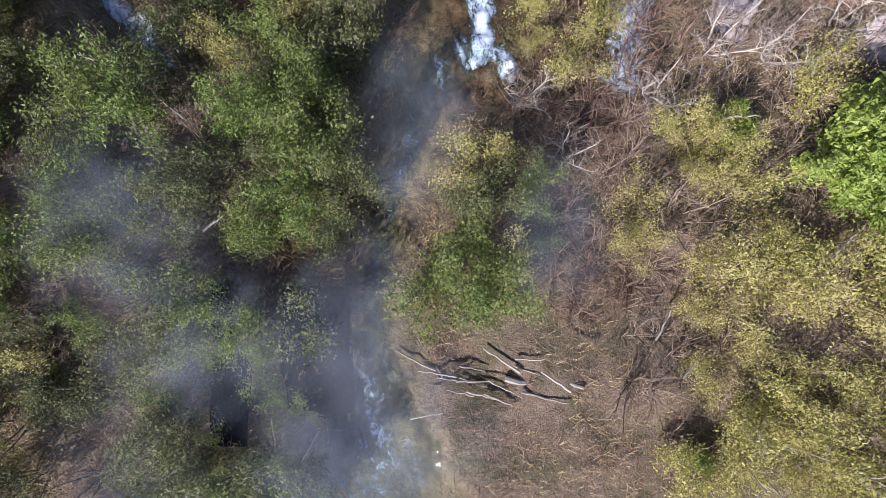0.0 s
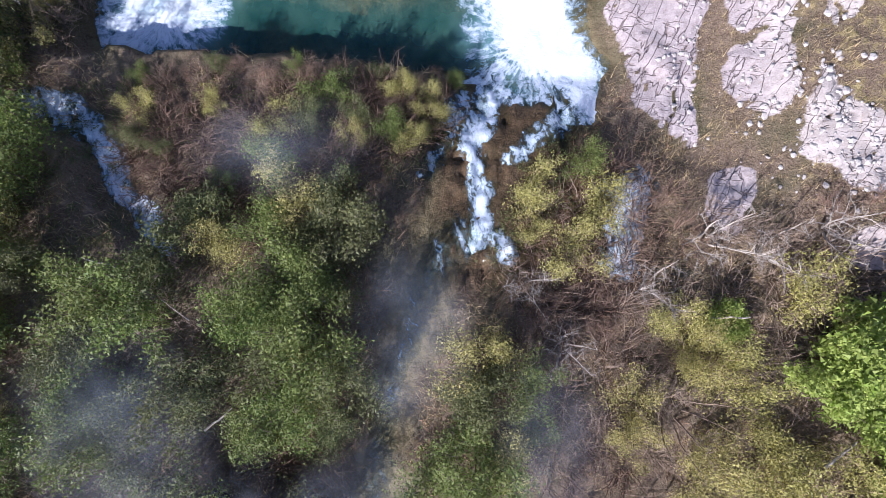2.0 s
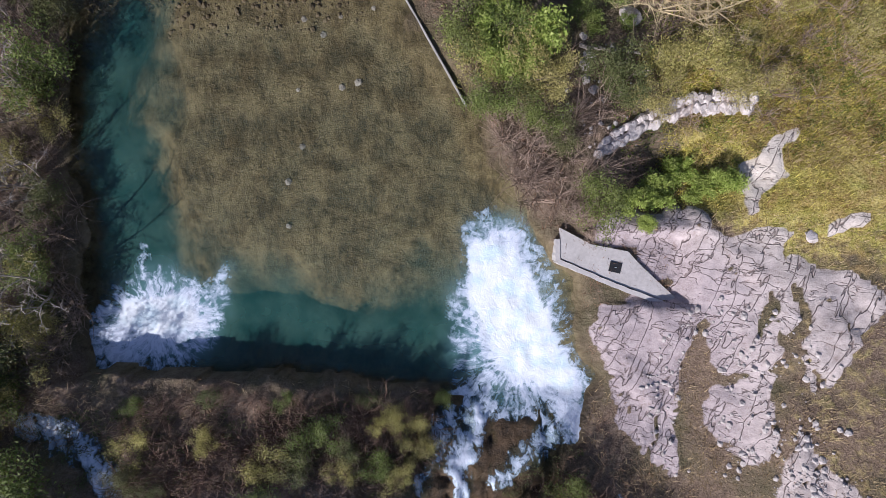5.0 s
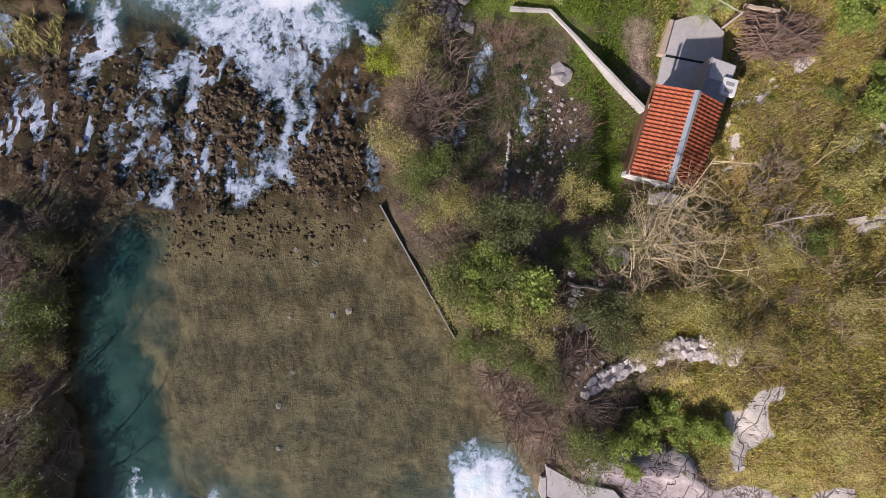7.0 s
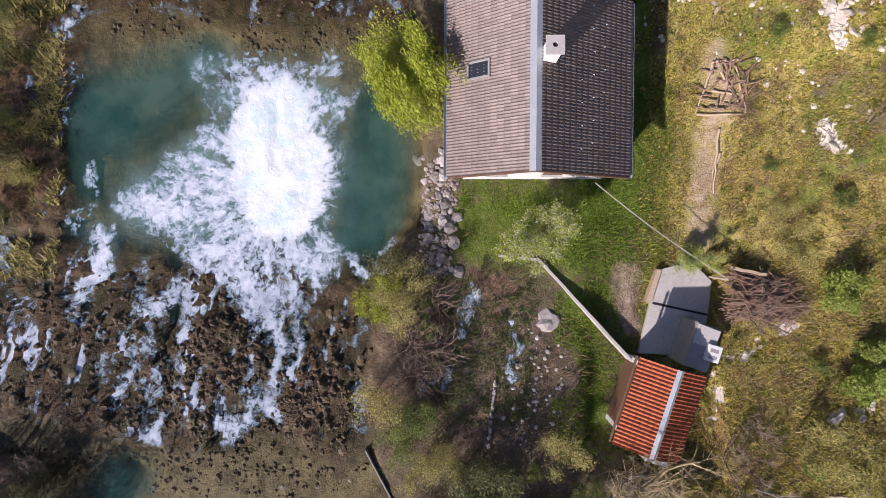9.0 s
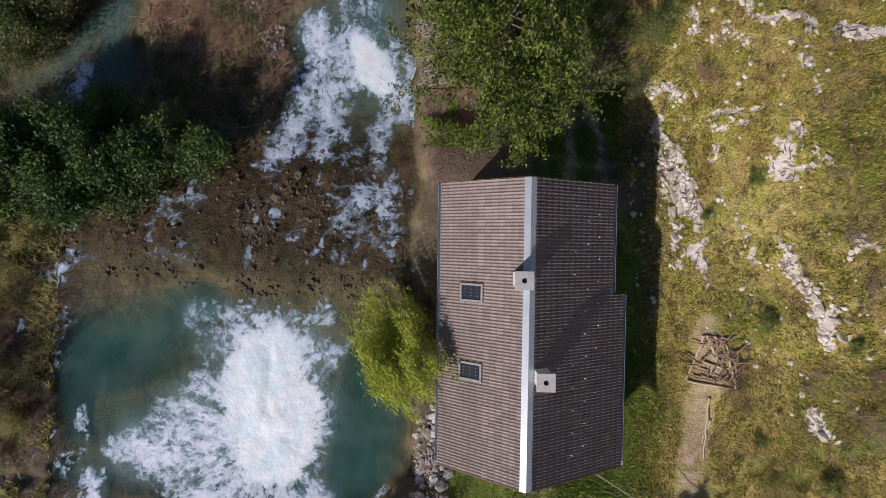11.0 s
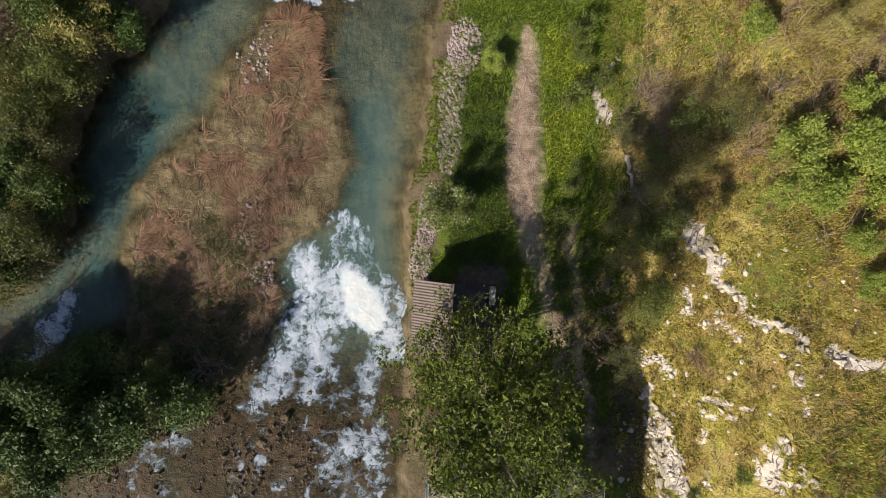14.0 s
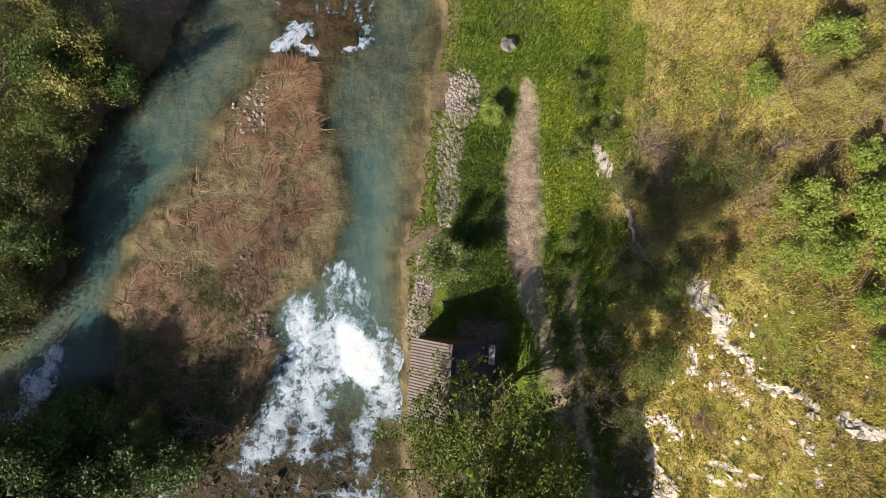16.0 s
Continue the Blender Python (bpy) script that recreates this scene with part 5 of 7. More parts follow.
def thicket(n, area, kinds, size, group, apart=1.0, seed=1):
    """Plants strewn over blobs of the plan, off the water and no closer than a distance."""
    rs = random.Random(seed)
    got, tries = [], 0
    while len(got) < n and tries < n * 30:
        tries += 1
        cx, cy, rx, ry = rs.choice(area)
        a, d = rs.random() * 6.28, rs.random() ** 0.5
        x, y = cx + rx * d * math.cos(a), cy + ry * d * math.sin(a)
        if any((x - p) ** 2 + (y - q) ** 2 < apart * apart for p, q in got):
            continue
        z, mk = lookup(x, y)
        if mk["inside"] > 0.1 and y > 14 and mk["isle"] < 0.3 and mk["tufa"] < 0.5:
            continue
        if y < 17 and near_brook(x, y):
            continue
        got.append((x, y))
        stand(rs.choice(kinds), x, y, size * rs.uniform(0.75, 1.25), group, z)


# gorge at the start: green on the west side, brown brambles in the middle, olive on the east
thicket(84, ((-15, -8, 8.5, 7), (-17, 4, 7, 8), (-11, 3, 6, 7), (-9, -8, 4, 6)), ("spring", "spring", "spring", "spring", "bare", "bare"), 0.95, "shrubs of the gorge", 1.05, 3)
thicket(11, ((-9, 13.2, 6, 2.2), (-3, 14.6, 3, 1.4)), ("spring", "olive"), 0.5, "brambles above the pool", 1.1, 52)
thicket(20, ((-20.6, 8, 2.6, 7), (-20.4, -4, 3, 6)), ("spring", "spring", "spring", "olive"), 0.95, "shrubs of the gorge", 1.1, 51)
thicket(26, ((-6, 2, 3, 3), (-6.5, 8.5, 4.4, 3.6), (1.6, -0.6, 2.2, 4.2)), ("spring", "spring", "olive"), 1.0, "shrubs of the gorge", 1.0, 4)
thicket(12, ((-9, 12.4, 6, 2.4), (-4, 14, 4, 1.4)), ("bare", "red", "olive", "spring"), 0.6, "brambles above the pool", 1.2, 5)
thicket(16, ((6.5, 2.5, 3.2, 6), (7.5, 9.5, 3, 3), (4.4, 8.5, 1.5, 3)), ("spring", "bare", "bare", "olive"), 0.8, "brambles above the pool", 1.2, 6)
thicket(52, ((14.5, -6, 6, 6), (18, -9, 6, 5), (12, 0.5, 4, 3), (20, -3, 4, 4)), ("olive", "olive", "olive", "bare"), 1.05, "olive shrubs of the east bank", 1.1, 7)
thicket(8, ((18.5, 3.2, 3, 2.6), (20.5, -0.5, 2, 3)), ("bright",), 1.25, "bright bushes of the east bank", 1.4, 8)
thicket(8, ((15.5, 7.5, 4, 2.4), (20, 9, 3, 3)), ("bare", "olive"), 0.9, "shrubs of the east bank", 1.5, 9)
for bxx, byy, bs in ((12.2, 8.4, .85), (14.6, 8.0, .75), (16.8, 9.0, .8), (9.8, 6.4, .7), (5.6, 3.6, .7), (3.8, 6.4, .6)):
    stand("snag", bxx, byy, bs, "bare trees with pale branches")
thicket(12, ((12, 8.6, 2.6, 3), (16.5, 8.5, 3, 3), (6, 4.5, 2.5, 3)), ("red", "bare"), .8, "brambles above the pool", 1.1, 45)
thicket(4, ((11.4, 4.4, 1.4, 1.6),), ("olive", "bright"), 0.8, "shrubs of the east bank", 1.0, 10)
thicket(9, ((-21.5, 13, 2.5, 6),), ("spring", "olive"), 1.1, "shrubs of the west bank", 1.6, 11)
thicket(26, ((-21.3, 22, 2.6, 7), (-21, 33, 2.4, 5)), ("bare", "spring", "bare", "snag"), 1.0, "shrubs of the west bank", 1.5, 12)
thicket(13, ((-8, 16.0, 7, 1.3), (-13.6, 15.4, 2, 1.4)), ("bare", "red", "red", "olive"), .45, "brambles above the pool", 1.0, 44)
thicket(11, ((-18.5, 24, .9, 6), (-18.9, 33, .9, 4)), ("spring", "olive", "bare"), .7, "shrubs of the west bank", 1.1, 46)
for k in range(17):
    bxx = -14.5 + 0.95 * k + random.uniform(-.2, .2)
    byy = np.interp(bxx, (-15, -11, -5, 0.2), (16.4, 17.0, 17.3, 16.6)) - random.uniform(.1, .6)
    stand(("spring", "bare", "red", "red")[k % 4], bxx, float(byy), random.uniform(.28, .4), "brambles above the pool")
thicket(9, ((-23, 53, 1.6, 5), (-22.6, 61, 1.6, 2)), ("spring", "olive", "bare"), .6, "shrubs of the west bank", 1.1, 48)
# bank east of the first pool
thicket(8, ((6.3, 28.5, 1.7, 2.6), (8, 26.5, 1.2, 1.4)), ("bare", "spring", "bare"), 0.8, "bushes beside the pool", 1.0, 13)
thicket(18, ((4.2, 33, 2.2, 3), (2.5, 36.5, 2.4, 2.2)), ("spring", "spring", "olive", "bare"), 0.85, "bushes beside the pool", 1.1, 14)
thicket(4, ((3.6, 34.2, 1.3, 1.3),), ("bright",), 1.05, "bushes beside the pool", 1.0, 15)
thicket(6, ((-0.9, 40.6, 1.6, 1.6), (-1.4, 46.6, 1.0, 1.2)), ("spring", "spring", "olive"), 0.85, "bushes beside the falls", 1.1, 16)
thicket(5, ((3.6, 47.2, 1.2, .6), (0.6, 44.6, .9, 1.6)), ("red", "sapling"), 0.7, "bushes beside the falls", 0.9, 17)
thicket(12, ((8.4, 37.4, 2.2, 2.6), (10, 32.5, 2.4, 1.4)), ("sapling", "spring", "olive"), 0.75, "bushes below the shed", 1.1, 18)
thicket(16, ((15.5, 34, 4.5, 3), (19, 37.5, 3, 4)), ("olive", "bare", "olive", "sapling"), 0.8, "bushes below the shed", 1.4, 19)
gold = plant("tree", 33, 4.6, 4.8, 7, 11, 16, M_OLIVE, 0, 0.1, M_GOLD, "spreading bare tree with golden-brown twigs by the shed", "tree", 0.10)
gold.matrix_world = pose(12.4, 36.4, ground_z(12.4, 36.4), 0, 0, 20)
for bxx, byy, bs in ((11.5, 37.2, .8), (17.0, 37.6, .7), (13.6, -9.6, .95), (17.4, -10.4, .9)):
    stand("snag", bxx, byy, bs, "bare trees with pale branches")
stand("bright", 11.4, -9.7, .55, "bright bushes of the east bank")
thicket(8, ((20.5, 44.5, 2, 4), (19.5, 51, 2, 2)), ("bright", "olive", "sapling"), 0.7, "bushes of the slope", 1.3, 20)
thicket(12, ((18.6, 58, 3.4, 6), (16.5, 66, 3, 4), (20, 70, 2, 4)), ("sapling", "red", "sapling", "bare"), 0.6, "bushes of the slope", 1.6, 21)
# west bank further down: dark wood
thicket(34, ((-18.5, 67.4, 4.8, 2.0), (-23, 78, 1.8, 7), (-21.8, 86, 3.0, 5)), ("dark", "spring", "spring", "dark", "spring"), 0.9, "trees of the west bank", 1.7, 22)
thicket(11, ((-17.5, 66.6, 4.6, 1.5), (-22.6, 65, 1.8, 2.6)), ("dark",), 1.05, "trees of the west bank", 1.5, 47)
thicket(9, ((-24, 70, 1.5, 8), (-23.5, 56, 1.5, 6)), ("dark", "spring"), 0.8, "trees of the west bank", 1.8, 23)
thicket(16, ((-19.8, 86.5, 2.6, 3.6), (-21.6, 80, 1.4, 4), (-22.6, 74, 1.2, 3)), ("spring", "spring", "dark", "olive"), 1.0, "trees of the west bank", 1.2, 41)
thicket(12, ((-19.8, 20, 1.2, 4), (-19.8, 31, 1.0, 6)), ("olive", "spring", "bare"), .75, "shrubs of the west bank", 1.2, 42)
for bxx, byy, bs in ((-19.6, 27, .9), (-20.2, 31, 1.0), (-20.4, 23.4, .8), (-21, 35, .9)):
    stand("snag", bxx, byy, bs, "bare trees with pale branches")
thicket(10, ((-20, 65.4, 4.6, 1.8),), ("dark",), 1.1, "trees of the west bank", 1.4, 50)
# slope above the track
thicket(14, ((11.6, 83.6, 2.4, 2.6), (10.8, 79, 1.4, 2)), ("bare", "olive", "spring"), 0.65, "bushes above the track", 1.2, 26)
thicket(20, ((17, 85, 4.5, 5), (19.5, 79.5, 2.5, 3)), ("olive", "bright", "olive", "bare"), 0.62, "bushes above the track", 1.3, 27)
thicket(7, ((17.4, 81.5, 2.4, 1.8),), ("bright",), 0.85, "bushes above the track", 1.2, 28)
thicket(9, ((7.4, 79.5, 1.0, 2.5), (7.2, 87, .8, 3)), ("sapling",), 0.9, "saplings along the track", 0.9, 29)
thicket(5, ((9.6, 74, 1.2, 3),), ("bare", "spring"), 0.7, "bushes above the track", 1.1, 30)
stand("bright", 2.2, 86.6, 0.55, "saplings along the track")
stand("red", 13.6, 72.3, 0.7, "bushes of the slope")
stand("bare", 17.2, 46.4, 1.0, "bushes of the slope")
for i, (x, y, s) in enumerate(((9.6, 26.6, .6), (11.4, 27.0, .75), (13.2, 27.4, .75), (12.4, 28.2, .6), (14.4, 27.8, .6), (10.4, 25.4, .4))):
    stand("bright", x, y, s, "bushes in the hollow")

# single trees
big = plant("tree", 5, 10.5, 4.3, 1, 58, 20, M_EVER, 10, 0.135, M_BARK, "large dark green evergreen tree between house and hut", "tree", 0.2, 0.13, 0.12, spread_=(0.12, 0.20), taper=0.5)
big.matrix_world = pose(2.7, 70.3, -1.7)
big.scale = (0.9, 1.0, 1.0)
lemon = plant("tree", 6, 4.6, 2.6, 4, 14, 12, M_YELLOW, 10, 0.09, M_BARK, "yellow-green tree leaning against the house eaves", "tree", 0.09, 0.16, 0.2)
lemon.matrix_world = pose(-1.1, 58.3, ground_z(0.6, 58.3), 0, -10, 40)
lemon.scale = (0.9, 1.75, 0.9)
for seed, x, y, s in ((7, 5.6, 49.9, 1.0), (8, 14.3, 48.9, .55)):
    t = plant("fruit_tree", seed, 3.0, 1.9, 4, 9, 10, M_YELLOW, 7, 0.085, M_BARK, "small fruit tree in white blossom on the lawn", "tree", 0.05, 0.12, extra=(M_BLOSSOM, 0.85))
    t.matrix_world = pose(x, y, ground_z(x, y), 0, 0, seed * 50)
    t.scale = (s, s, s)
t = plant("shrub", 9, 2.4, 1.6, 6, 8, 9, M_SPRING, 6, 0.09, M_BARK, "green shrub with pale flowering top on the stony bank", "shrub", 0.04, extra=(M_BLOSSOM, 0.12))
t.matrix_world = pose(0.2, 78.9, ground_z(0.2, 78.9))
t = plant("shrub", 19, 1.9, 1.4, 16, 4, 5, M_YELLOW, 4, 0.09, M_BRIGHT, "clump of upright green reeds beside the falls", "shrub", 0.02)
t.matrix_world = pose(-2.0, 46.0, ground_z(-2.0, 46.0))


# ---- the house ----
def tile_mesh(w, l, waves=2, amp=0.042):
    """One roof tile: waved across its width, laid with its foot a little raised."""
    n = waves * 6
    v, f = [], []
    for j, y in enumerate((0.0, l)):
        for i in range(n + 1):
            x = w * i / n
            v.append((x, -y, amp * (math.cos(2 * math.pi * i * waves / n) * 0.5 + 0.5) + 0.035 * j))
    for i in range(n + 1):
        v.append((w * i / n, -l, -0.005))
    k = n + 1
    f += [(i, k + i, k + i + 1, i + 1) for i in range(n)] + [(k + i, 2 * k + i, 2 * k + i + 1, k + i + 1) for i in range(n)]
    return v, f


def roof_slope(parent, name, origin, ux, down, length, run, w, l, material, limit):
    """Tiles in courses from the ridge down; the first `limit` are pieces of their own, the rest one part."""
    ux, down = Vector(ux).normalized(), Vector(down).normalized()
    nrm = ux.cross(-down).normalized()
    rot = Matrix((ux, -down, nrm)).transposed().to_4x4()
    nx, ny = max(1, round(length / w)), max(1, round(run / l))
    w2, l2 = length / nx, run / ny
    vf = tile_mesh(w2, l2 * 1.06, 2 if w > 0.25 else 1, 0.056 if w > 0.25 else 0.062)
    me = bpy.data.meshes.new("roof_tile")
    me.from_pydata(vf[0], [], vf[1])
    me.materials.append(material)
    me.polygons.foreach_set("use_smooth", [i < len(vf[1]) // 2 for i in range(len(vf[1]))])
    base = part(name, slope_board(origin, ux, down, nrm, length, run), M_WOOD, parent)
    rest, n = ([], []), 0
    for j in range(ny):
        for i in range(nx):
            m = Matrix.Translation(Vector(origin) + ux * (i * w2) + down * (j * l2) + nrm * random.uniform(0.0, 0.006)) @ rot
            if n < limit:
                t = new("roof_tile", me)
                t.parent, t.matrix_local = base, m
                n += 1
            else:
                add(rest, ([tuple(m @ Vector(p)) for p in vf[0]], vf[1]))
    if rest[0]:
        o = part("roof_tiles", rest, material, base)
        tagged(o, kind="stuff")
        o.data.polygons.foreach_set("use_smooth", np.ones(len(o.data.polygons), dtype=bool))
    return base


def slope_board(o, ux, down, nrm, length, run):
    o = Vector(o) - nrm * 0.02
    c = [o, o + ux * length, o + ux * length + down * run, o + down * run]
    v = [tuple(p) for p in c] + [tuple(p - nrm * 0.14) for p in c]
    return v, [(0, 1, 2, 3), (7, 6, 5, 4)] + [(i, 4 + i, 4 + (i + 1) % 4, (i + 1) % 4) for i in range(4)]


def gable_wall(x0, x1, y, t, z0, zl, zr, xr, zt):
    """An upright wall in the xz plane with a pitched top, t thick."""
    out = [(x0, z0), (x1, z0), (x1, zr), (xr, zt), (x0, zl)]
    n = len(out)
    v = [(x, y, z) for x, z in out] + [(x, y + t, z) for x, z in out]
    return v, [tuple(range(n)), tuple(range(2 * n - 1, n - 1, -1))] + [(i, n + i, n + (i + 1) % n, (i + 1) % n) for i in range(n)]


def window_set(parent, x, y, z, w, h, depth):
    f = bmesh.new()
    for a in ((x - w / 2, x + w / 2, z - h / 2, z - h / 2 + .07), (x - w / 2, x + w / 2, z + h / 2 - .07, z + h / 2), (x - w / 2, x - w / 2 + .07, z - h / 2 + .07, z + h / 2 - .07), (x + w / 2 - .07, x + w / 2, z - h / 2 + .07, z + h / 2 - .07), (x - .03, x + .03, z - h / 2 + .07, z + h / 2 - .07)):
        box(f, a[0], a[1], y - depth, y + 0.02, a[2], a[3])
    fr = part("window", f, M_WOOD, parent, "brown wooden window")
    part("pane", bx(x - w / 2 + .07, x + w / 2 - .07, y - depth * 0.5, y - depth * 0.3, z - h / 2 + .07, z + h / 2 - .07), M_PANE, fr)
    part("sill", bx(x - w / 2 - .08, x + w / 2 + .08, y - depth - .1, y - 0.005, z - h / 2 - .06, z - h / 2 - .005), M_CONC, fr)


house = thing("house", pose(4.74, 59.15, 0, 0, 0, 2.6), "white rendered house with grey-brown tiled gable roof", "house")
RZ, PW, PE, HALF = 3.95, 0.64, 0.50, 6.7
WRUN, ERUN, ERUN2 = 3.65, 4.15, 4.8
zw, ze, ze2 = RZ - WRUN * PW, RZ - ERUN * PE, RZ - ERUN2 * PE
for y, t, nm in ((-6.45, 0.3, "gable_wall"), (6.1, 0.3, "gable_wall")):
    xe = 4.35 if y < 0 else 3.9
    part(nm, gable_wall(-2.95, xe, y, t, -1.5, RZ - 0.2 - 2.95 * PW, RZ - 0.2 - xe * PE, 0, RZ - 0.2), M_WHITE, house)
part("side_wall", bx(-2.95, -2.65, -6.15, 6.1, -2.2, RZ - 0.45 - 2.95 * PW), M_WHITE, house)
part("side_wall", bx(4.05, 4.35, -6.15, 1.7, -1.5, RZ - 0.5 - 4.35 * PE), M_WHITE, house)
part("side_wall", bx(3.6, 3.9, 1.7, 6.1, -1.5, RZ - 0.5 - 3.9 * PE), M_WHITE, house)
part("side_wall", bx(3.6, 4.35, 1.7, 2.0, -1.5, RZ - 0.5 - 4.35 * PE), M_WHITE, house)
for wx_ in (-1.35, 1.35):
    window_set(house, wx_, -6.45, 1.35, 0.95, 0.75, 0.05)
part("porch", bx(4.36, 5.2, -6.3, -3.9, -1.45, -0.2, bevel=.03), M_WOOD, house, "brown boarded porch")
cw, sw = math.cos(math.atan(PW)), math.sin(math.atan(PW))
for k, (ro, lim) in enumerate(((WRUN, 300),)):
    roof_slope(house, "roof_slope", (-0.12, HALF, RZ - 0.07), (0, -1, 0), (-cw, 0, -sw), 2 * HALF, ro / cw, 0.30, 0.34, M_TILE, lim)
ce, se_ = math.cos(math.atan(PE)), math.sin(math.atan(PE))
roof_slope(house, "roof_slope", (0.12, 1.55, RZ - 0.07), (0, 1, 0), (ce, 0, -se_), HALF - 1.55, ERUN / ce, 0.30, 0.34, M_TILE, 0)
roof_slope(house, "roof_slope", (0.12, -HALF, RZ - 0.07), (0, 1, 0), (ce, 0, -se_), HALF + 1.55, ERUN2 / ce, 0.30, 0.34, M_TILE, 0)
ry = HALF + .02
rc = ([(-.26, -ry, RZ - .07), (0, -ry, RZ + .06), (.26, -ry, RZ - .07), (-.26, ry, RZ - .07), (0, ry, RZ + .06), (.26, ry, RZ - .07)], [(0, 1, 4, 3), (1, 2, 5, 4)])
part("ridge_cap", rc, M_RIDGE, house, "pale grey ridge capping")
for x, z, y0, y1 in ((-WRUN - 0.22, zw - 0.12, -HALF, HALF), (ERUN2 + 0.2, ze2 - 0.12, -HALF, 1.55), (ERUN + 0.2, ze - 0.12, 1.55, HALF)):
    g = bmesh.new()
    box(g, x - .07, x + .07, y0, y1, z - .1, z - .08)
    box(g, x - .085, x - .07, y0, y1, z - .1, z + .02)
    box(g, x + .07, x + .085, y0, y1, z - .1, z + .02)
    part("gutter", g, M_RIDGE, house)
for s, pitch in ((-1, PW),):
    for yv in (-HALF - 0.03, HALF + 0.03):
        part("verge_board", beam_on((-WRUN - .1, yv, zw - .2), (0, yv, RZ - .14), .05, .2), M_WOOD, house)
        part("verge_board", beam_on(((ERUN2 if yv < 0 else ERUN) + .1, yv, (ze2 if yv < 0 else ze) - .2), (0, yv, RZ - .14), .05, .2), M_WOOD, house)
# chimneys with a flat cap and a round flue
for x, y in ((-0.35, 2.4), (0.6, -1.75)):
    c = part("chimney", bx(x - .3, x + .3, y - .3, y + .3, RZ - 1.2, RZ + .75, bevel=.01), M_WHITE, house, "white rendered chimney")
    cap = bmesh.new()
    ring = bmesh.ops.create_circle(cap, segments=12, radius=.11, matrix=Matrix.Translation((x, y, RZ + .84)))["verts"]
    outer = [cap.verts.new((x + a * .38, y + b * .38, RZ + .84)) for a, b in ((1, 0), (1, 1), (0, 1), (-1, 1), (-1, 0), (-1, -1), (0, -1), (1, -1))]
    es = [cap.edges.new((outer[i], outer[(i + 1) % 8])) for i in range(8)]
    bmesh.ops.bridge_loops(cap, edges=es + [e for e in cap.edges if e not in es])
    r = bmesh.ops.extrude_face_region(cap, geom=list(cap.faces))
    bmesh.ops.translate(cap, verts=[v for v in r["geom"] if isinstance(v, bmesh.types.BMVert)], vec=(0, 0, -.09))
    part("cap", cap, M_CONC, c)
    fl = bmesh.new()
    bmesh.ops.create_circle(fl, cap_ends=True, segments=12, radius=.13, matrix=Matrix.Translation((x, y, RZ + .77)))
    part("flue", fl, M_BLACK, c)
# snow hooks in rows on the east slope
for k in range(34):
    hx, hy = 2.2 + .62 * (k % 3) + random.uniform(-.05, .05), -5.6 + .34 * k
    hz = RZ - .07 - hx * PE + .07
    if hx < (ERUN2 if hy < 1.5 else ERUN) - .2:
        part("snow_hook", bx(hx - .05, hx + .05, hy - .035, hy + .035, hz - .03, hz + .06, bevel=.01), M_WHITE, house, "small pale snow hook")
# roof windows
for y in (1.65, -1.95):
    x0, x1 = -2.85, -1.85
    m = Matrix.Translation((0, 0, RZ + 0.06)) @ Matrix.Rotation(-math.atan(PW), 4, "Y")
    f = bmesh.new()
    a0, a1 = x0 / cw, x1 / cw
    for q in ((a0, a1, y - .42, y - .32), (a0, a1, y + .32, y + .42), (a0, a0 + .1, y - .32, y + .32), (a1 - .1, a1, y - .32, y + .32)):
        box(f, q[0], q[1], q[2], q[3], -.06, .09, .01)
    f.transform(m)
    fr = part("roof_window", f, M_CONC2, house, "grey framed roof window")
    p = bx(a0 + .1, a1 - .1, y - .32, y + .32, .02, .04)
    p.transform(m)
    part("pane", p, M_PANE, fr)
for y in (-2.2, -1.2):
    part("brace", beam_on((-2.95, y, -0.9), (-3.75, y + .35, 0.9), .12, .12), M_PALEWOOD, house, "pale timber brace")
part("balcony", bx(-3.9, -2.97, -3.2, -1.0, -1.15, -0.95), M_PALEWOOD, house, "timber balcony over the water")

# ---- red-roofed shed and its terrace ----
shed = thing("shed", pose(12.11, 41.56, -0.6, 0, 0, -14.4), "small shed with orange-red clay tile roof", "shed")
SR, SL, SW, SE_, SPW, SPE = 2.76, 2.2, 1.72, 1.5, .27, .40
for y in (-1.85, 1.6):
    part("gable_wall", gable_wall(-1.3, 1.2, y, .25, -.9, SR - .15 - 1.3 * SPW, SR - .15 - 1.2 * SPE, 0, SR - .15), M_WHITE, shed)
for x in (-1.3, 1.0):
    part("side_wall", bx(x, x + .2, -1.6, 1.6, -.9, SR - .25 - 1.3 * SPE), M_WOOD, shed, "brown boarded side wall")
for ux, x0, pitch, run in (((0, -1, 0), -.06, SPW, SW), ((0, 1, 0), .06, SPE, SE_)):
    cs, ss = math.cos(math.atan(pitch)), math.sin(math.atan(pitch))
    roof_slope(shed, "roof_slope", (x0, -SL * ux[1], SR - .04), ux, (math.copysign(cs, x0), 0, -ss), 2 * SL, run / cs, .195, .30, M_RED, 300)
rc = ([(-.17, -SL - .02, SR + .02), (0, -SL - .02, SR + .12), (.17, -SL - .02, SR), (-.17, SL + .02, SR + .02), (0, SL + .02, SR + .12), (.17, SL + .02, SR)], [(0, 1, 4, 3), (1, 2, 5, 4)])
part("ridge_cap", rc, M_RIDGE, shed, "pale grey ridge capping")
part("gutter", beam_on((-SW - .15, -SL, SR - SW * SPW - .22), (-SW - .15, SL, SR - SW * SPW - .22), .1, .08), M_WOOD, shed)
st = thing("stone_steps", pose(12.5, 38.75, -0.9, 0, 0, -14.4), "whitish concrete blocks against the shed gable", "steps")
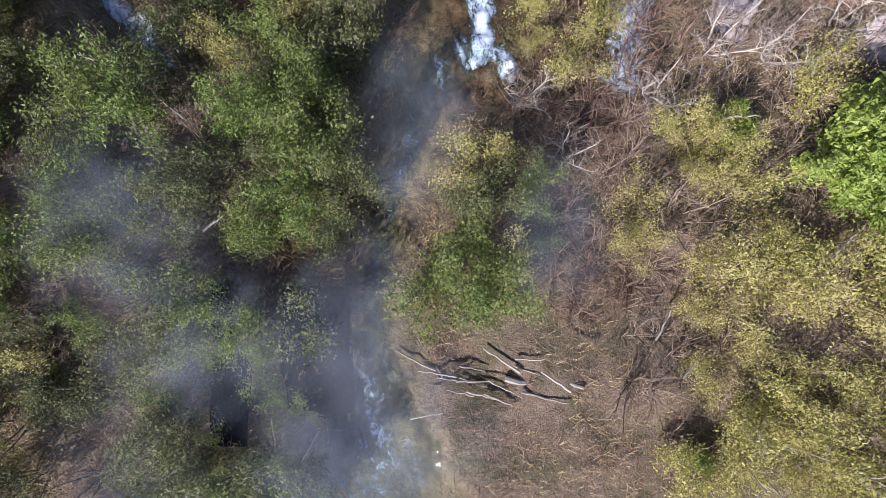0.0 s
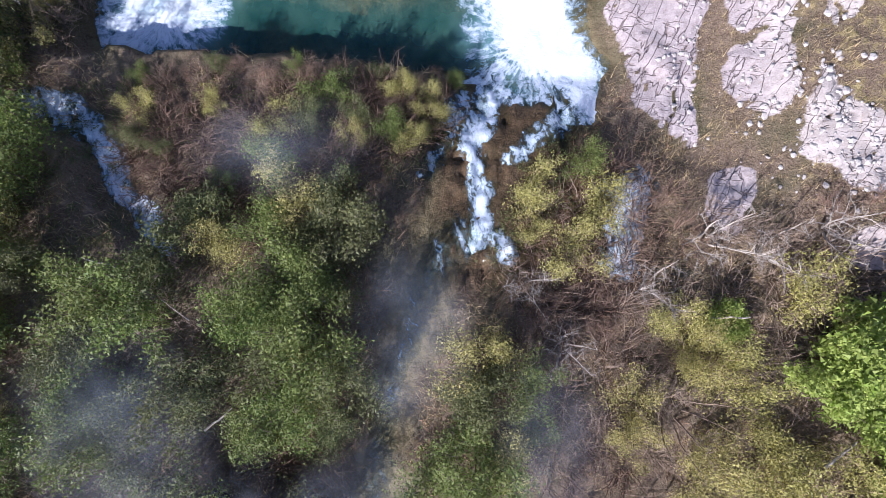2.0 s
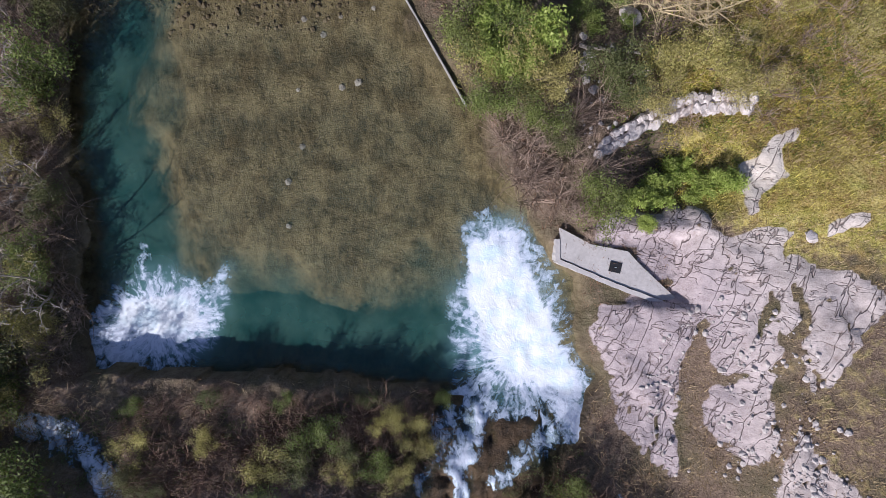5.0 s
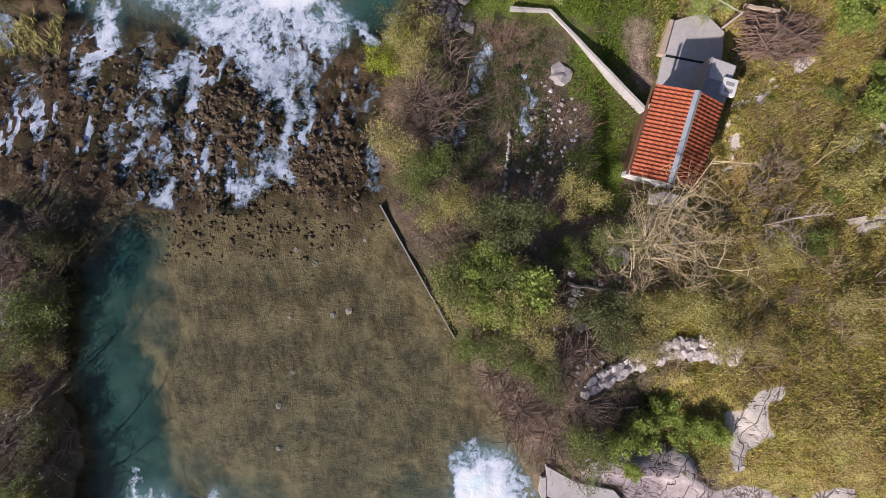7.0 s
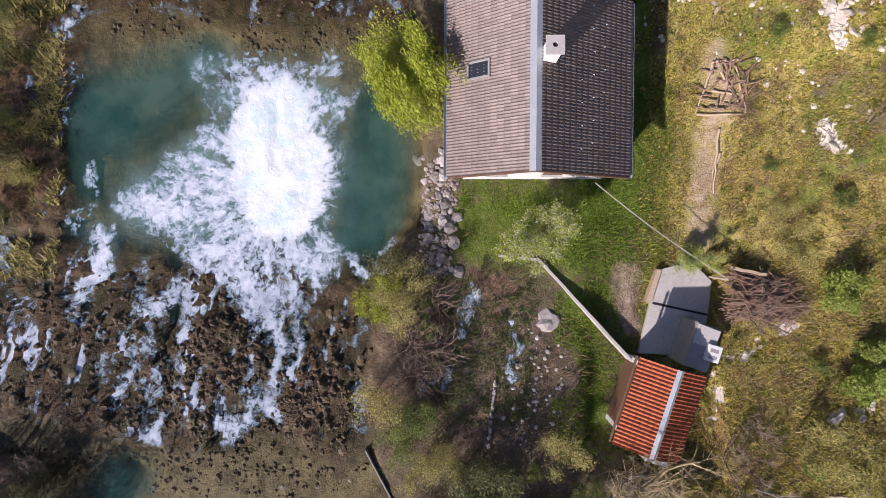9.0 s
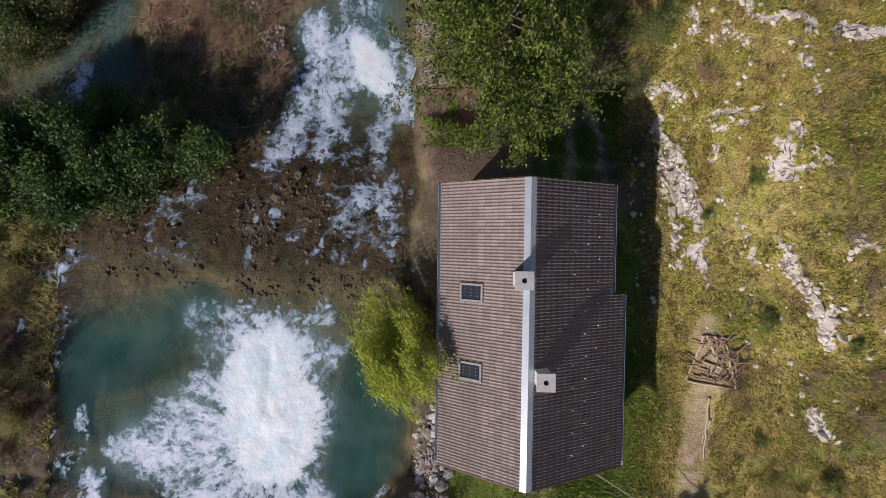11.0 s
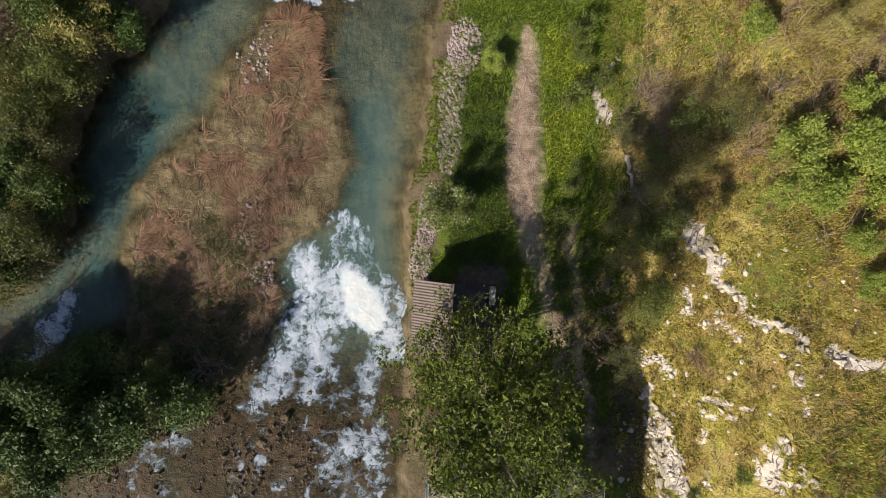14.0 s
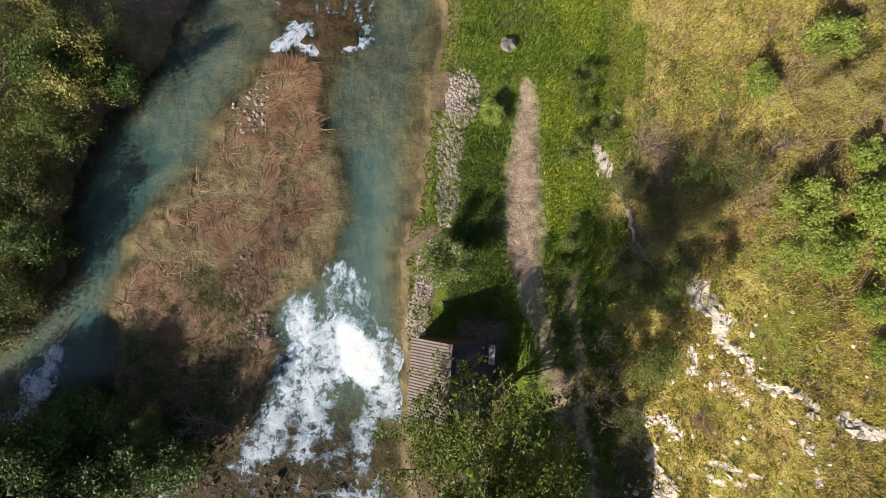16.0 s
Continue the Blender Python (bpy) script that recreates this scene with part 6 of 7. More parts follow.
for k in range(3):
    part("step", bx(-.62 + .42 * k, -.22 + .42 * k, -.24, .28, -.5, 1.62 + .06 * (k % 2), bevel=.02), M_WHITE, st)

terrace = part("terrace", slab(((11.85, 43.75), (12.33, 46.5), (12.77, 48.26), (14.34, 48.76), (15.46, 47.77), (15.38, 45.98), (15.0, 43.75)), -1.6, -.75), M_CONC)
tagged(terrace, "pale concrete terrace behind the shed, half in shadow", "terrace")
low = part("terrace_edge", slab(((11.99, 46.5), (12.29, 46.44), (12.73, 48.24), (12.52, 48.28)), -1.4, -.58), M_PALEWOOD)
tagged(low, "pale timber edge along the terrace", "kerb")
d = part("drain_channel", slab(((12.42, 46.4), (15.36, 45.92), (15.37, 46.03), (12.45, 46.52)), -.8, -.735), M_BLACK)
tagged(d, "dark drain line across the concrete terrace", "drain")
tank = thing("concrete_tank", pose(0, 0, 0), "grey concrete tank with a pale worn top", "tank")
part("tank_body", slab(((14.01, 45.84), (15.23, 45.44), (14.63, 43.3), (13.45, 43.63)), -1.4, .80), M_CONC2, tank)
part("tank_lid", slab(((14.06, 45.76), (15.16, 45.40), (14.9, 44.5), (13.84, 44.8)), .804, .86), M_CONC, tank, "paler concrete lid")
hutch = thing("white_box", pose(14.8, 44.32, .80, 0, 0, -14), "white boxed hatch with dark slots on the tank", "box")
part("box_body", bx(-.36, .36, -.42, .42, 0, .22, bevel=.02), M_WHITE, hutch)
for q in (-.2, .14):
    part("slot", bx(-.22, .2, q - .09, q + .09, .2, .226), M_CONC2, hutch, "dark slot")

acc = ([], [])
rs = np.random.RandomState(77)
for k in range(700):
    x, y = 15.9 + 3.2 * rs.rand(), 46.0 + 2.3 * rs.rand()
    z = 0.1 + 0.9 * rs.rand() * (1 - abs(y - 46.8) / 2)
    a, l = rs.normal(0.1, 0.5), 0.7 + 1.0 * rs.rand()
    p0, p1 = Vector((x - l / 2 * math.cos(a), y - l / 2 * math.sin(a), z)), Vector((x + l / 2 * math.cos(a), y + l / 2 * math.sin(a), z + rs.normal(0, .12)))
    add(acc, tube([p0, (p0 + p1) / 2 + Vector((0, 0, .04)), p1], [.02, .022, .012], 3))
pile = part("brushwood_pile", acc, M_REDTWIG)
tagged(pile, "heap of brown cut brushwood beside the terrace", "brushwood", kind="stuff")
pb = part("timber_rail", beam_on((15.73, 48.57, .3), (17.49, 48.3, .35), .16, .14, .3), M_PALEWOOD)
tagged(pb, "pale timber rail above the brushwood", "rail")


def low_wall(name, pts, w, h, material, label, category, sink=0.5):
    ob = thing(name, pose(0, 0, 0), label, category)
    for (ax, ay, az), (bx_, by, bz) in zip(pts, pts[1:]):
        part("wall_section", beam_on((ax, ay, az - sink), (bx_, by, bz - sink), w, h + sink, .12, 8), material, ob)
    return ob


low_wall("garden_wall", ((4.16, 48.58, -.72), (6.23, 48.48, -.72), (11.5, 43.25, -.55)), .15, .40, M_CONC, "low pale concrete garden wall across the lawn", "wall")
low_wall("pool_edge", ((-2.3, 38.2, .12), (1.7, 31.4, .12)), .07, .16, M_CONC2, "thin concrete edge along the pool", "edging", .9)
low_wall("retaining_wall", ((6.32, 24.65, .45), (6.35, 23.55, .45), (9.2, 22.35, .47), (12.15, 21.28, .5)), .26, .50, M_CONC, "pale concrete retaining wall on the limestone", "wall", 1.2)
pad = part("concrete_pad", slab(((6.46, 25.2), (6.48, 23.68), (9.25, 22.5), (12.2, 21.44), (12.5, 21.6), (11.6, 22.4), (10.5, 23.4), (9.9, 24.05), (8.0, 24.4)), -.4, .9), M_CONC)
tagged(pad, "smooth concrete pad behind the retaining wall", "slab")
ht = part("hatch", bx(-.3, .3, -.26, .26, 0, .05, bevel=.015), M_BLACK)
ht.matrix_world = pose(9.25, 23.25, .9, 0, 0, -12)
tagged(ht, "square black iron hatch in the concrete pad", "hatch")
part("hatch_ring", bx(-.05, .05, -.015, .015, .05, .075), M_RIDGE, ht)

# ---- the small hut by the water ----
hut = thing("hut", pose(1.05, 72.9, -2.5, 0, 0, 1.5), "small wooden hut with brown ribbed and black felt roof", "hut")
HR, HL = 2.75, 1.95
for y in (-1.7, 1.5):
    part("gable_wall", gable_wall(-1.6, 2.0, y, .2, -.5, HR - .15 - 1.6 * .62, HR - .15 - 2.0 * .5, 0, HR - .15), M_WOOD, hut)
for x, zt in ((-1.6, HR - 1.2), (1.8, HR - 1.2)):
    part("side_wall", bx(x, x + .2, -1.5, 1.5, -.5, zt), M_WOOD, hut)
nb = 104
prof = [(y, .035 * (1 if (i // 2) % 2 else 0)) for i, y in enumerate(np.linspace(-HL, HL, nb))]
v = [(0, y, HR + h) for y, h in prof] + [(-1.95, y, HR - 1.95 * .62 + h) for y, h in prof] + [(0, y, HR - .04) for y, h in prof] + [(-1.95, y, HR - 1.95 * .62 - .04) for y, h in prof]
f = [(i, i + 1, nb + i + 1, nb + i) for i in range(nb - 1)] + [(2 * nb + i, 3 * nb + i, 3 * nb + i + 1, 2 * nb + i + 1) for i in range(nb - 1)] + [(nb + i, nb + i + 1, 3 * nb + i + 1, 3 * nb + i) for i in range(nb - 1)]
part("ribbed_roof", (v, f), M_SHEET, hut, "brown ribbed metal roof sheet")
part("felt_roof", ([(0, -HL, HR), (0, HL, HR), (2.3, HL, HR - 1.1), (2.3, -HL, HR - 1.1), (0, -HL, HR - .06), (0, HL, HR - .06), (2.3, HL, HR - 1.16), (2.3, -HL, HR - 1.16)], [(3, 2, 1, 0), (4, 5, 6, 7), (0, 1, 5, 4), (1, 2, 6, 5), (2, 3, 7, 6), (3, 0, 4, 7)]), M_DARKSHEET, hut, "black felt roof")
part("ridge_board", bx(-.09, .09, -HL - .02, HL + .02, HR + .02, HR + .06), M_SHEET, hut)
part("flue", bx(1.95, 2.25, .9, 1.85, HR - 1.2, HR - .75, bevel=.02), M_CONC2, hut, "grey chimney box")

# ---- cable, posts, logs, timber ----
cb = ([], [])
pts = [Vector((8.4 + 7.0 * t, 52.4 - 4.4 * t, 1.3 - 0.5 * t - 0.5 * math.sin(t * math.pi))) for t in np.linspace(0, 1, 18)]
add(cb, tube(pts, [.022] * 18, 5))
c = part("cable", cb, M_CABLE)
tagged(c, "pale overhead cable from house to terrace", "cable")
pole = part("cable_pole", tube([Vector((15.4, 48.0, -1.2)), Vector((15.4, 48.0, .9))], [.07, .05], 7), M_DEAD)
tagged(pole, "weathered wooden pole carrying the cable", "pole")


def log(name, a, b, r, material, label, category, group=""):
    a, b = Vector(a), Vector(b)
    pts = [a.lerp(b, t) + Vector((random.uniform(-1, 1), random.uniform(-1, 1), random.uniform(-.4, .4))) * r * .8 for t in np.linspace(0, 1, 7)]
    ob = part(name, tube(pts, [r * (1.1 - .5 * k / 6) for k in range(7)], 7), material)
    return tagged(ob, label, category, group)


def lying(x0, y0, x1, y1, r, name="log", material=None, label="fallen pale weathered log", category="log", group="", up=0.0):
    return log(name, (x0, y0, ground_z(x0, y0) + r + up), (x1, y1, ground_z(x1, y1) + r + up), r, material or M_DEAD, label, category, group)


lying(9.7, 82.2, 10.0, 80.6, .13)
lying(10.0, 80.6, 11.5, 78.8, .10)
lying(7.3, 34.4, 10.4, 34.0, .10, label="pale log lying by the pool path")
lying(3.0, -6.7, 6.5, -6.9, .14, label="stripped driftwood log on the stream bank")
for k in range(16):
    a, l = random.uniform(-.5, .5) + (0 if k % 3 else 2.6), random.uniform(1.0, 2.4)
    x, y = random.uniform(-0.4, 3.6), random.uniform(-7.4, -5.6)
    lying(x, y, x + l * math.cos(a), y + l * math.sin(a), random.uniform(.025, .06), "driftwood", label="stripped driftwood branch in a drift", category="driftwood", group="driftwood heap", up=.02 * k)
for x0, y0, x1, y1 in ((14.4, 58.9, 14.0, 56.4), (14.0, 56.4, 16.1, 56.3), (16.1, 56.4, 15.4, 58.6), (14.4, 58.9, 15.5, 58.9), (14.8, 58.4, 15.9, 56.6), (14.5, 57.6, 15.6, 57.3), (15.1, 55.6, 15.2, 52.4), (15.3, 54.4, 15.0, 53.2)):
    lying(x0, y0, x1, y1, .06, "timber", M_PALEWOOD, "reddish timber pole lying on the slope", "timber", "timber on the slope", .03)
for k in range(46):
    x, y = 14.2 + 1.8 * random.random(), 56.5 + 2.4 * random.random()
    a = random.uniform(0, 3.1)
    lying(x, y, x + .7 * math.cos(a), y + .7 * math.sin(a), .045, "timber", M_REDTWIG, "short brown timber offcut on the slope", "timber", "timber on the slope", .14)
for k in range(16):
    x, y, a = random.uniform(-18, 16), random.uniform(-13, 8), random.uniform(0, 3.1)
    if not near_brook(x, y):
        lying(x, y, x + 1.5 * math.cos(a), y + 1.5 * math.sin(a), random.uniform(.03, .06), "dead_branch", label="pale dead branch caught in the shrubs", category="branch", group="dead branches", up=1.2)
for k in range(9):
    y = 38.6 + 3.2 * k / 8
    x = 4.02 + .2 * k / 8
    lying(x, y, x + .02, y + .26, .09, "edging_stone", M_LIME, "pale stone in a row edging the garden bed", "stone", "row of edging stones")


# ---- stones ----
ROCKS = {}
for nm, m_ in (("limestone", M_LIME), ("stone", M_STONE), ("tufa", M_TUFA)):
    ROCKS[nm] = []
    for k in range(5):
        bm = boulder_mesh(k + len(nm), 0.62, 2, 0.3)
        me = bpy.data.meshes.new(nm + "_rock")
        bm.to_mesh(me)
        bm.free()
        me.materials.append(m_)
        ROCKS[nm].append(me)


def rock(kind, x, y, sx, sy, sz, label, group, sink=0.25, turn=None):
    me = ROCKS[kind][random.randrange(5)]
    ob = new({"limestone": "limestone_rock", "stone": "stone", "tufa": "tufa_block"}[kind], me)
    ob.matrix_world = pose(x, y, ground_z(x, y) + sz * (0.3 - sink), random.uniform(-12, 12), random.uniform(-12, 12), random.uniform(0, 360) if turn is None else turn) @ Matrix.Diagonal((sx, sy, sz, 1))
    return tagged(ob, label, "rock", group)


# curved dry wall above the hollow
for k in range(24):
    t = k / 23
    x, y = 8.5 + 6.9 * t, 29.0 + 2.2 * math.sin(t * 2.0)
    for j in range(2):
        rock("limestone", x + random.uniform(-.12, .12), y + .5 * j + random.uniform(-.1, .1), random.uniform(.4, .7), random.uniform(.6, .9), random.uniform(.5, .8), "limestone block in a curved dry wall", "dry wall above the hollow", .1, -60 + 60 * t)
for x, y, s, sx in ((9.95, 35.9, 1.2, 1), (7.6, 34.9, .45, 1), (6.9, 45.2, 1.3, .9), (20.9, 41.6, 1.2, .5), (17.4, 24.9, .7, 1), (7.8, 34.0, .5, 1.4), (7.6, 33.4, .6, 1.3), (7.7, 32.7, .55, 1), (8.1, 32.2, .6, 1), (8.6, 31.7, .5, 1)):
    rock("limestone", x, y, s * sx, s, s * .6, "pale grey limestone rock bedded in the slope", "limestone rocks", .3)
rock("stone", 2.8, 90.5, .9, .9, .9, "rounded pinkish boulder on the bank", "bank boulders", .1)
for k in range(64):
    y = random.uniform(47.5, 54)
    x = 1.1 + random.gauss(0, .5) - .12 * (y - 50)
    s = random.choice((.22, .3, .3, .4, .65))
    rock(random.choice(("stone", "limestone", "stone")), x, y, s, s * random.uniform(.7, 1.2), s * .7, "grey stone of the bank below the house", "stones below the house", .1)
for k in range(150):
    x, y = random.uniform(-23, -2.6), random.uniform(38, 47.5)
    if k > 130:
        x, y = random.uniform(-22, -5), random.uniform(60.5, 67.5)
    s = random.uniform(.2, .55)
    rock("tufa", x, y, s, s * 1.3, s * .6, "wet brown tufa block in the falls", "tufa blocks", .35)
for k in range(10):
    x, y = random.uniform(-12, -1), random.uniform(24, 37)
    s = random.uniform(.15, .4)
    rock("stone", x, y, s, s, s * .5, "stone on the shallow bed of the pool", "stones on the pool bed", .2)
for k in range(22):
    x, y = random.uniform(5.4, 8), random.uniform(38.5, 45)
    s = random.uniform(.08, .25)
    rock("limestone", x, y, s, s, s * .6, "small pale stone on the garden bed", "stones of the garden bed", .2)


def block_mesh(seed):
    """An angular broken block, about 1 m across."""
    rs = np.random.RandomState(seed)
    bm = bmesh.new()
    for q in rs.uniform(-.5, .5, (16, 3)):
        bm.verts.new(tuple(q * (1, 1, .8)))
    r = bmesh.ops.convex_hull(bm, input=bm.verts)
    bmesh.ops.delete(bm, geom=[v for v in bm.verts if not v.link_faces], context="VERTS")
    me = bpy.data.meshes.new("limestone_block")
    bm.to_mesh(me)
    bm.free()
    me.materials.append(M_CREAM)
    return me


BLOCKS = [block_mesh(500 + k) for k in range(8)]
for ledge_pts in LEDGES:
    for (ax, ay, ar), (bx_, by, br) in zip(ledge_pts, ledge_pts[1:]):
        l = math.hypot(bx_ - ax, by - ay)
        for k in range(max(2, int(l / .2))):
            if random.random() < .22:
                continue
            t, off = random.random(), random.gauss(0, .45)
            r = ar + t * (br - ar)
            x, y = ax + t * (bx_ - ax) + off * r * (by - ay) / l, ay + t * (by - ay) - off * r * (bx_ - ax) / l
            w = r * random.uniform(.4, 1.1)
            ob = new("limestone_block", BLOCKS[random.randrange(8)])
            ob.matrix_world = pose(x, y, ground_z(x, y) + .08 * w, random.uniform(-20, 20), random.uniform(-20, 20), math.degrees(math.atan2(by - ay, bx_ - ax)) + random.uniform(-25, 25)) @ Matrix.Diagonal((w * random.uniform(1.4, 2.8), w, w * random.uniform(.6, 1.1), 1))
            tagged(ob, "cream limestone block in a broken ledge on the slope", "rock", "ledges of the slope")


# ---- rubble ----
def rubble(name, n, areas, material, size, label, seed, ok, flat=0.7):
    """Small broken stones lying on the ground, as one mesh."""
    rs = np.random.RandomState(seed)
    base = np.array([(1, 0, 0), (.5, .87, .1), (-.5, .8, -.1), (-1, .1, .1), (-.4, -.9, 0), (.6, -.8, .1), (.45, .2, .8), (-.35, .35, .7), (-.1, -.5, .75)])
    faces = [(0, 1, 6), (1, 2, 7), (1, 7, 6), (2, 3, 7), (3, 4, 8), (3, 8, 7), (4, 5, 8), (5, 0, 6), (5, 6, 8), (6, 7, 8)]
    v, f, k = [], [], 0
    for q in range(n):
        cx, cy, rx, ry = areas[q % len(areas)]
        a, d = rs.rand() * 6.28, rs.rand() ** 0.5
        x, y = cx + rx * d * math.cos(a), cy + ry * d * math.sin(a)
        z, mk = lookup(x, y)
        if not ok(mk, rs):
            continue
        s = size * (0.35 + 1.3 * rs.rand() ** 2.5)
        p = base * (0.8 + 0.4 * rs.rand(9, 3)) * np.array([s, s * (.6 + .5 * rs.rand()), s * flat])
        t = rs.rand() * 6.28
        c, sn = math.cos(t), math.sin(t)
        p = np.stack([p[:, 0] * c - p[:, 1] * sn + x, p[:, 0] * sn + p[:, 1] * c + y, p[:, 2] + z + s * .05 + rs.normal(0, .01)], 1)
        v += p.tolist()
        f += [tuple(i + k for i in g) for g in faces]
        k += 9
    return tagged(part(name, (v, f), material), label, "stones", kind="stuff")


rubble("tufa_rubble", 3000, ((-13, 42.5, 11, 5), (-8, 41, 6, 4)), M_TUFA, .13, "broken brown tufa in the falls", 301, lambda mk, rs: mk["tufa"] > .35 + .4 * rs.rand() and mk["run"] < .15)
rubble("tufa_rubble", 900, ((-14, 63.5, 9, 3.4), (-7, 64, 4, 3)), M_TUFA, .09, "broken brown tufa in the falls", 311, lambda mk, rs: mk["tufa"] > .35 + .4 * rs.rand() and mk["run"] < .3)
rubble("bed_stones", 900, ((-11, 37.2, 9, 1.0), (-9, 60.2, 9, .9), (-12, 36.2, 9, 1.4)), M_TUFA, .11, "brown stones in the shallows at the rim", 306, lambda mk, rs: mk["tufa"] < .5)
rubble("bank_gravel", 4200, ((0.7, 87.6, .9, 1.6), (0.25, 85.0, .75, 2.2), (0.3, 82.4, .65, 1.9), (-0.5, 78.0, .55, 1.6), (-0.75, 75.6, .6, 1.3), (0.9, 50.5, 1.0, 3.6)), M_STONEPALE, .10, "pale loose stones of the river bank", 302, lambda mk, rs: mk["inside"] < 0.4)
rubble("limestone_rubble", 1400, ((17, 13, 2.6, 4), (14.5, 17, 4, 5), (9, 32, 3, 3)), M_LIME, .12, "pale limestone rubble between the slabs", 313, lambda mk, rs: mk["inside"] < -.3 and (mk["rock"] > .05 or rs.rand() < .15))
rubble("limestone_rubble", 4200, ((12, 66, 1.4, 6), (16, 66, 4, 8), (19, 60, 3, 5), (15.5, 75, 4, 4)), M_CREAM, .12, "pale limestone rubble on the slope", 303, lambda mk, rs: mk["inside"] < -.3 and (mk["rock"] > .05 or rs.rand() < .10))
rubble("island_gravel", 700, ((-10.4, 76.4, .8, 2.2), (-9.6, 74, .8, 1), (-11, 86.5, 1, 2.4), (-8, 70, 3, 2)), M_STONEPALE, .10, "grey gravel on the island", 304, lambda mk, rs: mk["isle"] > .4)
rubble("garden_rubble", 110, ((6.2, 41.5, 1.6, 3.2),), M_LIME, .09, "small pale stones on the garden bed", 305, lambda mk, rs: mk["inside"] < -.3)


# ---- grass, reeds and litter ----
def tufts(name, n, area, material, h, w, label, seed, accept, lean=0.5, bias=None):
    """Many thin blades in clumps over a rectangle of the plan."""
    rs = np.random.RandomState(seed)
    x, y = rs.uniform(area[0], area[1], n), rs.uniform(area[2], area[3], n)
    z, mk = height(x, y)
    ok = accept(x, y, mk, rs)
    x, y, z = x[ok], y[ok], z[ok]
    n = len(x)
    a, l = rs.rand(n) * 6.28, h * (0.5 + rs.rand(n))
    if bias is not None:
        a = radians(bias) + 2.2 * fbm(x, y, 2.6, 3, seed + 60) + rs.normal(0, 0.3, n)
    d = np.stack([np.cos(a), np.sin(a), np.zeros(n)], 1)
    s = np.stack([-np.sin(a), np.cos(a), np.zeros(n)], 1) * (w * (0.6 + 0.8 * rs.rand(n)))[:, None]
    p = np.stack([x, y, z - 0.03], 1)
    t = p + d * (l * lean * (0.4 + rs.rand(n)))[:, None] + np.array([0, 0, 1]) * l[:, None]
    v = np.stack([p - s, p + s, t], 1).reshape(-1, 3)
    f = (np.arange(n)[:, None] * 3 + [0, 1, 2])
    ob = part(name, (v.tolist(), f.tolist()), material)
    return tagged(ob, label, "grass", kind="stuff")


def patchy(x, y, seed, lo, scale=2.5):
    return fbm(x, y, scale, 3, seed) > lo


dry_ok = lambda x, y, mk, rs: (mk["rock"] < 0.3) & (mk["river"] < 0.2) & (mk["path"] < 0.25) & patchy(x, y, 51, -0.7)
lawn_ok = lambda x, y, mk, rs: (mk["rock"] < 0.3) & (mk["river"] < 0.2) & (mk["path"] < 0.2) & (mk["tufa"] < 0.2)
tufts("dry_grass", 150000, (11.5, 24, 26, 94), M_DRY, .15, .026, "dry yellow grass of the slope", 1, dry_ok, 1.0)
tufts("grass", 60000, (9, 24, 30, 94), M_GRASS, .15, .026, "green grass tufts on the slope", 2, lambda x, y, mk, rs: dry_ok(x, y, mk, rs) & patchy(x, y, 53, 0.12), 1.0)
tufts("grass", 60000, (2, 13, 38, 58), M_GRASS, .14, .025, "green lawn grass round the house", 3, lambda x, y, mk, rs: lawn_ok(x, y, mk, rs) & patchy(x, y, 54, -.15) & ((x > 7.2) | (y > 47.4)), 1.2)
tufts("grass", 80000, (-1.6, 10, 68, 95), M_GRASS, .18, .028, "green grass beside the track", 4, lambda x, y, mk, rs: lawn_ok(x, y, mk, rs) & patchy(x, y, 58, -.25), 1.2)
tufts("heath", 60000, (9.5, 24, 28, 94), M_EVER, .12, .05, "low dark green heath on the slope", 9, lambda x, y, mk, rs: dry_ok(x, y, mk, rs) & patchy(x, y, 59, 0.05, 1.3), .8)
tufts("undergrowth", 5000, (-17.5, -7, 67, 76), M_MOSS, .2, .022, "olive regrowth on the island", 10, lambda x, y, mk, rs: (mk["isle"] > .6) & patchy(x, y, 63, .1, 1.6), 1.4)
tufts("undergrowth", 16000, (-25, -20.2, 46, 66), M_OLIVE, .22, .035, "olive undergrowth on the west bank", 11, lambda x, y, mk, rs: (mk["rock"] < .3) & patchy(x, y, 64, -.1, 1.4), 1.4)
tufts("dry_grass", 14000, (10.5, 24, 4, 26), M_STRAW, .16, .02, "dry grass between the limestone", 5, dry_ok, 1.3)
tufts("undergrowth", 60000, (-24, 24, -17, 17.4), M_STRAW, .26, .016, "low olive undergrowth in the gorge", 6, lambda x, y, mk, rs: (mk["rock"] < .3) & (mk["tufa"] < .3) & (mk["river"] < .3) & patchy(x, y, 55, -.1), 1.4)
tufts("undergrowth", 40000, (-24, 12, -17, 50), M_REED, .28, .016, "brown stalks and litter on the banks", 8, lambda x, y, mk, rs: (mk["rock"] < .3) & (mk["river"] < .3) & patchy(x, y, 57, -.1), 1.6)
tufts("flattened_reed", 120000, (-19, -5, 66, 90), M_REED, .09, .024, "flattened tan reed on the island", 7, lambda x, y, mk, rs: (mk["isle"] > .8) & patchy(x, y, 56, -.05, 1.6), 5.5, 70)


tufts("dry_grass", 46000, (13, 24.5, 28, 58), M_STRAW, .15, .028, "pale straw on the slope above the shed", 12, dry_ok, 1.0)
tufts("dry_grass", 22000, (10, 24.5, 78, 95), M_STRAW, .16, .03, "pale straw on the slope above the track", 13, dry_ok, 1.0)


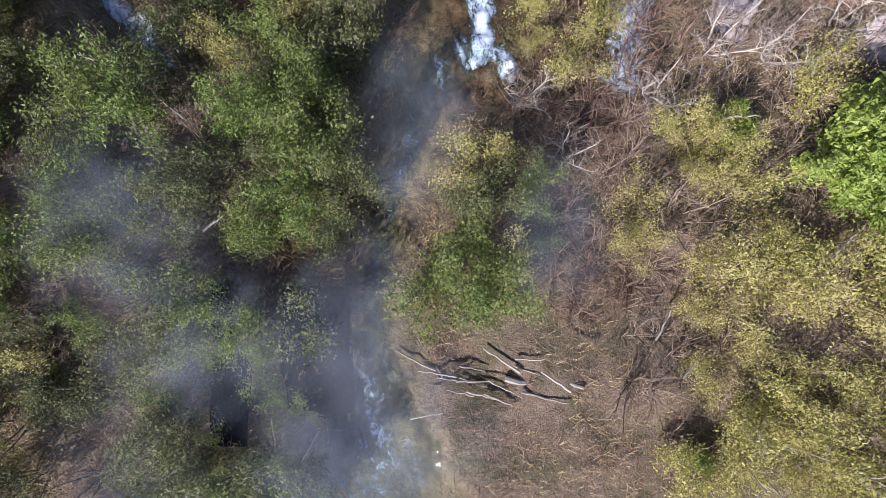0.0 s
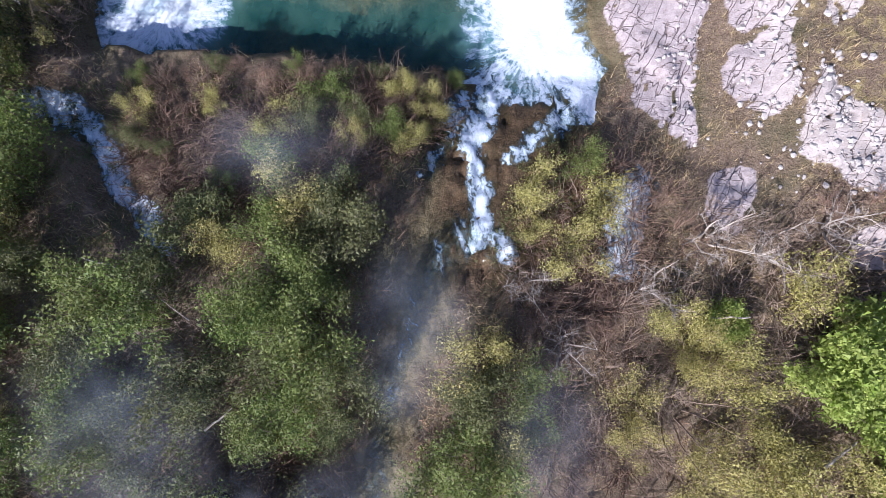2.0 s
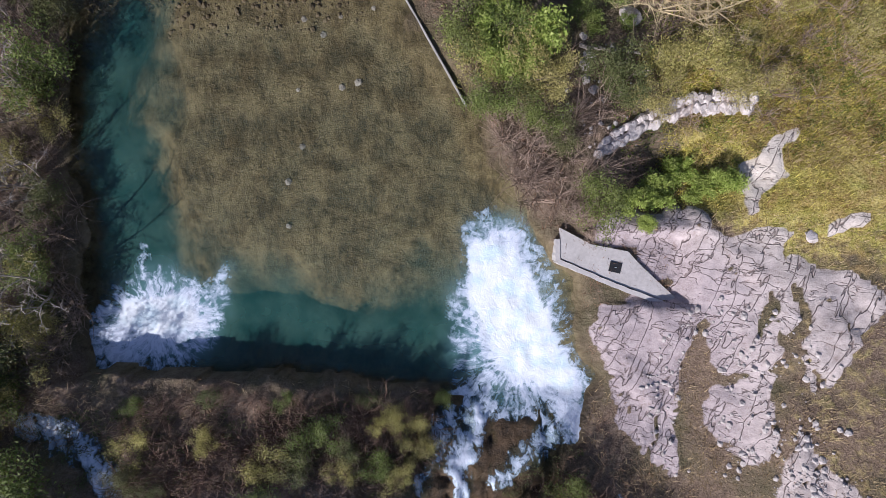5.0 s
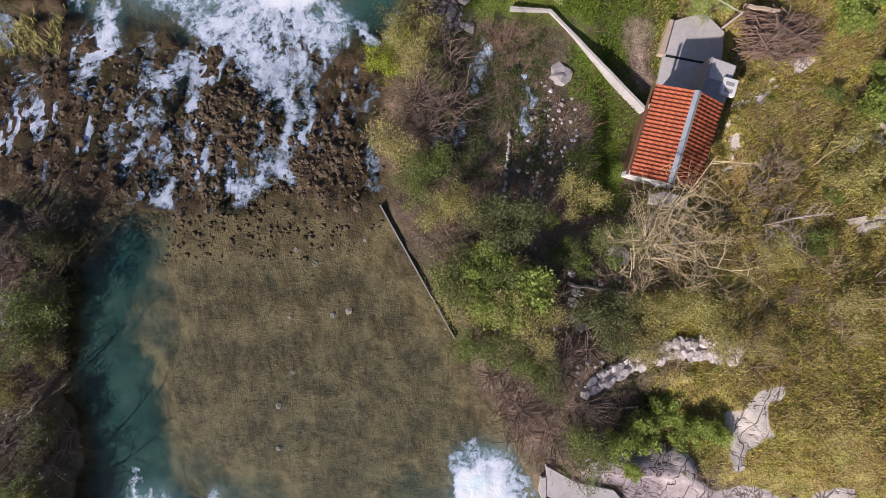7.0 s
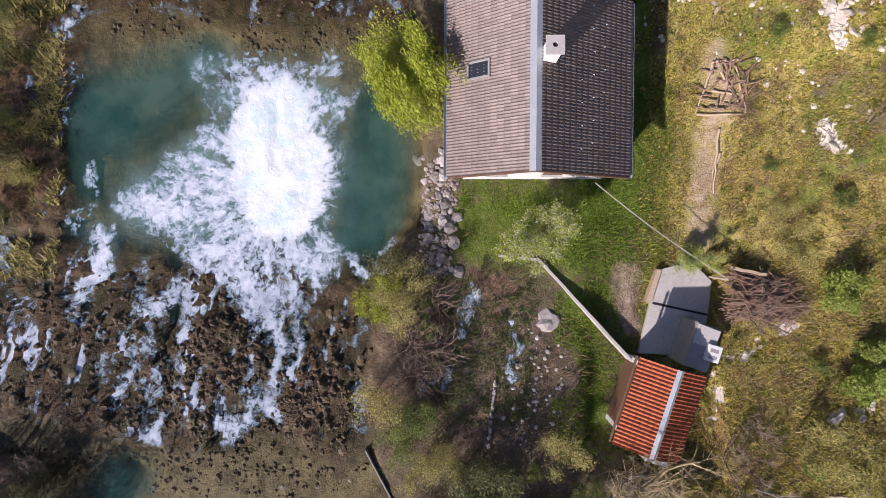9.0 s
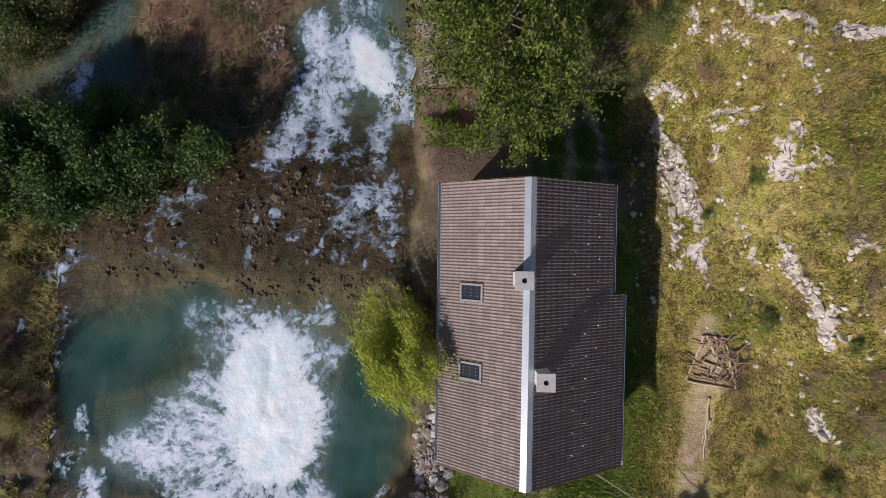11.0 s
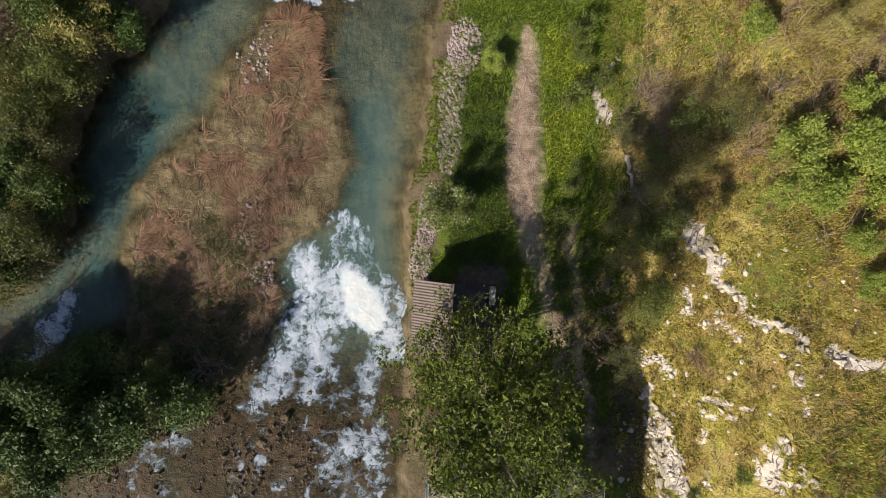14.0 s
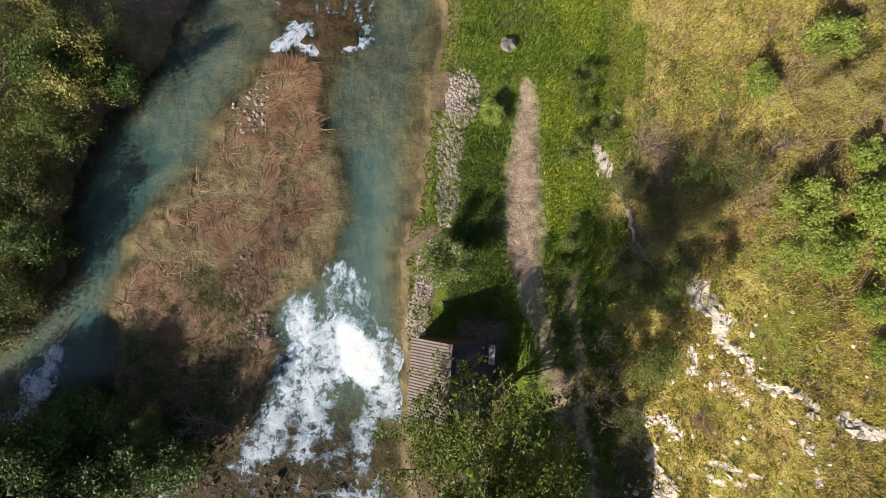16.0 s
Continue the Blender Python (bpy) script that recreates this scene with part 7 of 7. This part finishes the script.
def canes(name, n, areas, material, reach, rise, r, label, seed, ok):
    """Arching leafless canes of a bramble thicket, in clumps, as one mesh."""
    rs = np.random.RandomState(seed)
    v, f, k = [], [], 0
    for cx, cy, rx, ry in areas:
        for c in range(n // len(areas) // 14):
            a, d = rs.rand() * 6.28, rs.rand() ** 0.5
            px, py = cx + rx * d * math.cos(a), cy + ry * d * math.sin(a)
            z, mk = lookup(px, py)
            if not ok(mk):
                continue
            for q in range(14):
                b, l, h = rs.rand() * 6.28, reach * (0.4 + rs.rand()), rise * (0.4 + rs.rand())
                x0, y0 = px + rs.normal(0, .12), py + rs.normal(0, .12)
                bend = rs.normal(0, 0.5)
                pts = [Vector((x0 + l * t * math.cos(b + bend * t), y0 + l * t * math.sin(b + bend * t), z - .05 + h * (1.6 * t - 0.9 * t * t))) for t in (0, .35, .7, 1)]
                tv, tf = tube(pts, [r, r * .8, r * .55, r * .2], 3)
                v += tv
                f += [tuple(i + k for i in g) for g in tf]
                k += len(tv)
    return tagged(part(name, (v, f), material), label, "brambles", kind="stuff")


def hummocks(name, n, areas, material, size, leaf, per, label, seed, ok):
    """Low rounded cushions of small leaves and stalks on the slope, as one mesh."""
    rs = np.random.RandomState(seed)
    pts = []
    for q in range(n):
        cx, cy, rx, ry = areas[q % len(areas)]
        x, y = cx + rx * rs.uniform(-1, 1), cy + ry * rs.uniform(-1, 1)
        z, mk = lookup(x, y)
        if not ok(mk):
            continue
        r = size * (.35 + 1.1 * rs.rand() ** 2)
        m = int(per * (r / size) ** 2) + 6
        d = rs.normal(0, 1, (m, 3))
        d /= np.linalg.norm(d, axis=1)[:, None]
        d[:, 2] = np.abs(d[:, 2]) * .7
        pts.append(np.array([x, y, z]) + d * r * (.6 + .5 * rs.rand(m, 1)))
    return tagged(part(name, leaves(np.concatenate(pts), leaf, rs, 1, -.4, .02), material), label, "heath", kind="stuff")


on_slope = lambda mk: mk["rock"] < .45 and mk["path"] < .15 and mk["inside"] < -.6
SLOPE = ((16.5, 62, 6.5, 7.5), (16.5, 74, 6.5, 6), (17, 86, 7.5, 8), (18, 46, 5.5, 9), (18, 34, 5.5, 5))
hummocks("heath_cushions", 1500, SLOPE, M_EVER, .26, .07, 46, "dark green heath cushions on the dry slope", 401, on_slope)
hummocks("grass_cushions", 1900, SLOPE, M_DRY, .26, .08, 46, "tawny grass cushions on the dry slope", 402, on_slope)
hummocks("grass_cushions", 1200, SLOPE, M_OLIVE, .24, .07, 46, "yellow-olive cushions on the dry slope", 403, on_slope)
hummocks("heath_cushions", 900, SLOPE, M_RUST, .26, .07, 46, "rusty brown dead heath on the dry slope", 404, on_slope)
# shade on the lawn by the track, put into the cushions' dark green
hummocks("grass_cushions", 2400, ((2.1, 82.5, 1.4, 7), (8, 71, 2.5, 5), (2.2, 80, 1.3, 4)), M_DARK, .24, .07, 34, "grass beside the track, dark green standing in for shade", 405, on_slope)
hummocks("moss_cushions", 520, ((3.0, 43.6, 3.2, 3.8),), M_MOSS, .24, .07, 40, "olive moss and weeds round the garden bed", 406, on_slope)
hummocks("moss_cushions", 420, ((3.0, 43.6, 3.2, 3.8),), M_DARK, .22, .07, 40, "dark green weeds round the garden bed", 407, on_slope)
hummocks("island_scrub", 520, ((-13.6, 70.6, 3.2, 3.0), (-11.6, 74.5, 1.8, 2.6)), M_MOSS, .24, .08, 36, "low olive scrub on the island", 408, lambda mk: mk["isle"] > .5)
hummocks("island_scrub", 420, ((-13.6, 70.2, 3.2, 2.6),), M_DARK, .24, .08, 36, "low dark scrub on the island", 409, lambda mk: mk["isle"] > .5)
# brighter blades: the sun on this strip put into the grass colour
tufts("grass", 15000, (5.0, 7.6, 77, 95), M_YELLOW, .16, .026, "grass beside the track, sunlight put into its yellow-green", 14, lambda x, y, mk, rs: lawn_ok(x, y, mk, rs) & patchy(x, y, 65, -.3), 1.1)
hummocks("moss_cushions", 900, ((-8, 14.2, 8, 2.4), (4.5, 11, 3.5, 3.5), (-18, 12, 4, 4)), M_MOSS, .28, .08, 40, "olive moss and weeds above the pool", 410, lambda mk: mk["inside"] < .2)
free = lambda mk: mk["rock"] < .5 and (mk["inside"] < 0.2 or mk["tufa"] > .5)
canes("bramble_thicket", 7000, ((-9, 13, 6.5, 3.4), (-4, 14.4, 4.4, 2.2), (-10, 12, 5, 3), (7, 9, 3.4, 4), (6.4, 1.5, 3.4, 6), (-7, -2, 3, 4)), M_REDTWIG, 1.1, 1.0, .018, "reddish-brown bramble thicket above the pool", 91, free)
canes("bramble_thicket", 3600, ((15, 6, 5, 3), (6.5, 5, 3.4, 6), (-19, 24, 3, 10), (0.2, 44, 1.4, 3), (6, 30, 3, 4), (14, -3, 7, 8)), M_TWIG, 1.3, 1.3, .018, "grey-brown leafless brush on the bank", 92, free)
canes("reed_stalks", 900, ((-14.5, 78, 2.2, 3), (-12.5, 81.5, 2, 2.4), (-9, 85.5, 1.8, 3), (-15.6, 74, 1.6, 2.5), (-10, 74, 1.4, 3)), M_REEDSTALK, 1.0, .14, .028, "thick flattened tan reed stalks on the island", 98, lambda mk: mk["isle"] > .6)
canes("bramble_thicket", 1500, ((-13, 70.5, 3.6, 3), (-10.5, 74, 2.4, 4), (-10, 80, 2.5, 3)), M_REDTWIG, .8, .5, .014, "low brown brush on the island", 97, lambda mk: mk["isle"] > .5)
canes("bramble_thicket", 2400, ((11.5, 83.5, 3, 3), (15, 34, 5, 4), (18, 84, 5, 6), (-12.5, 72, 3.4, 4)), M_TWIG, 1.0, .8, .014, "low leafless brush on the slope", 93, free)


canes("low_brush", 4600, ((16, 66, 5, 9), (19, 60, 4, 8), (18, 80, 5, 8), (18, 50, 5, 9), (17, 38, 5, 6), (15, 88, 6, 5)), M_REDTWIG, .45, .30, .012, "low brown heath on the slope", 94, lambda mk: mk["rock"] < .4 and mk["path"] < .1)
canes("low_brush", 2800, ((16, 66, 5, 9), (18, 80, 5, 8), (18, 50, 5, 9), (18, 88, 5, 5)), M_TWIG, .5, .35, .012, "low grey-brown dead stalks on the slope", 95, lambda mk: mk["rock"] < .4 and mk["path"] < .1)


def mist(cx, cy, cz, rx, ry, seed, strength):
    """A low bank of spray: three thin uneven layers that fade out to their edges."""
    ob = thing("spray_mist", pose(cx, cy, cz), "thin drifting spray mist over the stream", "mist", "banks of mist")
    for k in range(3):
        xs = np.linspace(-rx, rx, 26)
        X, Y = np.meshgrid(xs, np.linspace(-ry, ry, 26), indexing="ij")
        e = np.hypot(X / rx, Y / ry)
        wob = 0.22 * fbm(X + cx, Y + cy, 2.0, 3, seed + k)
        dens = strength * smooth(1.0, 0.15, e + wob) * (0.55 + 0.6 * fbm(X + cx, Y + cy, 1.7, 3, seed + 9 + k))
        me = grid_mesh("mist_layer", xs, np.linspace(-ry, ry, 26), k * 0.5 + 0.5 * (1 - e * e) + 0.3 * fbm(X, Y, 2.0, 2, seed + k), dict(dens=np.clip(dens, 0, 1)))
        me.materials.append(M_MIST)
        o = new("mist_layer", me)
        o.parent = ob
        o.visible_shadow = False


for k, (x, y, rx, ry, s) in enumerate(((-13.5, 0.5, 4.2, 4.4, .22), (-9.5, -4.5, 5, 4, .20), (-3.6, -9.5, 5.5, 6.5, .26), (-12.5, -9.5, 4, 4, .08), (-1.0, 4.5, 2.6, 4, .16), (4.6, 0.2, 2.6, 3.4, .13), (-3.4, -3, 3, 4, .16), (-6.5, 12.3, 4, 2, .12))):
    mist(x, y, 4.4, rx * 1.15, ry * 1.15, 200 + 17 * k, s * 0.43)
for src in sum(SPECIES.values(), []):
    for o in (*src.children_recursive, src):
        bpy.data.objects.remove(o)
